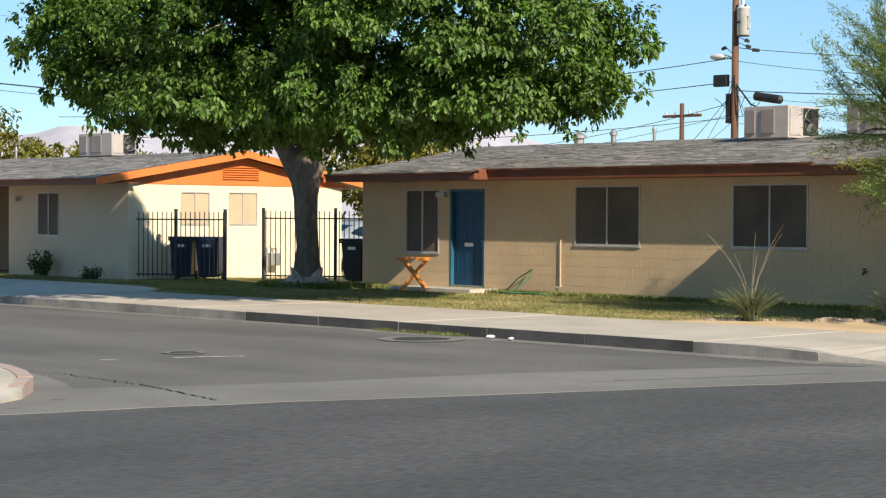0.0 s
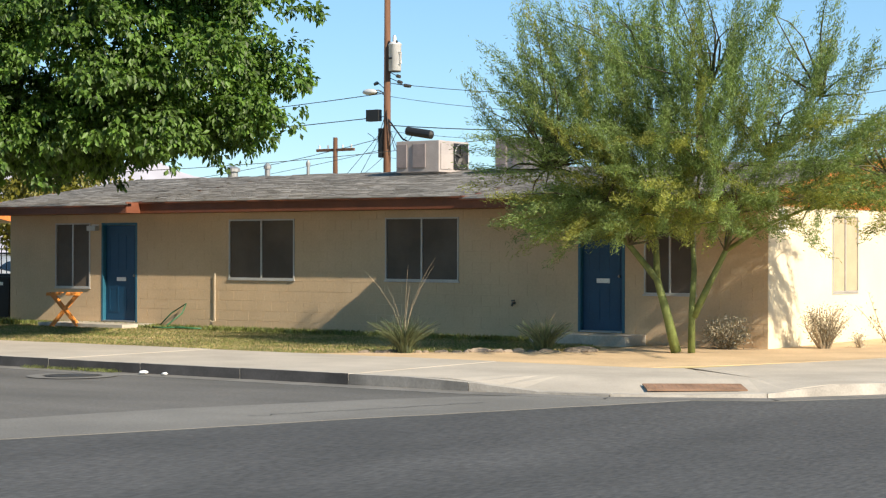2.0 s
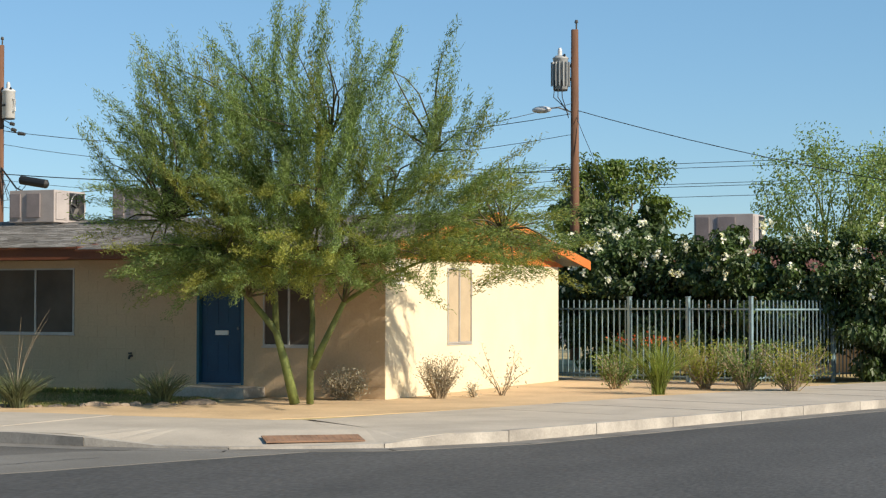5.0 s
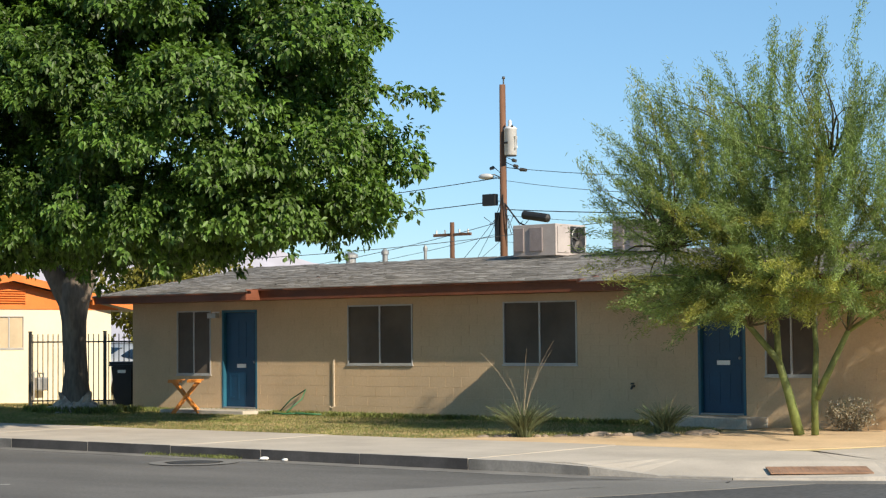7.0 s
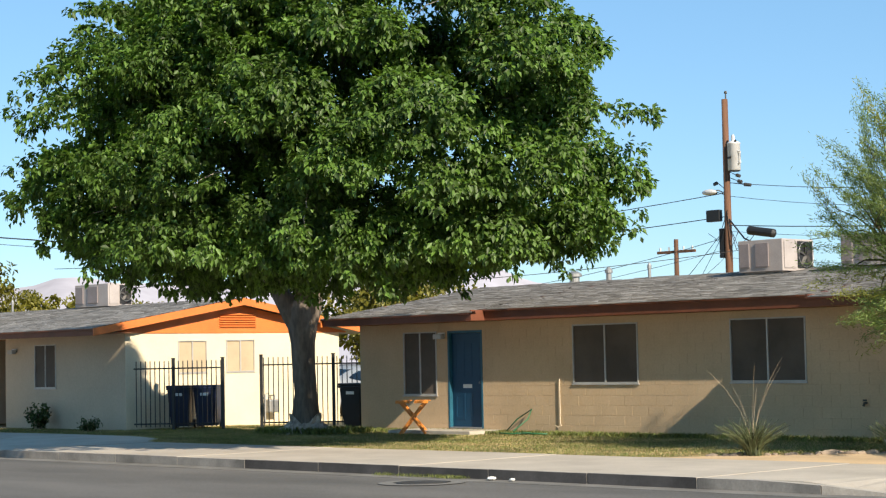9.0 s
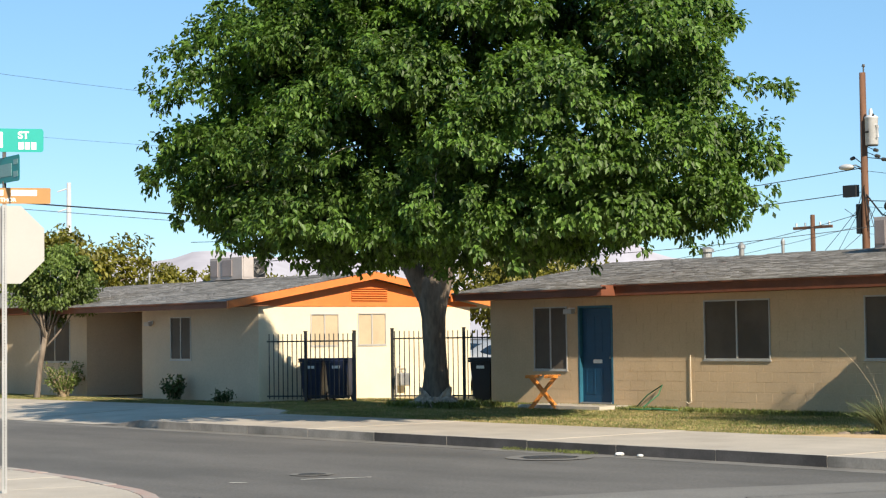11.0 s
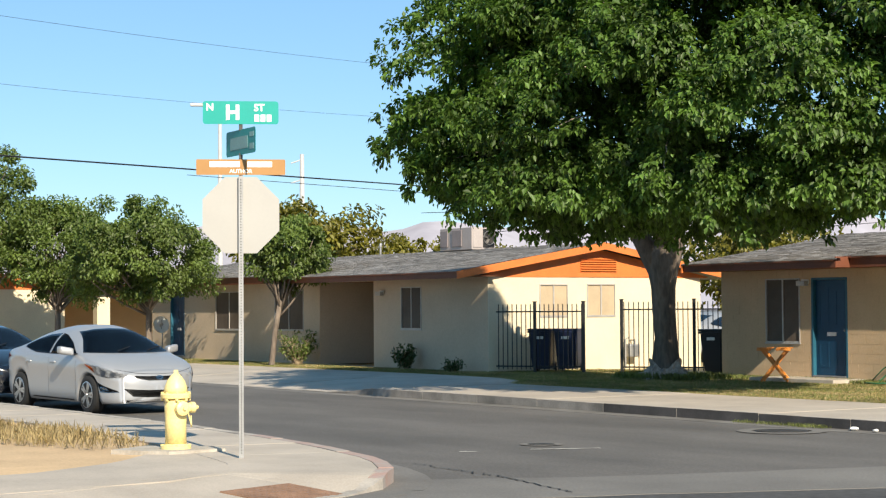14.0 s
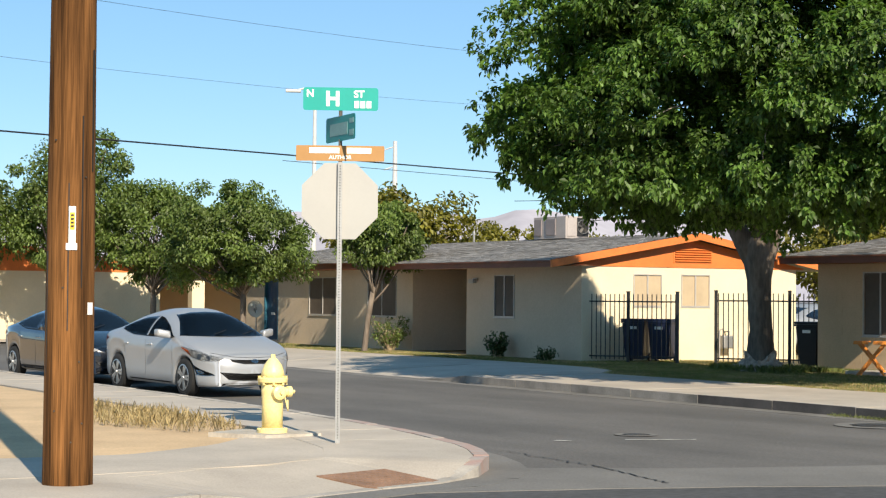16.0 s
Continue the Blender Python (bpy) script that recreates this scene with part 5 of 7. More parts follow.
def bin_(label, x, y, rz, material):
    t = tagged(empty("wheeled_bin", x, y, 0.10, rz), label, "bin")
    bm = bmesh.new()
    lo = [bm.verts.new((sx * 0.23, sy * 0.24, 0.06)) for sx, sy in ((-1, -1), (1, -1), (1, 1), (-1, 1))]
    hi = [bm.verts.new((sx * 0.29, sy * 0.33, 0.98)) for sx, sy in ((-1, -1), (1, -1), (1, 1), (-1, 1))]
    bm.faces.new(lo[::-1])
    bm.faces.new(hi)
    for i in range(4):
        bm.faces.new((lo[i], lo[(i + 1) % 4], hi[(i + 1) % 4], hi[i]))
    bmesh.ops.bevel(bm, geom=bm.edges[:], offset=0.035, segments=2, affect="EDGES")
    part("body", bm, material, t)
    part("rim", bx(-0.31, 0.31, -0.35, 0.35, 0.95, 1.0, 0.015), material, t)
    bm = bmesh.new()
    box(bm, -0.31, 0.31, -0.36, 0.38, 1.002, 1.05, 0.02)
    for v in bm.verts:
        if v.co.z > 1.03:
            v.co.z += 0.05 * (1 - (v.co.y / 0.38) ** 2)
    part("lid", bm, material, t)
    part("handle", tube(bmesh.new(), [(-0.22, 0.38, 0.96), (-0.22, 0.46, 0.98), (0.22, 0.46, 0.98), (0.22, 0.38, 0.96)], 0.016, 8), material, t)
    for sx in (-0.24, 0.24):
        bm = bmesh.new()
        bmesh.ops.create_cone(bm, cap_ends=True, segments=18, radius1=0.11, radius2=0.11, depth=0.05, matrix=Matrix.Translation((sx, 0.28, 0.11)) @ Matrix.Rotation(math.pi / 2, 4, "Y"))
        part("wheel", bm, M_BIN_BLACK, t)
    part("badge", bx(-0.10, 0.10, -0.335, -0.322, 0.80, 0.87), M_WHITE, t, "small pale stamped badge")
    return t


bin_("dark blue plastic wheeled bin behind the fence", -37.02, 26.88, 35, M_BIN)
bin_("dark blue plastic wheeled bin with pale badge", -36.50, 27.28, 35, M_BIN)
bin_("black plastic wheeled bin beside the house corner", -32.15, 28.3, 20, M_BIN_BLACK)

# ---- satellite dish on a short mast by the far door ----
dish = tagged(empty("satellite_dish", -55.0, 24.6, 0.08), "small white satellite dish on a short mast", "satellite dish")
bm = bmesh.new()
rings = []
for i in range(7):
    r = 0.36 * i / 6
    rings.append([bm.verts.new((r * math.cos(2 * math.pi * k / 24), 0.9 * r * r, r * 1.15 * math.sin(2 * math.pi * k / 24))) for k in range(24)])
for r0, r1 in zip(rings[1:], rings[2:]):
    for k in range(24):
        bm.faces.new((r0[k], r0[(k + 1) % 24], r1[(k + 1) % 24], r1[k]))
bm.faces.new(rings[1])
for v in rings[0]:
    bm.verts.remove(v)
bmesh.ops.solidify(bm, geom=bm.faces[:], thickness=0.012)
bm.transform(pose(0, 0, 1.1, 22, 0, -105) @ Matrix.Scale(0.72, 4))
part("reflector", bm, M_WHITE, dish, "white curved reflector", True)
part("mast", tube(bmesh.new(), [(0, 0.05, -0.05), (0, 0.05, 1.15), (0.05, 0.0, 1.25)], 0.025, 8), M_STEEL, dish)
part("feed_arm", tube(bmesh.new(), [(0.05, 0.0, 1.0), (0.35, -0.15, 1.1), (0.42, -0.16, 1.28)], 0.014, 6), M_STEEL, dish)

# ---- rooftop coolers, vents ----
M_COOLER = mat("beige_cooler_sheet_metal", (0.37, 0.33, 0.315), 0.55, 0.12, 2, 40, 0.1)
M_COOLER_DARK = mat("shaded_cooler_panel", (0.22, 0.19, 0.19), 0.6, 0.15, 2, 40, 0.1)
M_DARK = mat("dark_grille", (0.012, 0.012, 0.013), 0.6, 0.2, 5, 50, 0.1)


def cooler(label, x0, x1, y0, y1, z0, z1):
    t = tagged(empty("rooftop_cooler", 0, 0, 0), label, "air conditioner")
    part("cabinet", bx(x0, x1, y0, y1, z0, z1, 0.012), M_COOLER, t)
    w = x1 - x0
    for a, b in ((0.03, 0.26), (0.40, 0.70)):
        part("access_panel", bx(x0 + a * w, x0 + b * w, y0 - 0.03, y0 - 0.002, z0 + 0.10, z1 - 0.07, 0.008), M_COOLER_DARK, t)
    d = y1 - y0
    part("side_panel", bx(x1 + 0.002, x1 + 0.02, y0 + 0.05 * d, y0 + 0.42 * d, z0 + 0.06, z1 - 0.05, 0.005), M_COOLER, t)
    g = part("fan_opening", bx(x1 + 0.002, x1 + 0.012, y0 + 0.48 * d, y0 + 0.96 * d, z0 + 0.06, z1 - 0.04, 0.003), M_DARK, t, "dark square fan opening")
    bm = bmesh.new()
    cy, cz, r = y0 + 0.72 * d, (z0 + z1) / 2 + 0.02, 0.22 * d
    for k in range(5):
        a = k * 2 * math.pi / 5
        m = pose(x1 + 0.02, cy, cz) @ Matrix.Rotation(a, 4, "X") @ Matrix.Rotation(0.5, 4, "Z")
        box(bm, -0.004, 0.004, -0.05, 0.05, 0.03, r, 0, m)
    part("fan_blades", bm, M_IRON, g)
    rr = r * 1.1
    part("grille_ring", tube(bmesh.new(), [(x1 + 0.04, cy + rr * math.cos(i * math.pi / 10), cz + rr * math.sin(i * math.pi / 10)) for i in range(21)], 0.006, 4), M_STEEL, g)
    part("curb", bx(x0 + 0.08, x1 - 0.08, y0 + 0.1, y1 - 0.1, z0 - 0.25, z0), M_STEEL, t)
    return t


cooler("beige rooftop cooler with dark fan opening", -23.12, -22.02, 31.0, 32.1, 3.33, 3.99)
cooler("beige rooftop cooler half hidden by the tree", -20.62, -19.55, 31.0, 32.1, 3.33, 3.97)
cooler("beige rooftop cooler on the neighbouring roof", -44.6, -42.95, 28.7, 29.5, 3.33, 3.96)
cooler("beige rooftop cooler beyond the flowering hedge", -12.85, -11.3, 46.0, 47.2, 3.15, 4.0)
for x, y, z0, z1, r in ((-28.55, 31.95, 3.36, 3.62, 0.17), (-27.5, 31.95, 3.36, 3.66, 0.09), (-26.3, 31.95, 3.36, 3.70, 0.05), (-54.5, 29.2, 3.3, 3.62, 0.2), (-48.8, 29.2, 3.3, 3.68, 0.05)):
    t = tagged(empty("roof_vent", x, y, z0), "galvanised vent pipe with cap on the ridge", "roof vent", "roof vents")
    part("pipe", tube(bmesh.new(), [(0, 0, -0.1), (0, 0, z1 - z0)], r * 0.7, 14), M_STEEL, t)
    part("cap", tube(bmesh.new(), [(0, 0, z1 - z0 - 0.10), (0, 0, z1 - z0 - 0.03), (0, 0, z1 - z0 + 0.03)], [r, r, r * 0.4], 14), M_STEEL, t)

# ---- house details ----
M_STEP = mat("step_concrete", (0.42, 0.38, 0.32), 0.9, 0.2, 2, 30, 0.3)
tagged(part("door_step", bx(-29.4, -26.9, 26.75, 27.68, 0.06, 0.17, 0.01), M_STEP), "low concrete step slab before the door", "step")
tagged(part("door_step", bx(-17.2, -15.3, 26.95, 27.68, 0.06, 0.255, 0.012), M_STEP), "raised concrete door step on the sand", "step")
M_CONDUIT = mat("pale_beige_pipe", (0.62, 0.52, 0.38), 0.6, 0.1, 5, 40, 0.05)
t = tagged(empty("conduit", -25.2, 27.68, 0.1), "pale plastic pipe fixed to the block wall", "pipe")
part("pipe", tube(bmesh.new(), [(0, -0.018, 1.12), (0, -0.018, 0.25), (0.03, -0.03, 0.17), (-0.04, -0.05, 0.14), (-0.10, -0.05, 0.17)], 0.010, 8), M_CONDUIT, t)
for x, y, z in ((-28.62, 27.69, 2.12), (-42.7, 25.62, 2.05)):
    t = tagged(empty("wall_lamp", x, y, z), "small pale porch lamp box on the wall", "lamp", "porch lamps")
    part("base", bx(-0.10, 0.10, -0.05, -0.007, 0.02, 0.12, 0.01), M_WHITE, t)
    part("shade", bx(-0.13, 0.13, -0.17, -0.052, -0.02, 0.09, 0.015), M_FRAME, t)
t = tagged(empty("hose_tap", -17.98, 27.68, 0.75), "dark garden tap on the wall", "tap")
part("body", tube(bmesh.new(), [(0, 0, 0), (0, -0.07, 0), (0, -0.1, -0.05)], 0.022, 8), M_IRON, t)
part("wheel", tube(bmesh.new(), [(0, -0.06, 0.03), (0, -0.06, 0.06)], 0.035, 10), M_IRON, t)
t = tagged(empty("gas_meter", -37.62, 30.0, 0.1), "grey gas meter with pipes on the pale wall", "meter")
bm = bx(0.10, 0.32, -0.17, 0.17, 0.28, 0.62, 0.04)
part("case", bm, M_STEEL, t)
part("pipe", tube(bmesh.new(), [(0.2, -0.22, 0), (0.2, -0.22, 0.75), (0.2, -0.1, 0.8), (0.2, -0.1, 0.6)], 0.025, 8), M_STEEL, t)
part("pipe", tube(bmesh.new(), [(0.2, 0.1, 0.6), (0.2, 0.1, 0.72), (0.0, 0.1, 0.72)], 0.022, 8), M_STEEL, t)
t = tagged(empty("notice", -13.03, 28.25, 2.2), "small white notice with grey lines on pale wall", "notice")
part("board", bx(0.004, 0.012, -0.17, 0.17, -0.2, 0.2), M_WHITE, t)
for k in range(5):
    part("text_bar", bx(0.0125, 0.016, -0.13, 0.13, -0.14 + k * 0.07, -0.11 + k * 0.07), M_COOLER_DARK, t)
M_STOOL = mat("varnished_orange_wood", (0.62, 0.22, 0.035), 0.45, 0.2, 6, 40, 0.1, stretch=(1, 1, 0.2))
t = tagged(empty("folding_stool", -28.44, 26.62, 0.105, 38), "varnished orange wooden folding stool stand", "stool")
for sy in (-0.17, 0.17):
    part("leg", bx(-0.44, 0.44, -0.016, 0.016, -0.026, 0.026, 0.004, pose(0, sy, 0.345, 0, -51, 0)), M_STOOL, t)
    part("leg", bx(-0.44, 0.44, -0.016, 0.016, -0.026, 0.026, 0.004, pose(0, sy + 0.035, 0.345, 0, 51, 0)), M_STOOL, t)
for sx in (-1, 1):
    for k in range(3):
        part("top_slat", bx(-0.042, 0.042, -0.24, 0.24, 0.685, 0.71, 0.004, pose(sx * (0.10 + 0.10 * k), 0, 0)), M_STOOL, t)
    part("top_rail", bx(-0.15, 0.15, -0.235, -0.205, 0.645, 0.684, 0.004, pose(sx * 0.20, 0, 0)), M_STOOL, t)
    part("stretcher", bx(-0.015, 0.015, -0.18, 0.18, 0.10, 0.13, 0.003, pose(sx * 0.20, 0, 0)), M_STOOL, t)
M_HOSE = mat("green_rubber_hose", (0.025, 0.14, 0.06), 0.5, 0.2, 5, 40, 0.1)
t = tagged(empty("garden_hose", -26.2, 27.2, 0.1), "green garden hose trailing from the wall", "hose")
part("hose", tube(bmesh.new(), [(-0.35, 0.25, 0.03), (-0.1, 0.35, 0.3), (0.25, 0.42, 0.5), (0.2, 0.35, 0.3), (0.0, 0.1, 0.05), (0.4, -0.1, 0.03), (0.8, -0.2, 0.04), (1.15, -0.1, 0.03)], 0.014, 7), M_HOSE, t, smooth=True)
part("hose_loop", tube(bmesh.new(), [(-0.4, 0.2, 0.03), (-0.1, -0.15, 0.03), (0.3, -0.25, 0.03), (0.6, 0.0, 0.04), (0.2, 0.1, 0.05)], 0.014, 7), M_HOSE, t, smooth=True)
M_STONE = mat("pale_edging_stone", (0.27, 0.21, 0.155), 0.9, 0.3, 4, 30, 0.5, per_object=0.2)
rng = np.random.default_rng(77)
for i in range(17):
    s = i / 16
    x, y = -17.65 + 2.5 * s + rng.normal() * 0.03, 22.85 + 2.1 * s + rng.normal() * 0.03
    bm = bmesh.new()
    bmesh.ops.create_icosphere(bm, subdivisions=2, radius=0.10)
    for v in bm.verts:
        v.co.x *= 1.35
        v.co.y *= 0.8
        v.co.z *= 0.42
        v.co *= 1 + 0.6 * noise.noise(v.co * 9 + Vector((i * 3.1, 0, 0)))
    ob = part("edging_stone", bm, M_STONE)
    ob.matrix_basis = pose(x, y, 0.085, 0, 0, float(rng.uniform(0, 360))) @ Matrix.Scale(float(rng.uniform(0.6, 1.5)), 4)
    tagged(ob, "rough pale stone edging the sand bed", "stone", "edging stones")
bm = bmesh.new()
bmesh.ops.create_icosphere(bm, subdivisions=2, radius=0.2)
for v in bm.verts:
    v.co.z *= 0.35
    v.co.x *= 1.3
    v.co *= 1 + 0.3 * noise.noise(v.co * 5)
ob = part("flat_stone", bm, M_STONE)
ob.matrix_basis = pose(-15.05, 25.2, 0.1)
tagged(ob, "flat pale stone lying on the sand", "stone")
for x, y, r in ((-18.05, 18.35, 0.065), (-17.6, 18.3, 0.045)):
    bm = bmesh.new()
    bmesh.ops.create_icosphere(bm, subdivisions=2, radius=r)
    for v in bm.verts:
        v.co *= 1 + 0.5 * noise.noise(v.co * 14 + Vector((x, 0, 0)))
        v.co.z *= 0.5
    ob = part("litter", bm, M_WHITE)
    ob.matrix_basis = pose(x, y, ROAD_Z + 0.035)
    tagged(ob, "crumpled white paper litter in the gutter", "litter")
# drive of the next house
sheet("driveway", [(-50.0, 22.0), (-31.6, 22.0), (-33.0, 23.2), (-34.6, 23.7), (-37.3, 23.8), (-50.0, 23.4)], 0.088, M_CONCRETE, "concrete path across the neighbouring lawn", "driveway")
sheet("end_pavement", [(-63.0, 4.0), (-60.0, 4.0), (-60.0, 9.0), (-61.0, 18.0), (-61.0, 24.0), (-63.0, 24.0)], 0.05, M_CONCRETE, "pale pavement before the far house", "pavement")

# ---- near corner: pole, hydrant, sign ----
M_POLE = mat("creosoted_pole_wood", (0.15, 0.066, 0.021), 0.9, 0.75, 2.2, 16, 1.0, stretch=(5, 5, 0.16), grain=0.45, spec=0.15)
t = tagged(empty("utility_pole", -14.575, 4.865, 0.0), "weathered brown wooden utility pole on the pavement", "utility pole")
bm = tube(bmesh.new(), [(0, 0, -0.2), (0, 0, 0.4), (0.0, 0.0, 3), (0, 0, 7), (0, 0, 11)], [0.207, 0.203, 0.19, 0.17, 0.15], 28)
part("shaft", bm, M_POLE, t, smooth=True)
for k in range(4):
    a = math.radians(-85 + k * 37 + (k * 53) % 29)
    r = 0.199
    part("split", bx(-0.004, 0.004, -0.003, 0.008, -0.5 - 0.2 * (k % 3), 0.5, 0, pose(r * math.cos(a), r * math.sin(a), 1.5 + 0.55 * k % 2.6, 0, 0, math.degrees(a) + 90)), M_CRACK, t)
FACE_POLE = math.degrees(math.atan2(-4.865, 14.575))
def on_pole(du, z, out=0.0):
    a = math.radians(FACE_POLE) + du
    return pose(math.cos(a) * (0.197 + out), math.sin(a) * (0.197 + out), z, 0, 0, math.degrees(a) + 90)
M_YELLOW_TAG = mat("yellow_tag", (0.80, 0.52, 0.03), 0.5, 0.1)
part("tag_strip", bx(-0.028, 0.028, -0.004, 0.004, -0.15, 0.15, 0, on_pole(0.05, 2.21)), M_WHITE, t, "white identification strip")
part("tag_plate", bx(-0.02, 0.02, -0.008, -0.0045, -0.04, 0.10, 0, on_pole(0.05, 2.21)), M_YELLOW_TAG, t, "yellow plate")
for k in range(4):
    part("tag_bar", bx(-0.012, 0.012, -0.0125, -0.0085, -0.03 + k * 0.03, -0.015 + k * 0.03, 0, on_pole(0.05, 2.22)), M_CRACK, t)
part("paper_scrap", bx(-0.045, 0.045, -0.006, 0.003, -0.025, 0.03, 0.002, on_pole(0.03, 2.03)), M_WHITE, t)
part("paper_scrap", bx(-0.03, 0.03, -0.006, 0.003, -0.05, 0.05, 0.002, on_pole(0.95, 1.53)), M_WHITE, t)
for k, (du, z) in enumerate(((-0.6, 0.7), (0.4, 1.1), (-0.3, 1.7), (0.6, 2.6), (-0.7, 2.9), (0.1, 0.45), (0.55, 0.6))):
    part("nail", bx(-0.006, 0.006, -0.010, 0.004, -0.006, 0.006, 0, on_pole(du, z)), M_IRON, t)

M_HYDRANT = mat("cream_yellow_paint", (0.80, 0.65, 0.28), 0.45, 0.08, 4, 40, 0.1)
t = tagged(empty("fire_hydrant", -18.72, 8.60, 0.125, 25), "cream-yellow painted fire hydrant on a concrete pad", "hydrant")
def lathe(prof, n=28):
    return tube(bmesh.new(), [(0, 0, z) for z, r in prof], [r for z, r in prof], n)
part("base_flange", lathe([(0, 0.17), (0.035, 0.17), (0.04, 0.13), (0.055, 0.12)]), M_HYDRANT, t, smooth=False)
part("barrel", lathe([(0.05, 0.118), (0.30, 0.118), (0.44, 0.125), (0.56, 0.128)]), M_HYDRANT, t, smooth=True)
part("flange", lathe([(0.56, 0.165), (0.60, 0.17), (0.615, 0.15)]), M_HYDRANT, t)
part("bonnet", lathe([(0.61, 0.135), (0.68, 0.125), (0.75, 0.10), (0.80, 0.062), (0.825, 0.04)]), M_HYDRANT, t, smooth=True)
part("operating_nut", lathe([(0.82, 0.03), (0.87, 0.026)], 5), M_HYDRANT, t)
for rz, r, L in ((-22, 0.080, 0.16), (62, 0.062, 0.20)):
    c = empty("outlet")
    c.parent = t
    c.matrix_basis = pose(0, 0, 0.45, 0, 0, rz)
    part("nozzle", tube(bmesh.new(), [(0.08, 0, 0), (L - 0.02, 0, 0)], r * 0.85, 18), M_HYDRANT, c)
    part("cap", tube(bmesh.new(), [(L - 0.03, 0, 0), (L + 0.02, 0, 0), (L + 0.035, 0, 0)], [r, r, r * 0.6], 18), M_HYDRANT, c)
    part("cap_nut", tube(bmesh.new(), [(L + 0.03, 0, 0), (L + 0.065, 0, 0)], 0.02, 5), M_HYDRANT, c)
for k in range(8):
    a = k * math.pi / 4
    part("bolt", bx(-0.014, 0.014, -0.014, 0.014, -0.03, 0.05, 0.003, pose(0.15 * math.cos(a), 0.15 * math.sin(a), 0.0)), M_HYDRANT, t)
    part("bolt", bx(-0.012, 0.012, -0.012, 0.012, 0.53, 0.63, 0.003, pose(0.148 * math.cos(a), 0.148 * math.sin(a), 0.0)), M_HYDRANT, t)
part("chain", tube(bmesh.new(), [(0.16, 0.02, 0.40), (0.17, 0.06, 0.27), (0.14, 0.10, 0.24), (0.11, 0.13, 0.36)], 0.008, 5), M_HYDRANT, t)
ob = part("hydrant_pad", prism(bmesh.new(), [(-19.0, 7.95), (-18.35, 8.35), (-18.4, 9.05), (-18.75, 9.15), (-19.35, 8.5)], 0.0, 0.125), M_STEP)
tagged(ob, "small concrete pad under the hydrant", "pad")

M_SIGN_GREEN = mat("green_sign_face", (0.0, 0.30, 0.25), 0.4, 0.05, 3, 40, 0.0, grain=0.02)
M_SIGN_TEAL = mat("teal_sign_face", (0.0, 0.19, 0.19), 0.45, 0.05, 3, 40, 0.0, grain=0.02)
M_SIGN_BROWN = mat("ochre_brown_sign_face", (0.36, 0.185, 0.055), 0.45, 0.06, 3, 40, 0.0, grain=0.02)
M_SIGN_BACK = mat("pale_sign_back", (0.37, 0.36, 0.335), 0.45, 0.05, 1.2, 40, 0.0, grain=0.015)
M_SIGN_FADED = mat("faded_sign_letter", (0.16, 0.30, 0.30), 0.5, 0.1)
M_LETTER = mat("white_sign_letter", (0.85, 0.85, 0.82), 0.5, 0.02)
SIGN_RZ = math.degrees(math.atan2(0.894, 0.448))
t = tagged(empty("street_sign", -17.46, 8.78, 0.09), "perforated steel post carrying street blades and octagon back", "street sign")
def facing(u, out, z, rz=SIGN_RZ):
    """Pose whose x runs along the blade to the right and -y looks at the viewer."""
    r = math.radians(rz)
    return pose(math.cos(r) * u + math.sin(r) * out, math.sin(r) * u - math.cos(r) * out, z, 0, 0, rz)
def rounded_plate(w, h, th, r, m):
    bm = bmesh.new()
    pts = []
    for cx, cy, a0 in ((w / 2 - r, h / 2 - r, 0), (-w / 2 + r, h / 2 - r, 90), (-w / 2 + r, -h / 2 + r, 180), (w / 2 - r, -h / 2 + r, 270)):
        for k in range(5):
            a = math.radians(a0 + k * 22.5)
            pts.append((cx + r * math.cos(a), cy + r * math.sin(a)))
    f = [bm.verts.new(m @ Vector((x, -th / 2, y))) for x, y in pts]
    b = [bm.verts.new(m @ Vector((x, th / 2, y))) for x, y in pts]
    bm.faces.new(f)
    bm.faces.new(b[::-1])
    n = len(pts)
    for i in range(n):
        bm.faces.new((f[i], b[i], b[(i + 1) % n], f[(i + 1) % n]))
    bmesh.ops.recalc_face_normals(bm, faces=bm.faces[:])
    return bm
def lettering(text, size, u, z, parent, base, bold=0.0):
    """Raised lettering with the built-in font."""
    cu = bpy.data.curves.new("lettering", "FONT")
    cu.body, cu.size, cu.extrude, cu.align_x, cu.align_y, cu.offset = text, size, 0.001, "CENTER", "CENTER", bold
    tmp = bpy.data.objects.new("lettering", cu)
    scene.collection.objects.link(tmp)
    bpy.context.view_layer.update()
    me = bpy.data.meshes.new_from_object(tmp.evaluated_get(bpy.context.evaluated_depsgraph_get()))
    bpy.data.objects.remove(tmp)
    me.transform(base @ pose(u, -0.0045, z, 90, 0, 0))
    me.materials.clear()
    me.materials.append(M_LETTER)
    ob = new("lettering", me)
    ob.parent = parent
    return ob
bm = bmesh.new()
for q in range(4):
    box(bm, *((-0.025, -0.021, -0.025, 0.025), (0.021, 0.025, -0.025, 0.025), (-0.0208, 0.0208, -0.025, -0.021), (-0.0208, 0.0208, 0.021, 0.025))[q], 0, 2.985)
bm.transform(facing(0, 0.03, 0))
part("post", bm, M_STEEL, t, "perforated galvanised square post")
holes = bmesh.new()
for k in range(98):
    box(holes, -0.0055, 0.0055, -0.0012, 0.0, -0.0055, 0.0055, 0, facing(0, 0.056, 0.06 + k * 0.0297))
tagged(part("post_holes", holes, M_CRACK, t), kind="stuff")
m1 = facing(0, 0.0, 3.66)
blade = part("name_blade", rounded_plate(0.80, 0.245, 0.004, 0.03, m1), M_SIGN_GREEN, t, "green street name blade")
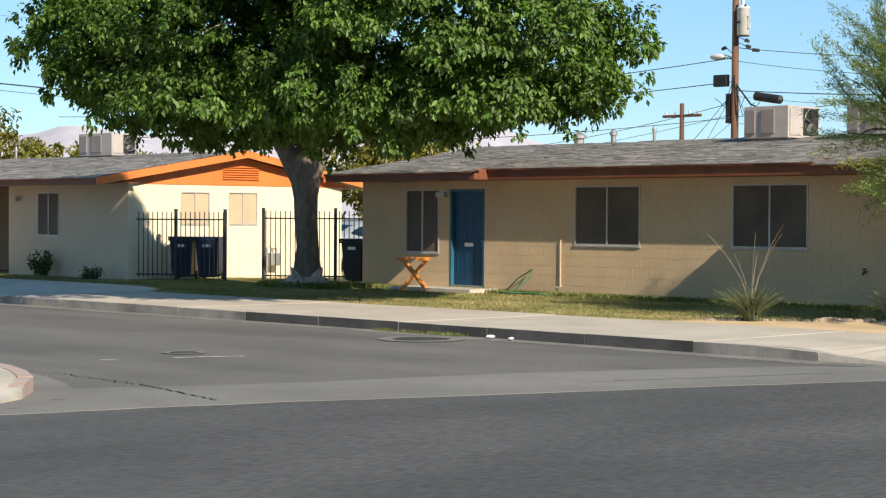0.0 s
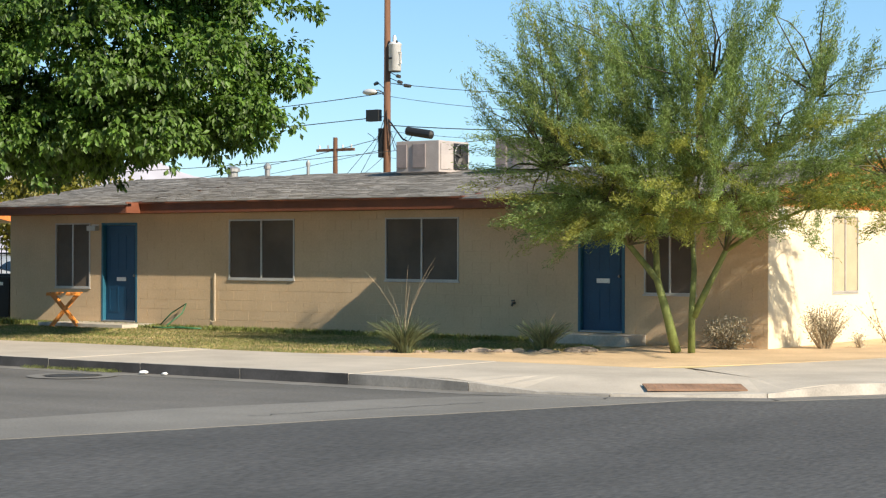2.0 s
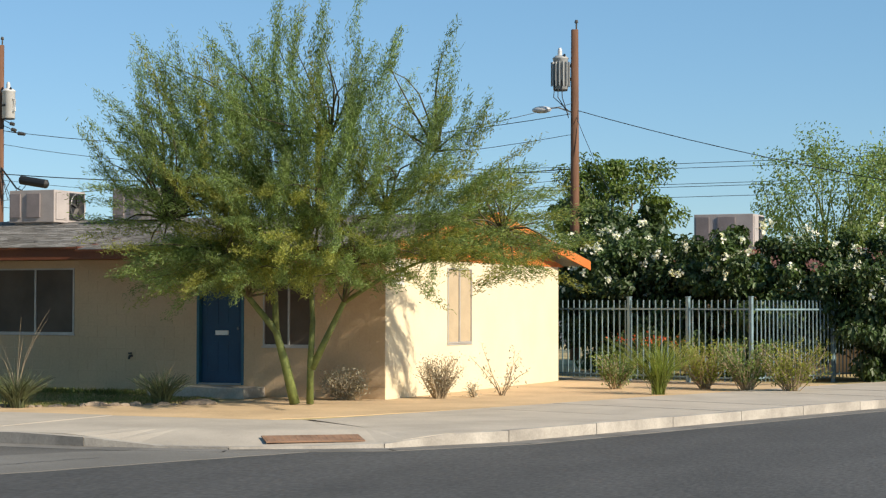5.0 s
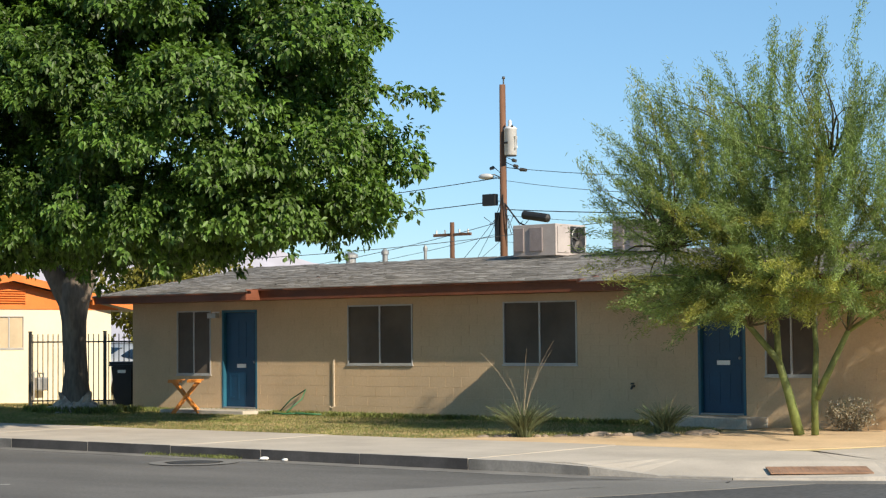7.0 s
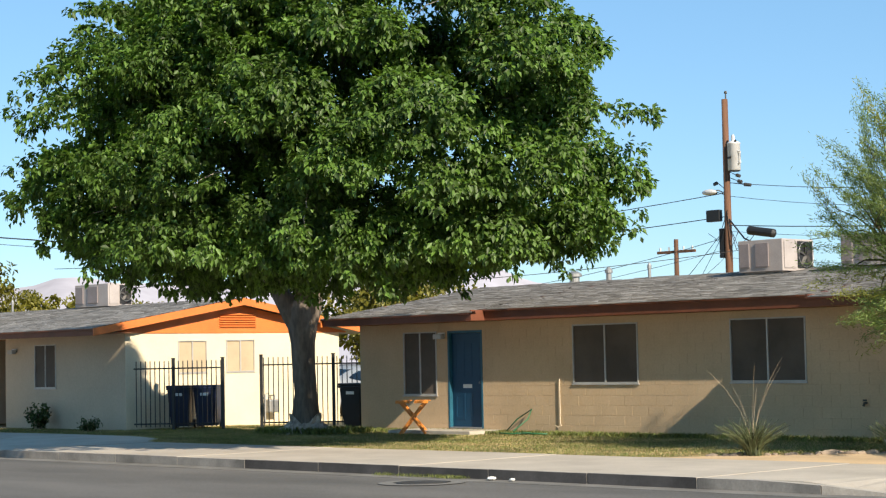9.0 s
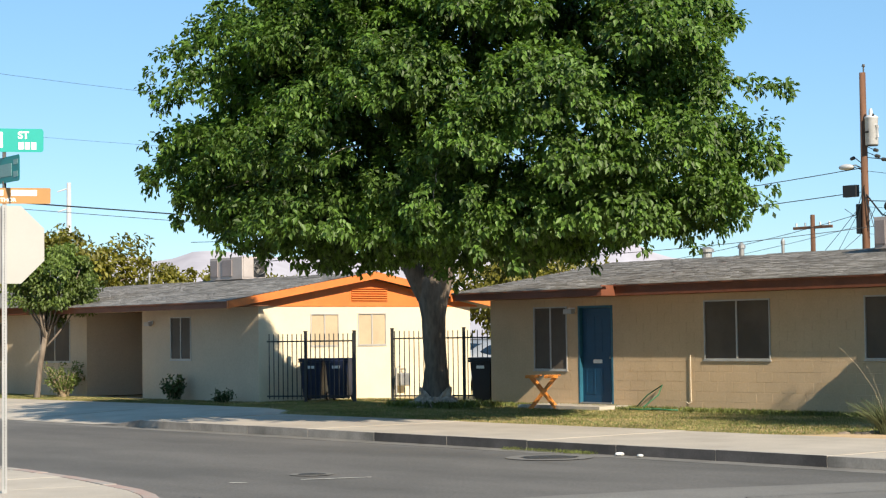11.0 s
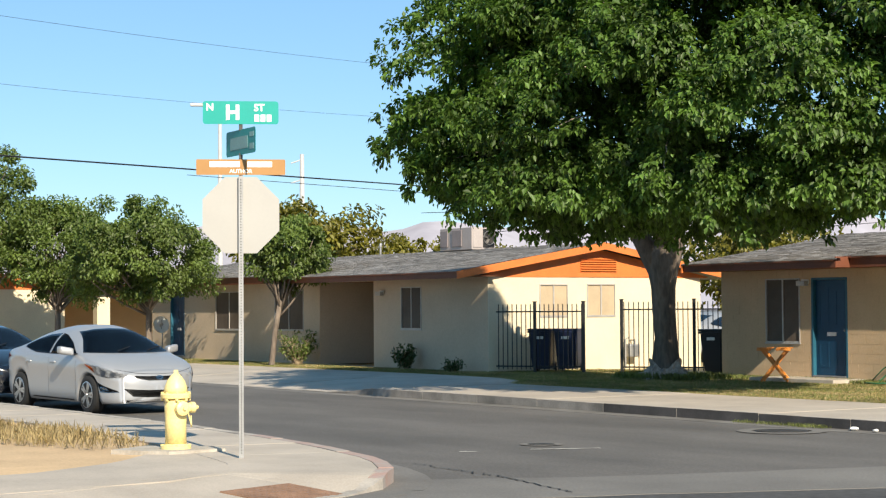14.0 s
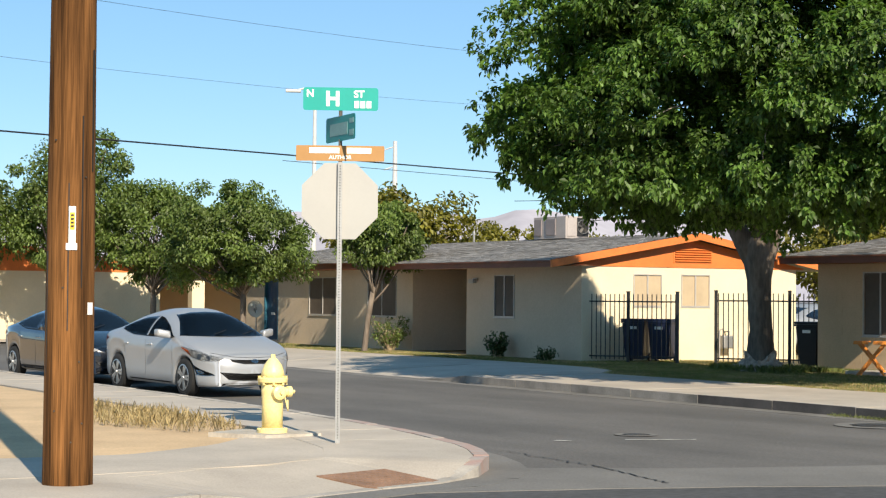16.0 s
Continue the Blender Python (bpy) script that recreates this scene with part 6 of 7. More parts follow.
lettering("N", 0.105, -0.325, 0.055, blade, m1, 0.003)
lettering("H", 0.215, -0.085, -0.005, blade, m1, 0.008)
lettering("ST", 0.105, 0.195, 0.05, blade, m1, 0.003)
for k in range(3):
    part("number_bar", bx(0.145 + k * 0.065, 0.195 + k * 0.065, -0.006, -0.0025, -0.095, -0.02, 0, m1), M_LETTER, blade)
m2 = facing(0, 0, 3.345, -4)
b2 = part("name_blade", rounded_plate(0.80, 0.27, 0.004, 0.03, m2), M_SIGN_TEAL, t, "teal shaded crossing street blade")
for a, b, za, zb in ((-0.28, 0.20, -0.07, 0.06), (0.25, 0.36, 0.04, 0.09), (0.25, 0.36, -0.09, -0.03)):
    part("text_bar", bx(a, b, -0.006, -0.0025, za, zb, 0, m2), M_SIGN_FADED, b2)
m3 = facing(0, 0.0, 3.08)
b3 = part("honour_blade", rounded_plate(0.94, 0.165, 0.004, 0.012, m3), M_SIGN_BROWN, t, "ochre brown commemorative blade")
for a, b in ((-0.33, -0.01), (0.07, 0.33)):
    part("text_bar", bx(a, b, -0.006, -0.0025, 0.0, 0.06, 0, m3), M_LETTER, b3)
lettering("AUTHOR", 0.058, 0.0, -0.045, b3, m3, 0.001)
bm = bmesh.new()
pts = [(0.405 / math.cos(math.pi / 8) * math.cos(math.pi / 8 + k * math.pi / 4), 0.405 / math.cos(math.pi / 8) * math.sin(math.pi / 8 + k * math.pi / 4)) for k in range(8)]
m4 = facing(0, 0.0, 2.57)
f = [bm.verts.new(m4 @ Vector((x, -0.002, y))) for x, y in pts]
b = [bm.verts.new(m4 @ Vector((x, 0.002, y))) for x, y in pts]
bm.faces.new(f)
bm.faces.new(b[::-1])
for i in range(8):
    bm.faces.new((f[i], b[i], b[(i + 1) % 8], f[(i + 1) % 8]))
bmesh.ops.recalc_face_normals(bm, faces=bm.faces[:])
part("octagon_plate", bm, M_SIGN_BACK, t, "plain pale back of octagonal sign")
part("blade_bracket", bx(-0.02, 0.02, -0.012, 0.012, 2.9, 3.23, 0.004, facing(0, -0.018, 0)), M_IRON, t)
part("blade_bracket", bx(-0.02, 0.02, -0.012, 0.012, 3.47, 3.58, 0.004, facing(0, -0.018, 0)), M_IRON, t)

# ---- utility poles, wires, distance ----
def wire(a, b, sag, r=0.014):
    a, b = Vector(a), Vector(b)
    pts = [a.lerp(b, s / 16) - Vector((0, 0, sag * 4 * (s / 16) * (1 - s / 16))) for s in range(17)]
    return tube(bmesh.new(), pts, r * 0.72, 5)


M_POLE_FAR = mat("brown_pole_wood", (0.135, 0.064, 0.034), 0.85, 0.3, 1.5, 12, 0.4, stretch=(4, 4, 0.4))
M_WIRE = mat("black_cable", (0.012, 0.012, 0.013), 0.6)
M_CAN = mat("pale_transformer_paint", (0.50, 0.50, 0.50), 0.45, 0.1, 3, 40, 0.05)


M_CAN_GREY = mat("grey_ribbed_transformer", (0.30, 0.31, 0.31), 0.5, 0.1, 3, 40, 0.05)


def big_pole(label, x, y, top, side, lamp, drop, ribbed, reach):
    t = tagged(empty("utility_pole", x, y, 0.0), label, "utility pole")
    part("shaft", tube(bmesh.new(), [(0, 0, -0.2), (0, 0, top)], [0.15, 0.105], 16), M_POLE_FAR, t, smooth=True)
    part("top_pin", tube(bmesh.new(), [(0.05, 0, top), (0.05, 0, top + 0.18), (0.05, 0, top + 0.2), (0.05, 0, top + 0.28)], [0.025, 0.025, 0.06, 0.04], 8), M_IRON, t)
    cx, cz = side * 0.40, top - drop
    can = part("transformer", tube(bmesh.new(), [(cx, -0.1, cz - 0.52), (cx, -0.1, cz - 0.50), (cx, -0.1, cz + 0.36), (cx, -0.1, cz + 0.38), (cx, -0.1, cz + 0.40), (cx, -0.1, cz + 0.47)], [0.19, 0.215, 0.215, 0.235, 0.235, 0.15], 22), M_CAN if not ribbed else M_CAN_GREY, t, "pale cylindrical transformer can", True)
    part("base_ring", tube(bmesh.new(), [(cx, -0.1, cz - 0.545), (cx, -0.1, cz - 0.522)], 0.20, 18), M_DARK, can)
    part("bushing", tube(bmesh.new(), [(cx - 0.02, -0.1, cz + 0.42), (cx - 0.02, -0.1, cz + 0.62), (cx - 0.02, -0.1, cz + 0.70)], [0.07, 0.065, 0.04], 10), M_CAN, can)
    part("bushing", tube(bmesh.new(), [(cx + 0.12, -0.18, cz + 0.36), (cx + 0.17, -0.22, cz + 0.50)], [0.05, 0.03], 8), M_DARK, can)
    if ribbed:
        for k in range(9):
            a = -2.6 + k * 0.42
            part("fin", bx(0.21, 0.285, -0.012, 0.012, -0.42, 0.28, 0.004, pose(cx, -0.1, cz, 0, 0, math.degrees(a))), M_CAN_GREY, can)
        for k in range(3):
            part("lead", tube(bmesh.new(), [(cx + 0.1 * (k - 1), -0.3, cz - 0.25), (cx + 0.13 * (k - 1), -0.32, cz - 0.75), (cx + 0.28, -0.2, cz - 1.15 - 0.1 * k)], 0.014, 5), M_DARK, can)
    else:
        part("side_pipe", tube(bmesh.new(), [(cx + 0.2, -0.16, cz + 0.12), (cx + 0.31, -0.16, cz + 0.10), (cx + 0.31, -0.16, cz - 0.28), (cx + 0.2, -0.16, cz - 0.30)], 0.025, 7), M_CAN, can)
        part("plate", bx(cx - 0.10, cx + 0.04, -0.332, -0.322, cz - 0.13, cz - 0.06), M_DARK, can)
    part("hanger", bx(min(0, side * 0.3), max(0, side * 0.3), -0.05, 0.05, cz - 0.25, cz - 0.17), M_STEEL, t)
    part("hanger", bx(min(0, side * 0.3), max(0, side * 0.3), -0.05, 0.05, cz + 0.14, cz + 0.22), M_STEEL, t)
    a = part("lamp_arm", tube(bmesh.new(), [(0, 0, top - lamp - 0.1), (-reach * 0.5, -0.05, top - lamp + 0.08), (-reach + 0.2, -0.1, top - lamp + 0.06)], 0.025, 6), M_STEEL, t)
    bm = bmesh.new()
    bmesh.ops.create_uvsphere(bm, u_segments=14, v_segments=8, radius=0.3)
    for v in bm.verts:
        v.co = Vector((v.co.x, v.co.y * 0.5, v.co.z * 0.35))
    bm.transform(pose(-reach, -0.1, top - lamp + 0.03))
    part("lamp_head", bm, M_CAN, a, "grey street lamp head", True)
    return t


p1 = big_pole("tall brown utility pole with transformer behind roof", -37.68, 50.0, 10.28, 1, 3.15, 1.95, False, 0.68)
# strings of small insulators where the service lines leave the pole
for ax, az, bx_, bz in ((0.0, 7.85, 0.55, 7.62), (0.0, 7.65, 0.62, 7.42), (0.0, 7.45, 0.98, 7.28), (0.0, 7.15, -0.55, 7.42), (0.0, 7.0, -0.62, 7.1)):
    part("insulator", tube(bmesh.new(), [(ax, 0, az), (bx_ * 0.7, 0, bz + 0.05), (bx_ * 0.75, 0, bz + 0.04), (bx_, 0, bz)], [0.012, 0.014, 0.065, 0.055], 7), M_IRON, p1)
for k in range(5):
    x1_ = (-0.75, -0.5, 0.5, 0.9, 1.3)[k]
    part("drop_cable", tube(bmesh.new(), [(0.08, -0.12, 6.5 - 0.1 * k), (x1_ * 0.45, -0.12, 5.5 - 0.12 * k), (x1_, -0.12, 5.75 - 0.2 * (k % 2))], 0.013, 5), M_DARK, p1)
part("junction_box", bx(-0.85, -0.3, -0.1, 0.1, 6.15, 6.55, 0.02), M_DARK, p1, "black junction box")
part("junction_box", bx(-0.32, -0.12, -0.1, 0.1, 4.9, 5.9, 0.02), M_DARK, p1, "black cable box")
p2 = big_pole("tall brown utility pole with transformer and lamp", -17.5, 50.0, 9.62, -1, 2.32, 1.22, True, 0.98)
cables = tagged(empty("overhead_wires", 0, 0, 0), "black overhead wires strung between the utility poles", "wires")
P1, P2 = Vector((-37.72, 50, 0)), Vector((-17.5, 50, 0))
for za, zb, sag, r in ((7.45, 7.2, 0.7, 0.015), (7.0, 6.6, 0.8, 0.012), (6.0, 5.6, 0.35, 0.022), (5.8, 5.3, 0.5, 0.010), (4.9, 4.6, 0.5, 0.010)):
    part("wire", wire(P1 + Vector((0, 0, za)), P2 + Vector((0, 0, zb)), sag, r), M_WIRE, cables)
for za, e, sag, r in ((7.1, (-70, 44, 6.0), 0.5, 0.02), (6.3, (-72, 48, 5.2), 0.2, 0.022), (5.6, (-80, 70, 5.4), 0.8, 0.016), (5.2, (-80, 66, 4.6), 0.8, 0.012), (5.0, (-75, 90, 5.0), 0.6, 0.012), (6.0, (-41.5, 50.5, 3.0), 0.1, 0.014), (6.0, (-40.0, 50.2, 3.0), 0.05, 0.012)):
    part("wire", wire(P1 + Vector((0, 0, za)), e, sag, r), M_WIRE, cables)
for za, e, sag, r in ((7.5, (-34.0, 32.0, 3.6), 0.7, 0.012), (7.3, (2.0, 44.0, 3.2), 0.5, 0.016), (7.2, (-15.6, 48.0, 4.4), 0.1, 0.012)):
    part("wire", wire(P2 + Vector((0, 0, za)), e, sag, r), M_WIRE, cables)
for z in (9.7, 9.45, 8.6, 8.45, 7.9):
    part("wire", wire((-45, 95, z - 0.4), (25, 95, z + 0.9), 0.5, 0.022), M_WIRE, cables)
splice = part("splice_case", tube(bmesh.new(), [(-36.82, 49.9, 5.75), (-36.75, 49.9, 5.76), (-35.75, 49.9, 5.60), (-35.68, 49.9, 5.58)], [0.05, 0.145, 0.145, 0.05], 12), M_DARK, cables, "black cable splice case")
part("splice_strut", tube(bmesh.new(), [(-37.6, 49.95, 6.2), (-36.95, 49.9, 5.5), (-36.5, 49.9, 5.32), (-35.45, 49.9, 5.36)], 0.028, 6), M_DARK, cables)
for x, y, top, arm in ((-62.3, 78.0, 7.9, 1.3), (-60.0, 79.5, 8.6, 0), (-32.0, 62.0, 8.2, 0), (-36.0, 55.2, 4.9, 0)):
    t = tagged(empty("utility_pole", x, y, 0), "distant thin brown utility pole behind roof", "utility pole", "distant poles")
    part("shaft", tube(bmesh.new(), [(0, 0, 0), (0, 0, top)], [0.17, 0.12], 10), M_POLE_FAR, t)
    if arm:
        part("crossarm", bx(-arm, arm, -0.06, 0.06, top - 0.75, top - 0.6, 0.01), M_POLE_FAR, t)
        for dx in (-1.1, -0.5, 0.5, 1.1):
            part("insulator", tube(bmesh.new(), [(dx, 0, top - 0.6), (dx, 0, top - 0.4)], 0.05, 6), M_CAN, t)
part("wire", wire((-29.32, 6.34, 4.35), (-48.76, 44.47, 5.11), 0.0, 0.022), M_WIRE, cables)
part("wire", wire((-47.17, 21.9, 5.47), (-48.76, 44.48, 4.83), 0.0, 0.012), M_WIRE, cables)
part("wire", wire((-68.22, 15.67, 13.6), (-91.52, 61.03, 15.88), 0.3, 0.012), M_WIRE, cables)
part("wire", wire((-68.21, 15.71, 10.8), (-91.51, 61.05, 12.92), 0.3, 0.010), M_WIRE, cables)
# lamp standard and pylon far along the street
x, y, z = (-85.46, 41.48, -0.57)
t = tagged(empty("street_lamp", x, y, 0), "tall pale steel street lamp standing far off", "street lamp")
zt = (-85.52, 41.36, 12.29)[2]
part("column", tube(bmesh.new(), [(0, 0, 0), (0, 0, zt)], [0.16, 0.09], 10), M_CAN, t)
part("arm", tube(bmesh.new(), [(0, 0, zt), (-0.3, -0.4, zt + 0.12), (-0.45, -0.8, zt)], 0.05, 6), M_CAN, t)
bm = bx(-0.15, 0.15, -0.45, 0.35, -0.08, 0.08, 0.05, pose(-0.5, -0.95, zt - 0.04, 0, 0, -25))
part("lamp_head", bm, M_CAN, t)
x, y, z = (-211.1, 114.17, 3.51)
zt = (-211.19, 114.02, 22.01)[2]
t = tagged(empty("power_pylon", x, y, 0), "slender white power pylon on the horizon", "pylon")
part("column", tube(bmesh.new(), [(0, 0, 0), (0, 0, zt)], [0.5, 0.28], 10), M_CAN, t)
for k in range(4):
    part("crossarm", tube(bmesh.new(), [(-0.6, -1.3, zt - 1.2 - 2.6 * k), (0, 0, zt - 0.7 - 2.6 * k), (0, 0, zt - 1.0 - 2.6 * k)], 0.09, 5), M_CAN, t)
# mountains, with distance haze mixed into their base colour
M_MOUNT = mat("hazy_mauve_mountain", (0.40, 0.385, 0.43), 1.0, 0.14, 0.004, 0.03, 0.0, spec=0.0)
rng = np.random.default_rng(17)
bm = bmesh.new()
prev = None
for i in range(150):
    b = math.radians(-100 + i * 0.62)
    prof = 80 + 20 * noise.noise(Vector((i * 0.09, 3.3, 0))) + 9 * noise.noise(Vector((i * 0.31, 7.7, 0))) + 3.5 * noise.noise(Vector((i * 0.9, 1.7, 0)))
    prof *= min(1.0, max(0.05, (i - 2) / 20)) * min(1, max(0.0, (104 - i) / 14))
    row = []
    for j in range(7):
        s = j / 6
        r = 1650 - 420 * (1 - s)
        row.append(bm.verts.new((r * math.sin(b), r * math.cos(b), -6 + max(prof, 0.5) * s ** 1.3 * (1 + 0.18 * noise.noise(Vector((i * 0.5, j * 1.3, 5)))))))
    if prev:
        for j in range(6):
            bm.faces.new((prev[j], row[j], row[j + 1], prev[j + 1]))
    prev = row
bmesh.ops.recalc_face_normals(bm, faces=bm.faces[:])
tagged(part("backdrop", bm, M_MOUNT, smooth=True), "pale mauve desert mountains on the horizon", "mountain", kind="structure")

# ---- parked cars ----
M_SILVER = mat("silver_car_paint", (0.41, 0.415, 0.425), 0.42, 0.03, 1, 200, 0.0, metal=0.5, coat=0.35, grain=0.04)
M_NAVY = mat("dark_navy_car_paint", (0.004, 0.006, 0.012), 0.2, 0.03, 1, 200, 0.0, metal=0.0, coat=1.0, grain=0.04)
M_GLASS = mat("tinted_car_glass", (0.006, 0.012, 0.024), 0.04, 0.1, 1, 50, 0.0, spec=0.4)
M_TYRE = mat("tyre_rubber", (0.014, 0.014, 0.014), 0.85, 0.2, 6, 60, 0.2)
M_ALLOY = mat("alloy_wheel", (0.50, 0.50, 0.51), 0.3, 0.1, 5, 60, 0.0, metal=0.9)
M_CHROME = mat("bright_chrome", (0.8, 0.8, 0.8), 0.12, 0.03, 3, 60, 0.0, metal=1.0)
M_LENS = mat("clear_headlight", (0.66, 0.67, 0.68), 0.12, 0.35, 14, 60, 0.0, spec=0.9, coat=1.0)
M_AMBER = mat("amber_lens", (0.55, 0.12, 0.02), 0.2, 0.1)
M_RED_LENS = mat("red_tail_lens", (0.30, 0.02, 0.015), 0.15, 0.1)
M_BLACK = mat("black_trim", (0.012, 0.012, 0.013), 0.5, 0.1)


def curve_at(x, table):
    """Smooth curve through (x, value) pairs."""
    if x <= table[0][0]:
        return table[0][1]
    for i in range(len(table) - 1):
        (a, va), (b, vb) = table[i], table[i + 1]
        if x <= b:
            m0 = (vb - table[i - 1][1]) / (b - table[i - 1][0]) if i else (vb - va) / (b - a)
            m1 = (table[i + 2][1] - va) / (table[i + 2][0] - a) if i + 2 < len(table) else (vb - va) / (b - a)
            h, t = b - a, (x - a) / (b - a)
            return (2 * t ** 3 - 3 * t * t + 1) * va + (t ** 3 - 2 * t * t + t) * h * m0 + (3 * t * t - 2 * t ** 3) * vb + (t ** 3 - t * t) * h * m1
    return table[-1][1]


CAR_TOP = [(-2.26, 0.74), (-2.24, 0.90), (-2.18, 1.01), (-2.05, 1.08), (-1.75, 1.12), (-1.45, 1.19), (-1.0, 1.35), (-0.5, 1.445), (-0.1, 1.465), (0.2, 1.445), (0.6, 1.335), (1.0, 1.155), (1.34, 1.01), (1.6, 0.945), (1.87, 0.855), (2.05, 0.775), (2.16, 0.70), (2.23, 0.62), (2.265, 0.52)]
CAR_BELT = [(-2.26, 0.66), (-2.2, 0.86), (-2.0, 0.96), (-1.6, 0.985), (-1.0, 0.965), (0.0, 0.935), (0.9, 0.90), (1.4, 0.85), (1.8, 0.765), (2.05, 0.675), (2.16, 0.615), (2.23, 0.55), (2.265, 0.47)]
CAR_FLOOR = [(-2.26, 0.50), (-2.15, 0.30), (-1.8, 0.21), (0.0, 0.18), (1.9, 0.175), (2.1, 0.185), (2.2, 0.225), (2.24, 0.29), (2.265, 0.38)]
CAR_HALF = [(-2.26, 0.50), (-2.22, 0.62), (-2.1, 0.745), (-1.8, 0.835), (-1.4, 0.875), (-0.5, 0.885), (0.8, 0.885), (1.35, 0.882), (1.6, 0.868), (1.78, 0.838), (1.92, 0.79), (2.03, 0.728), (2.12, 0.645), (2.18, 0.55), (2.225, 0.42), (2.25, 0.28), (2.265, 0.12)]
WHEELS = (-1.34, 1.36)


def loft(rings, closed=True):
    bm = bmesh.new()
    rr = [[bm.verts.new(p) for p in r] for r in rings]
    n = len(rr[0])
    for a, b in zip(rr, rr[1:]):
        for k in range(n if closed else n - 1):
            bm.faces.new((a[k], a[(k + 1) % n], b[(k + 1) % n], b[k]))
    if closed:
        bm.faces.new(rr[0][::-1])
        bm.faces.new(rr[-1])
    bmesh.ops.recalc_face_normals(bm, faces=bm.faces[:])
    return bm


def car_ring(x):
    """Half section from the sill up the flank, in over the shoulder and cabin to the crown of the roof, mirrored."""
    top, belt, f, w = (curve_at(x, q) for q in (CAR_TOP, CAR_BELT, CAR_FLOOR, CAR_HALF))
    arch = None
    for c in WHEELS:
        if abs(x - c) < 0.355:
            arch = 0.31 + math.sqrt(0.355 ** 2 - (x - c) ** 2)
    sill = f if arch is None else max(f, min(arch, belt - 0.13))
    half = []
    for s, inset in ((0.0, 0.055), (0.06, 0.028), (0.16, 0.012), (0.3, 0.012), (0.45, 0.012), (0.6, 0.006), (0.72, 0.0), (0.8, -0.006), (0.88, 0.002), (0.95, 0.010)):
        half.append((w - inset * min(1.0, w / 0.8), sill + (belt - sill) * s))
    h = top - belt
    lean = 0.58 * max(0.0, h - 0.06)
    for i in range(13):
        a = math.pi / 2 * i / 12
        e = 2 / (2.3 + 0.9 * min(1.0, h / 0.4))
        up = math.sin(a) ** e
        half.append(((w - 0.016 - lean * up) * math.cos(a) ** e if i < 12 else 0.0, belt + h * up))
    inner = max(0.1, w - 0.22)
    low = [(0.0, f), (inner, f), (inner, sill)]
    right = [(x, -y, z) for y, z in low + half]
    left = [(x, y, z) for y, z in reversed((low + half)[1:-1])]
    return right + left


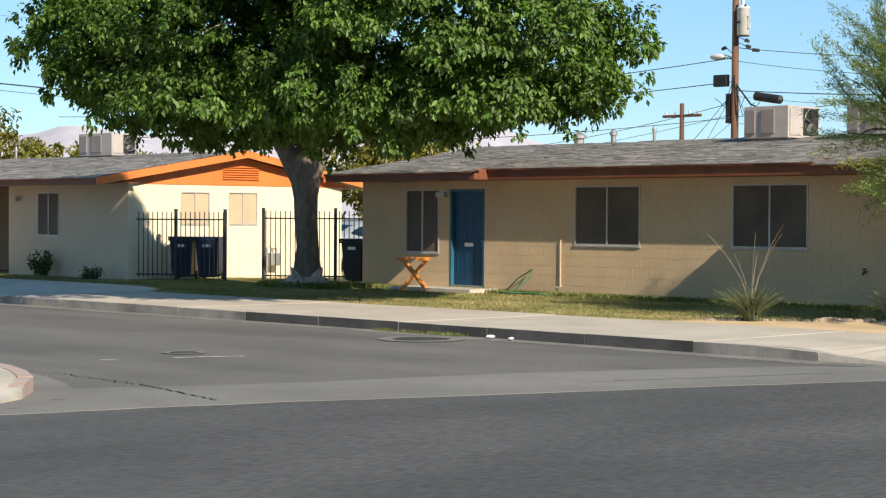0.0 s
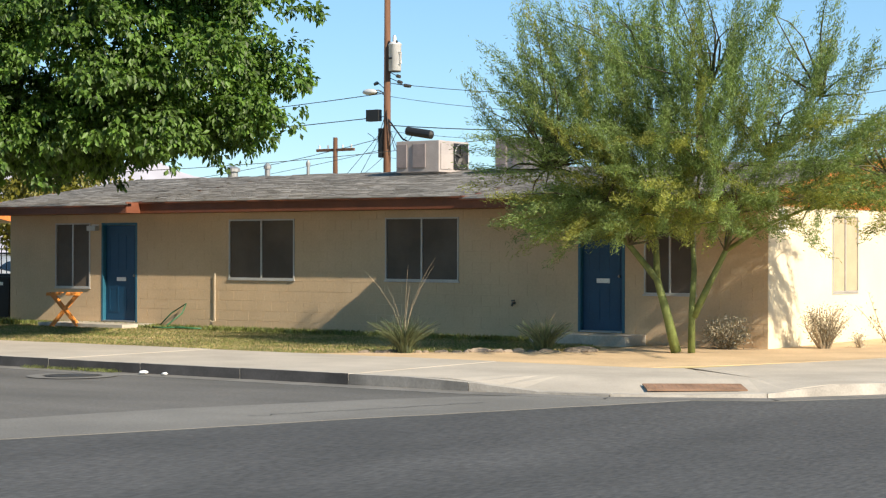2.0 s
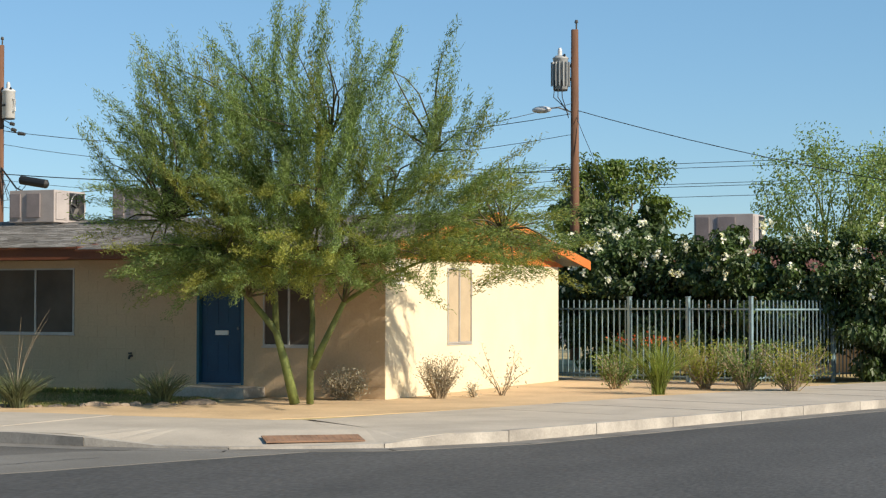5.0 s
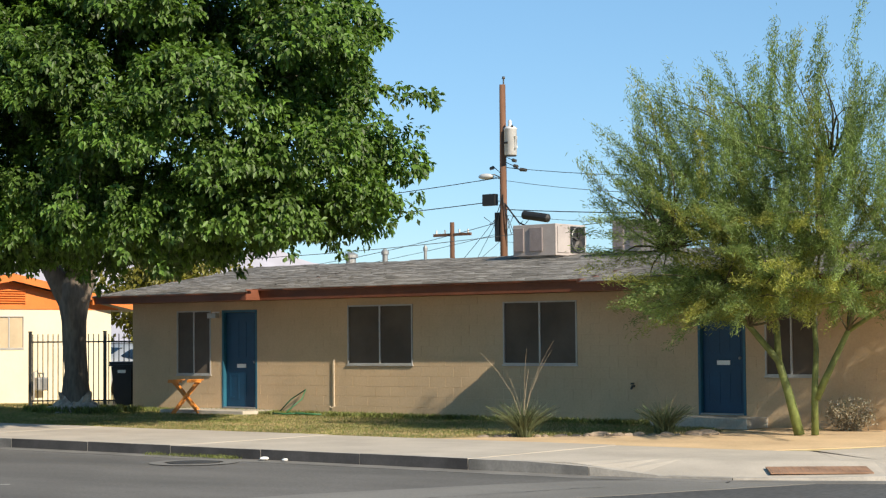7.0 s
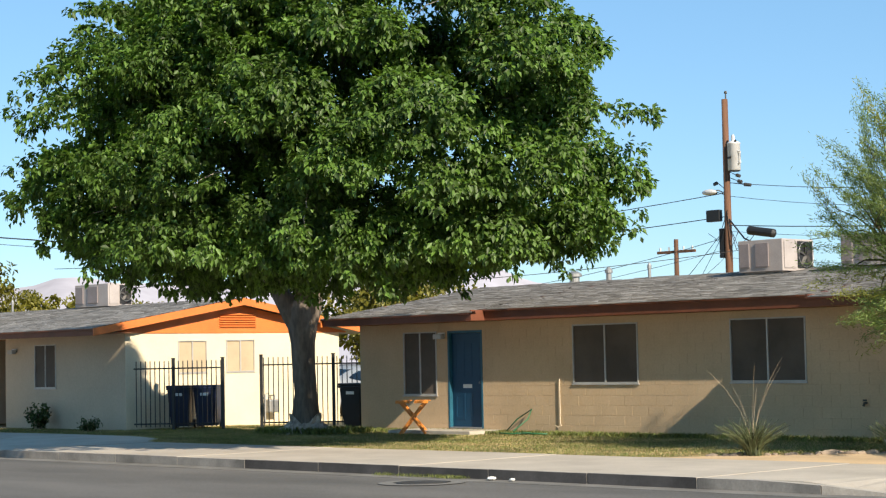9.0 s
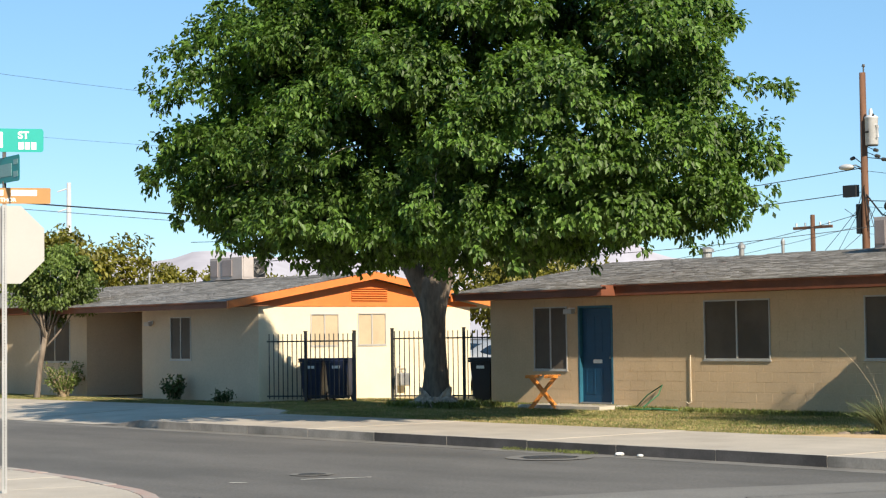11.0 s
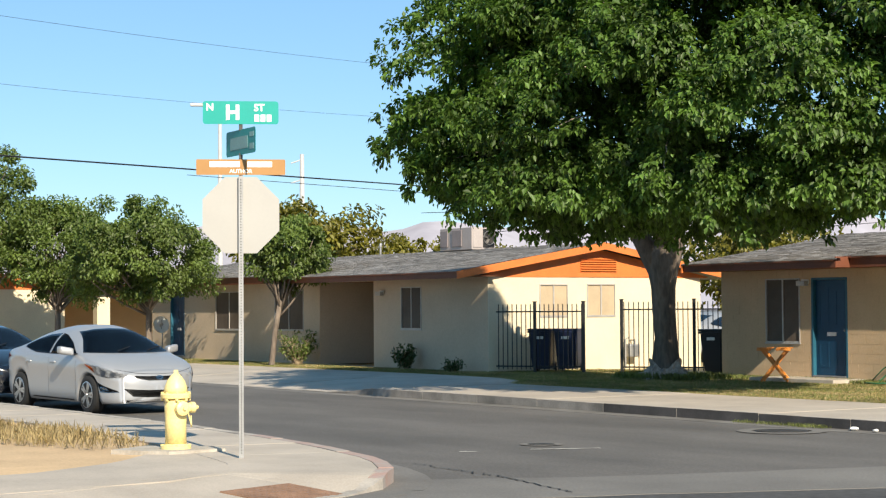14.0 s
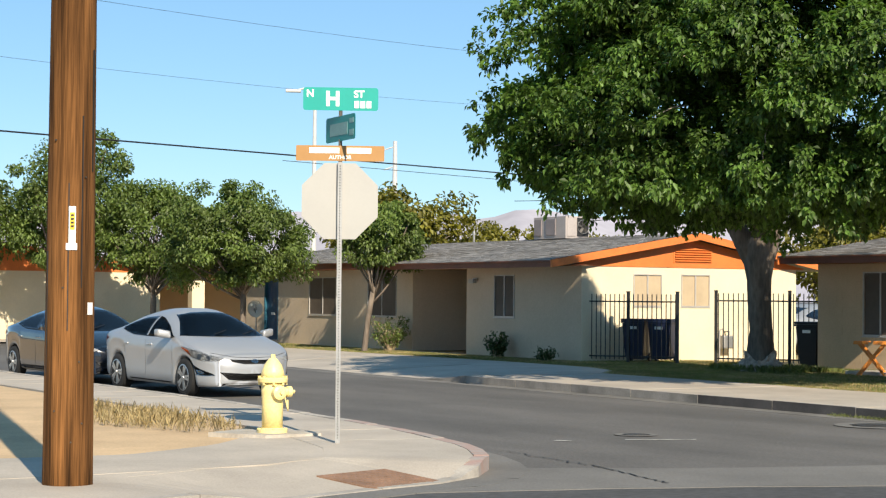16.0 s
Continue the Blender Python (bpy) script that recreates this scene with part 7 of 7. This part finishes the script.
def car(label, x, y, rz, paint, z=ROAD_Z + 0.005):
    t = tagged(empty("car", x, y, z, rz), label, "car")
    xs = {-2.26 + 4.40 * i / 90 for i in range(91)} | {2.14 + 0.125 * math.sin(math.pi / 2 * i / 12) for i in range(13)} | {c + 0.355 * s for c in WHEELS for s in (-0.999, -0.96, -0.88, 0.88, 0.96, 0.999)}
    bm = loft([car_ring(q) for q in sorted(xs)])
    tree_ = BVHTree.FromBMesh(bm)
    part("body", bm, paint, t, smooth=True)

    def patch(name, lower, upper, how, sgn, material, proud, parent=None, text="", nu=14, nv=6):
        """Sheet laid on the body between two lines given in the (y, z) of the front, the (x, z) of the flank or the (u, z) of the corner."""
        bm = bmesh.new()
        grid = []
        for i in range(nu + 1):
            row = []
            for j in range(nv + 1):
                def on(line):
                    d = i / nu * (len(line) - 1)
                    k = min(int(d), len(line) - 2)
                    return Vector(line[k]).lerp(Vector(line[k + 1]), d - k)
                u, zz = on(lower).lerp(on(upper), j / nv)
                if how == "front":
                    o, way = Vector((4, sgn * u, zz)), Vector((-1, 0, 0))
                elif how == "back":
                    o, way = Vector((-4, sgn * u, zz)), Vector((1, 0, 0))
                elif how == "side":
                    o, way = Vector((u, sgn * 3, zz)), Vector((0, -sgn, 0))
                else:
                    way = Vector((-1, -sgn, 0)).normalized()
                    o = Vector((1.4, sgn * 0.4, zz)) - way * 3 + Vector((1, -sgn, 0)).normalized() * u
                hit, normal, _, _ = tree_.ray_cast(o, way)
                if hit is None:
                    hit, normal = o + way * 3, -way
                row.append(bm.verts.new(hit + (normal if normal.dot(way) < 0 else -normal) * proud))
            grid.append(row)
        for a, b in zip(grid, grid[1:]):
            for j in range(nv):
                bm.faces.new((a[j], b[j], b[j + 1], a[j + 1]))
        bmesh.ops.solidify(bm, geom=bm.faces[:], thickness=0.004)
        bmesh.ops.recalc_face_normals(bm, faces=bm.faces[:])
        return part(name, bm, material, parent or t, text, True)

    patch("windscreen", [(-0.79, 1.0), (-0.4, 0.992), (0, 0.99), (0.4, 0.992), (0.79, 1.0)], [(-0.50, 1.345), (-0.28, 1.388), (0, 1.40), (0.28, 1.388), (0.50, 1.345)], "front", 1, M_GLASS, 0.006, None, "dark tinted windscreen", 24, 14)
    patch("rear_window", [(-0.58, 1.17), (0, 1.16), (0.58, 1.17)], [(-0.50, 1.34), (0, 1.38), (0.50, 1.34)], "back", 1, M_GLASS, 0.006, None, "dark rear glass", 16, 8)
    for sgn in (-1, 1):
        belt = [(0.90, 0.985), (0.4, 0.982), (-0.05, 0.985), (-0.10, 0.985)]
        patch("front_side_window", belt, [(0.84, 1.0), (0.50, 1.17), (0.12, 1.29), (-0.10, 1.32)], "side", sgn, M_GLASS, 0.004, None, "dark tinted side glass", 16, 6)
        patch("rear_side_window", [(-0.16, 0.985), (-0.6, 1.0), (-0.95, 1.03), (-1.20, 1.09)], [(-0.16, 1.322), (-0.6, 1.295), (-0.95, 1.21), (-1.24, 1.115)], "side", sgn, M_GLASS, 0.004, None, "dark tinted side glass", 16, 6)
        patch("window_trim", [(0.91, 0.972), (0.0, 0.972), (-0.7, 0.993), (-1.22, 1.08)], [(0.91, 0.986), (0.0, 0.984), (-0.7, 1.006), (-1.22, 1.095)], "side", sgn, M_BLACK, 0.006, None, "", 18, 1)
        for q, top in ((0.93, 0.86), (-0.13, 0.97), (-1.02, 0.80)):
            patch("door_gap", [(q, 0.30 if q > -1 else 0.68), (q - 0.006, 0.30 if q > -1 else 0.68)], [(q, top), (q - 0.006, top)], "side", sgn, M_BLACK, 0.0015, None, "", 1, 12)
        patch("sill_trim", [(0.97, 0.205), (-0.95, 0.225)], [(0.97, 0.225), (-0.95, 0.245)], "side", sgn, M_BLACK, 0.004, None, "", 10, 1)
        for q in (0.05, -0.93):
            part("door_handle", bx(q - 0.095, q + 0.095, sgn * 0.89 - 0.016, sgn * 0.89 + 0.016, 0.825, 0.85, 0.01), paint, t)
        # swept-back headlight with projector and amber inner edge
        lamp = patch("headlight", [(-0.39, 0.80), (-0.16, 0.665), (0.10, 0.60), (0.33, 0.605), (0.44, 0.635)], [(-0.43, 0.835), (-0.16, 0.80), (0.10, 0.735), (0.33, 0.685), (0.44, 0.65)], "corner", sgn, M_LENS, 0.006, None, "clear swept-back headlight", 20, 6)
        for u, zz, r in ((0.02, 0.672, 0.045), (0.20, 0.648, 0.038)):
            patch("projector", [(u - r, zz), (u - r * 0.6, zz - r * 0.8), (u, zz - r), (u + r * 0.6, zz - r * 0.8), (u + r, zz)], [(u - r, zz), (u - r * 0.6, zz + r * 0.8), (u, zz + r), (u + r * 0.6, zz + r * 0.8), (u + r, zz)], "corner", sgn, M_ALLOY, 0.013, lamp, "bright round projector", 10, 4)
        patch("indicator", [(-0.38, 0.795), (-0.24, 0.715), (-0.17, 0.685)], [(-0.41, 0.825), (-0.26, 0.785), (-0.22, 0.765)], "corner", sgn, M_AMBER, 0.010, lamp, "amber indicator lens", 8, 3)
        fog = patch("fog_recess", [(-0.05, 0.385), (0.10, 0.375), (0.30, 0.378)], [(-0.12, 0.535), (0.02, 0.475), (0.28, 0.395)], "corner", sgn, M_BLACK, 0.004, None, "dark fog lamp recess", 10, 4)
        patch("fog_lamp", [(-0.02, 0.40), (0.06, 0.395), (0.13, 0.395)], [(-0.05, 0.46), (0.03, 0.45), (0.11, 0.42)], "corner", sgn, M_CHROME, 0.010, fog, "small clear fog lamp", 6, 3)
        patch("fog_trim", [(-0.06, 0.372), (0.10, 0.362), (0.31, 0.366)], [(-0.06, 0.384), (0.10, 0.374), (0.31, 0.378)], "corner", sgn, M_CHROME, 0.009, fog, "", 10, 1)
        patch("tail_light", [(-2.16, 0.84), (-1.80, 0.90)], [(-2.10, 0.95), (-1.80, 0.925)], "side", sgn, M_RED_LENS, 0.008, None, "red tail lens", 8, 3)
        bm = bx(-0.085, 0.075, -0.115, 0.115, -0.062, 0.07, 0.04)
        for v in bm.verts:
            v.co.z += 0.02 * v.co.y * sgn / 0.115
            v.co.x -= 0.03 * (v.co.y * sgn) / 0.115
        bm.transform(pose(0.80, sgn * 1.0, 1.03))
        mirror_ob = part("wing_mirror", bm, paint, t, smooth=True)
        part("mirror_foot", bx(0.78, 0.86, min(sgn * 0.80, sgn * 0.95), max(sgn * 0.80, sgn * 0.95), 0.965, 0.985, 0.006), M_BLACK, mirror_ob)
        for c in WHEELS:
            w = empty("wheel")
            w.parent = t
            w.matrix_basis = pose(c, sgn * 0.775, 0.315)
            bm = tube(bmesh.new(), [(0, -0.105, 0), (0, -0.085, 0), (0, 0.085, 0), (0, 0.105, 0)], [0.27, 0.315, 0.315, 0.27], 32)
            part("tyre", bm, M_TYRE, w, smooth=False)
            bm = bmesh.new()
            for k in range(10):
                a = k // 2 * math.tau / 5 + (0.16 if k % 2 else -0.16)
                box(bm, 0.03, 0.215, -0.012, 0.012, -0.020, 0.020, 0, pose(0, sgn * 0.098, 0) @ Matrix.Rotation(a, 4, "Y"))
            part("spokes", bm, M_ALLOY, w, "silver alloy spokes")
            part("rim", tube(bmesh.new(), [(0, sgn * 0.108, 0), (0, sgn * 0.112, 0)], [0.222, 0.205], 32, False), M_ALLOY, w)
            part("brake_disc", tube(bmesh.new(), [(0, sgn * 0.04, 0), (0, sgn * 0.090, 0)], [0.215, 0.212], 28), M_BLACK, w)
            part("hub_cap", tube(bmesh.new(), [(0, sgn * 0.09, 0), (0, sgn * 0.118, 0)], [0.045, 0.035], 14), M_ALLOY, w)
    g = patch("lower_grille", [(-0.46, 0.30), (-0.2, 0.285), (0.2, 0.285), (0.46, 0.30)], [(-0.60, 0.425), (-0.2, 0.40), (0.2, 0.40), (0.60, 0.425)], "front", 1, M_BLACK, 0.004, None, "wide black lower grille", 20, 6)
    for k in range(3):
        patch("grille_bar", [(-0.46, 0.315 + k * 0.028), (0, 0.305 + k * 0.028), (0.46, 0.315 + k * 0.028)], [(-0.46, 0.322 + k * 0.028), (0, 0.312 + k * 0.028), (0.46, 0.322 + k * 0.028)], "front", 1, M_IRON, 0.010, g, "", 14, 1)
    # black strip painted where shadow lies under the bumper
    patch("bumper_shadow_gap", [(-0.62, 0.205), (0.62, 0.205)], [(-0.62, 0.24), (0.62, 0.24)], "front", 1, M_BLACK, 0.003, None, "black strip painted as shadow under the bumper", 16, 1)
    g = patch("upper_grille", [(-0.40, 0.605), (-0.2, 0.565), (0.2, 0.565), (0.40, 0.605)], [(-0.44, 0.635), (-0.2, 0.625), (0.2, 0.625), (0.44, 0.635)], "front", 1, M_BLACK, 0.004, None, "slim black upper grille", 20, 4)
    patch("grille_chrome", [(-0.42, 0.600), (-0.2, 0.556), (0.2, 0.556), (0.42, 0.600)], [(-0.42, 0.612), (-0.2, 0.572), (0.2, 0.572), (0.42, 0.612)], "front", 1, M_CHROME, 0.010, g, "bright chrome strip", 20, 1)
    patch("badge", [(-0.075, 0.60), (-0.045, 0.575), (0, 0.567), (0.045, 0.575), (0.075, 0.60)], [(-0.075, 0.60), (-0.045, 0.625), (0, 0.633), (0.045, 0.625), (0.075, 0.60)], "front", 1, M_CHROME, 0.014, g, "plain oval chrome badge", 10, 4)
    patch("hood_gap", [(-0.70, 0.735), (-0.35, 0.668), (0, 0.655), (0.35, 0.668), (0.70, 0.735)], [(-0.70, 0.741), (-0.35, 0.674), (0, 0.661), (0.35, 0.674), (0.70, 0.741)], "front", 1, M_BLACK, 0.001, None, "", 24, 1)
    for sy in (-0.30, 0.25):
        part("wiper", tube(bmesh.new(), [(1.33, sy, 1.03), (1.19, sy + 0.3, 1.10)], 0.008, 5), M_BLACK, t)
    return t


silver = car("silver saloon car parked along the kerb", -30.2, 12.36, 4, M_SILVER)
car("dark navy saloon car parked behind another car", -35.3, 12.0, 4, M_NAVY)
far_car = copy_thing(silver, pose(-41.2, 36.2, 0.08, 0, 0, 100))
tagged(far_car, "pale saloon car glimpsed between the houses")

# ---- block courses of the front walls ----
blocks(corner_front, -31.31, -13.03, 0.08, 2.44, HOLES_C, 27.69, (-26.0, -17.2))
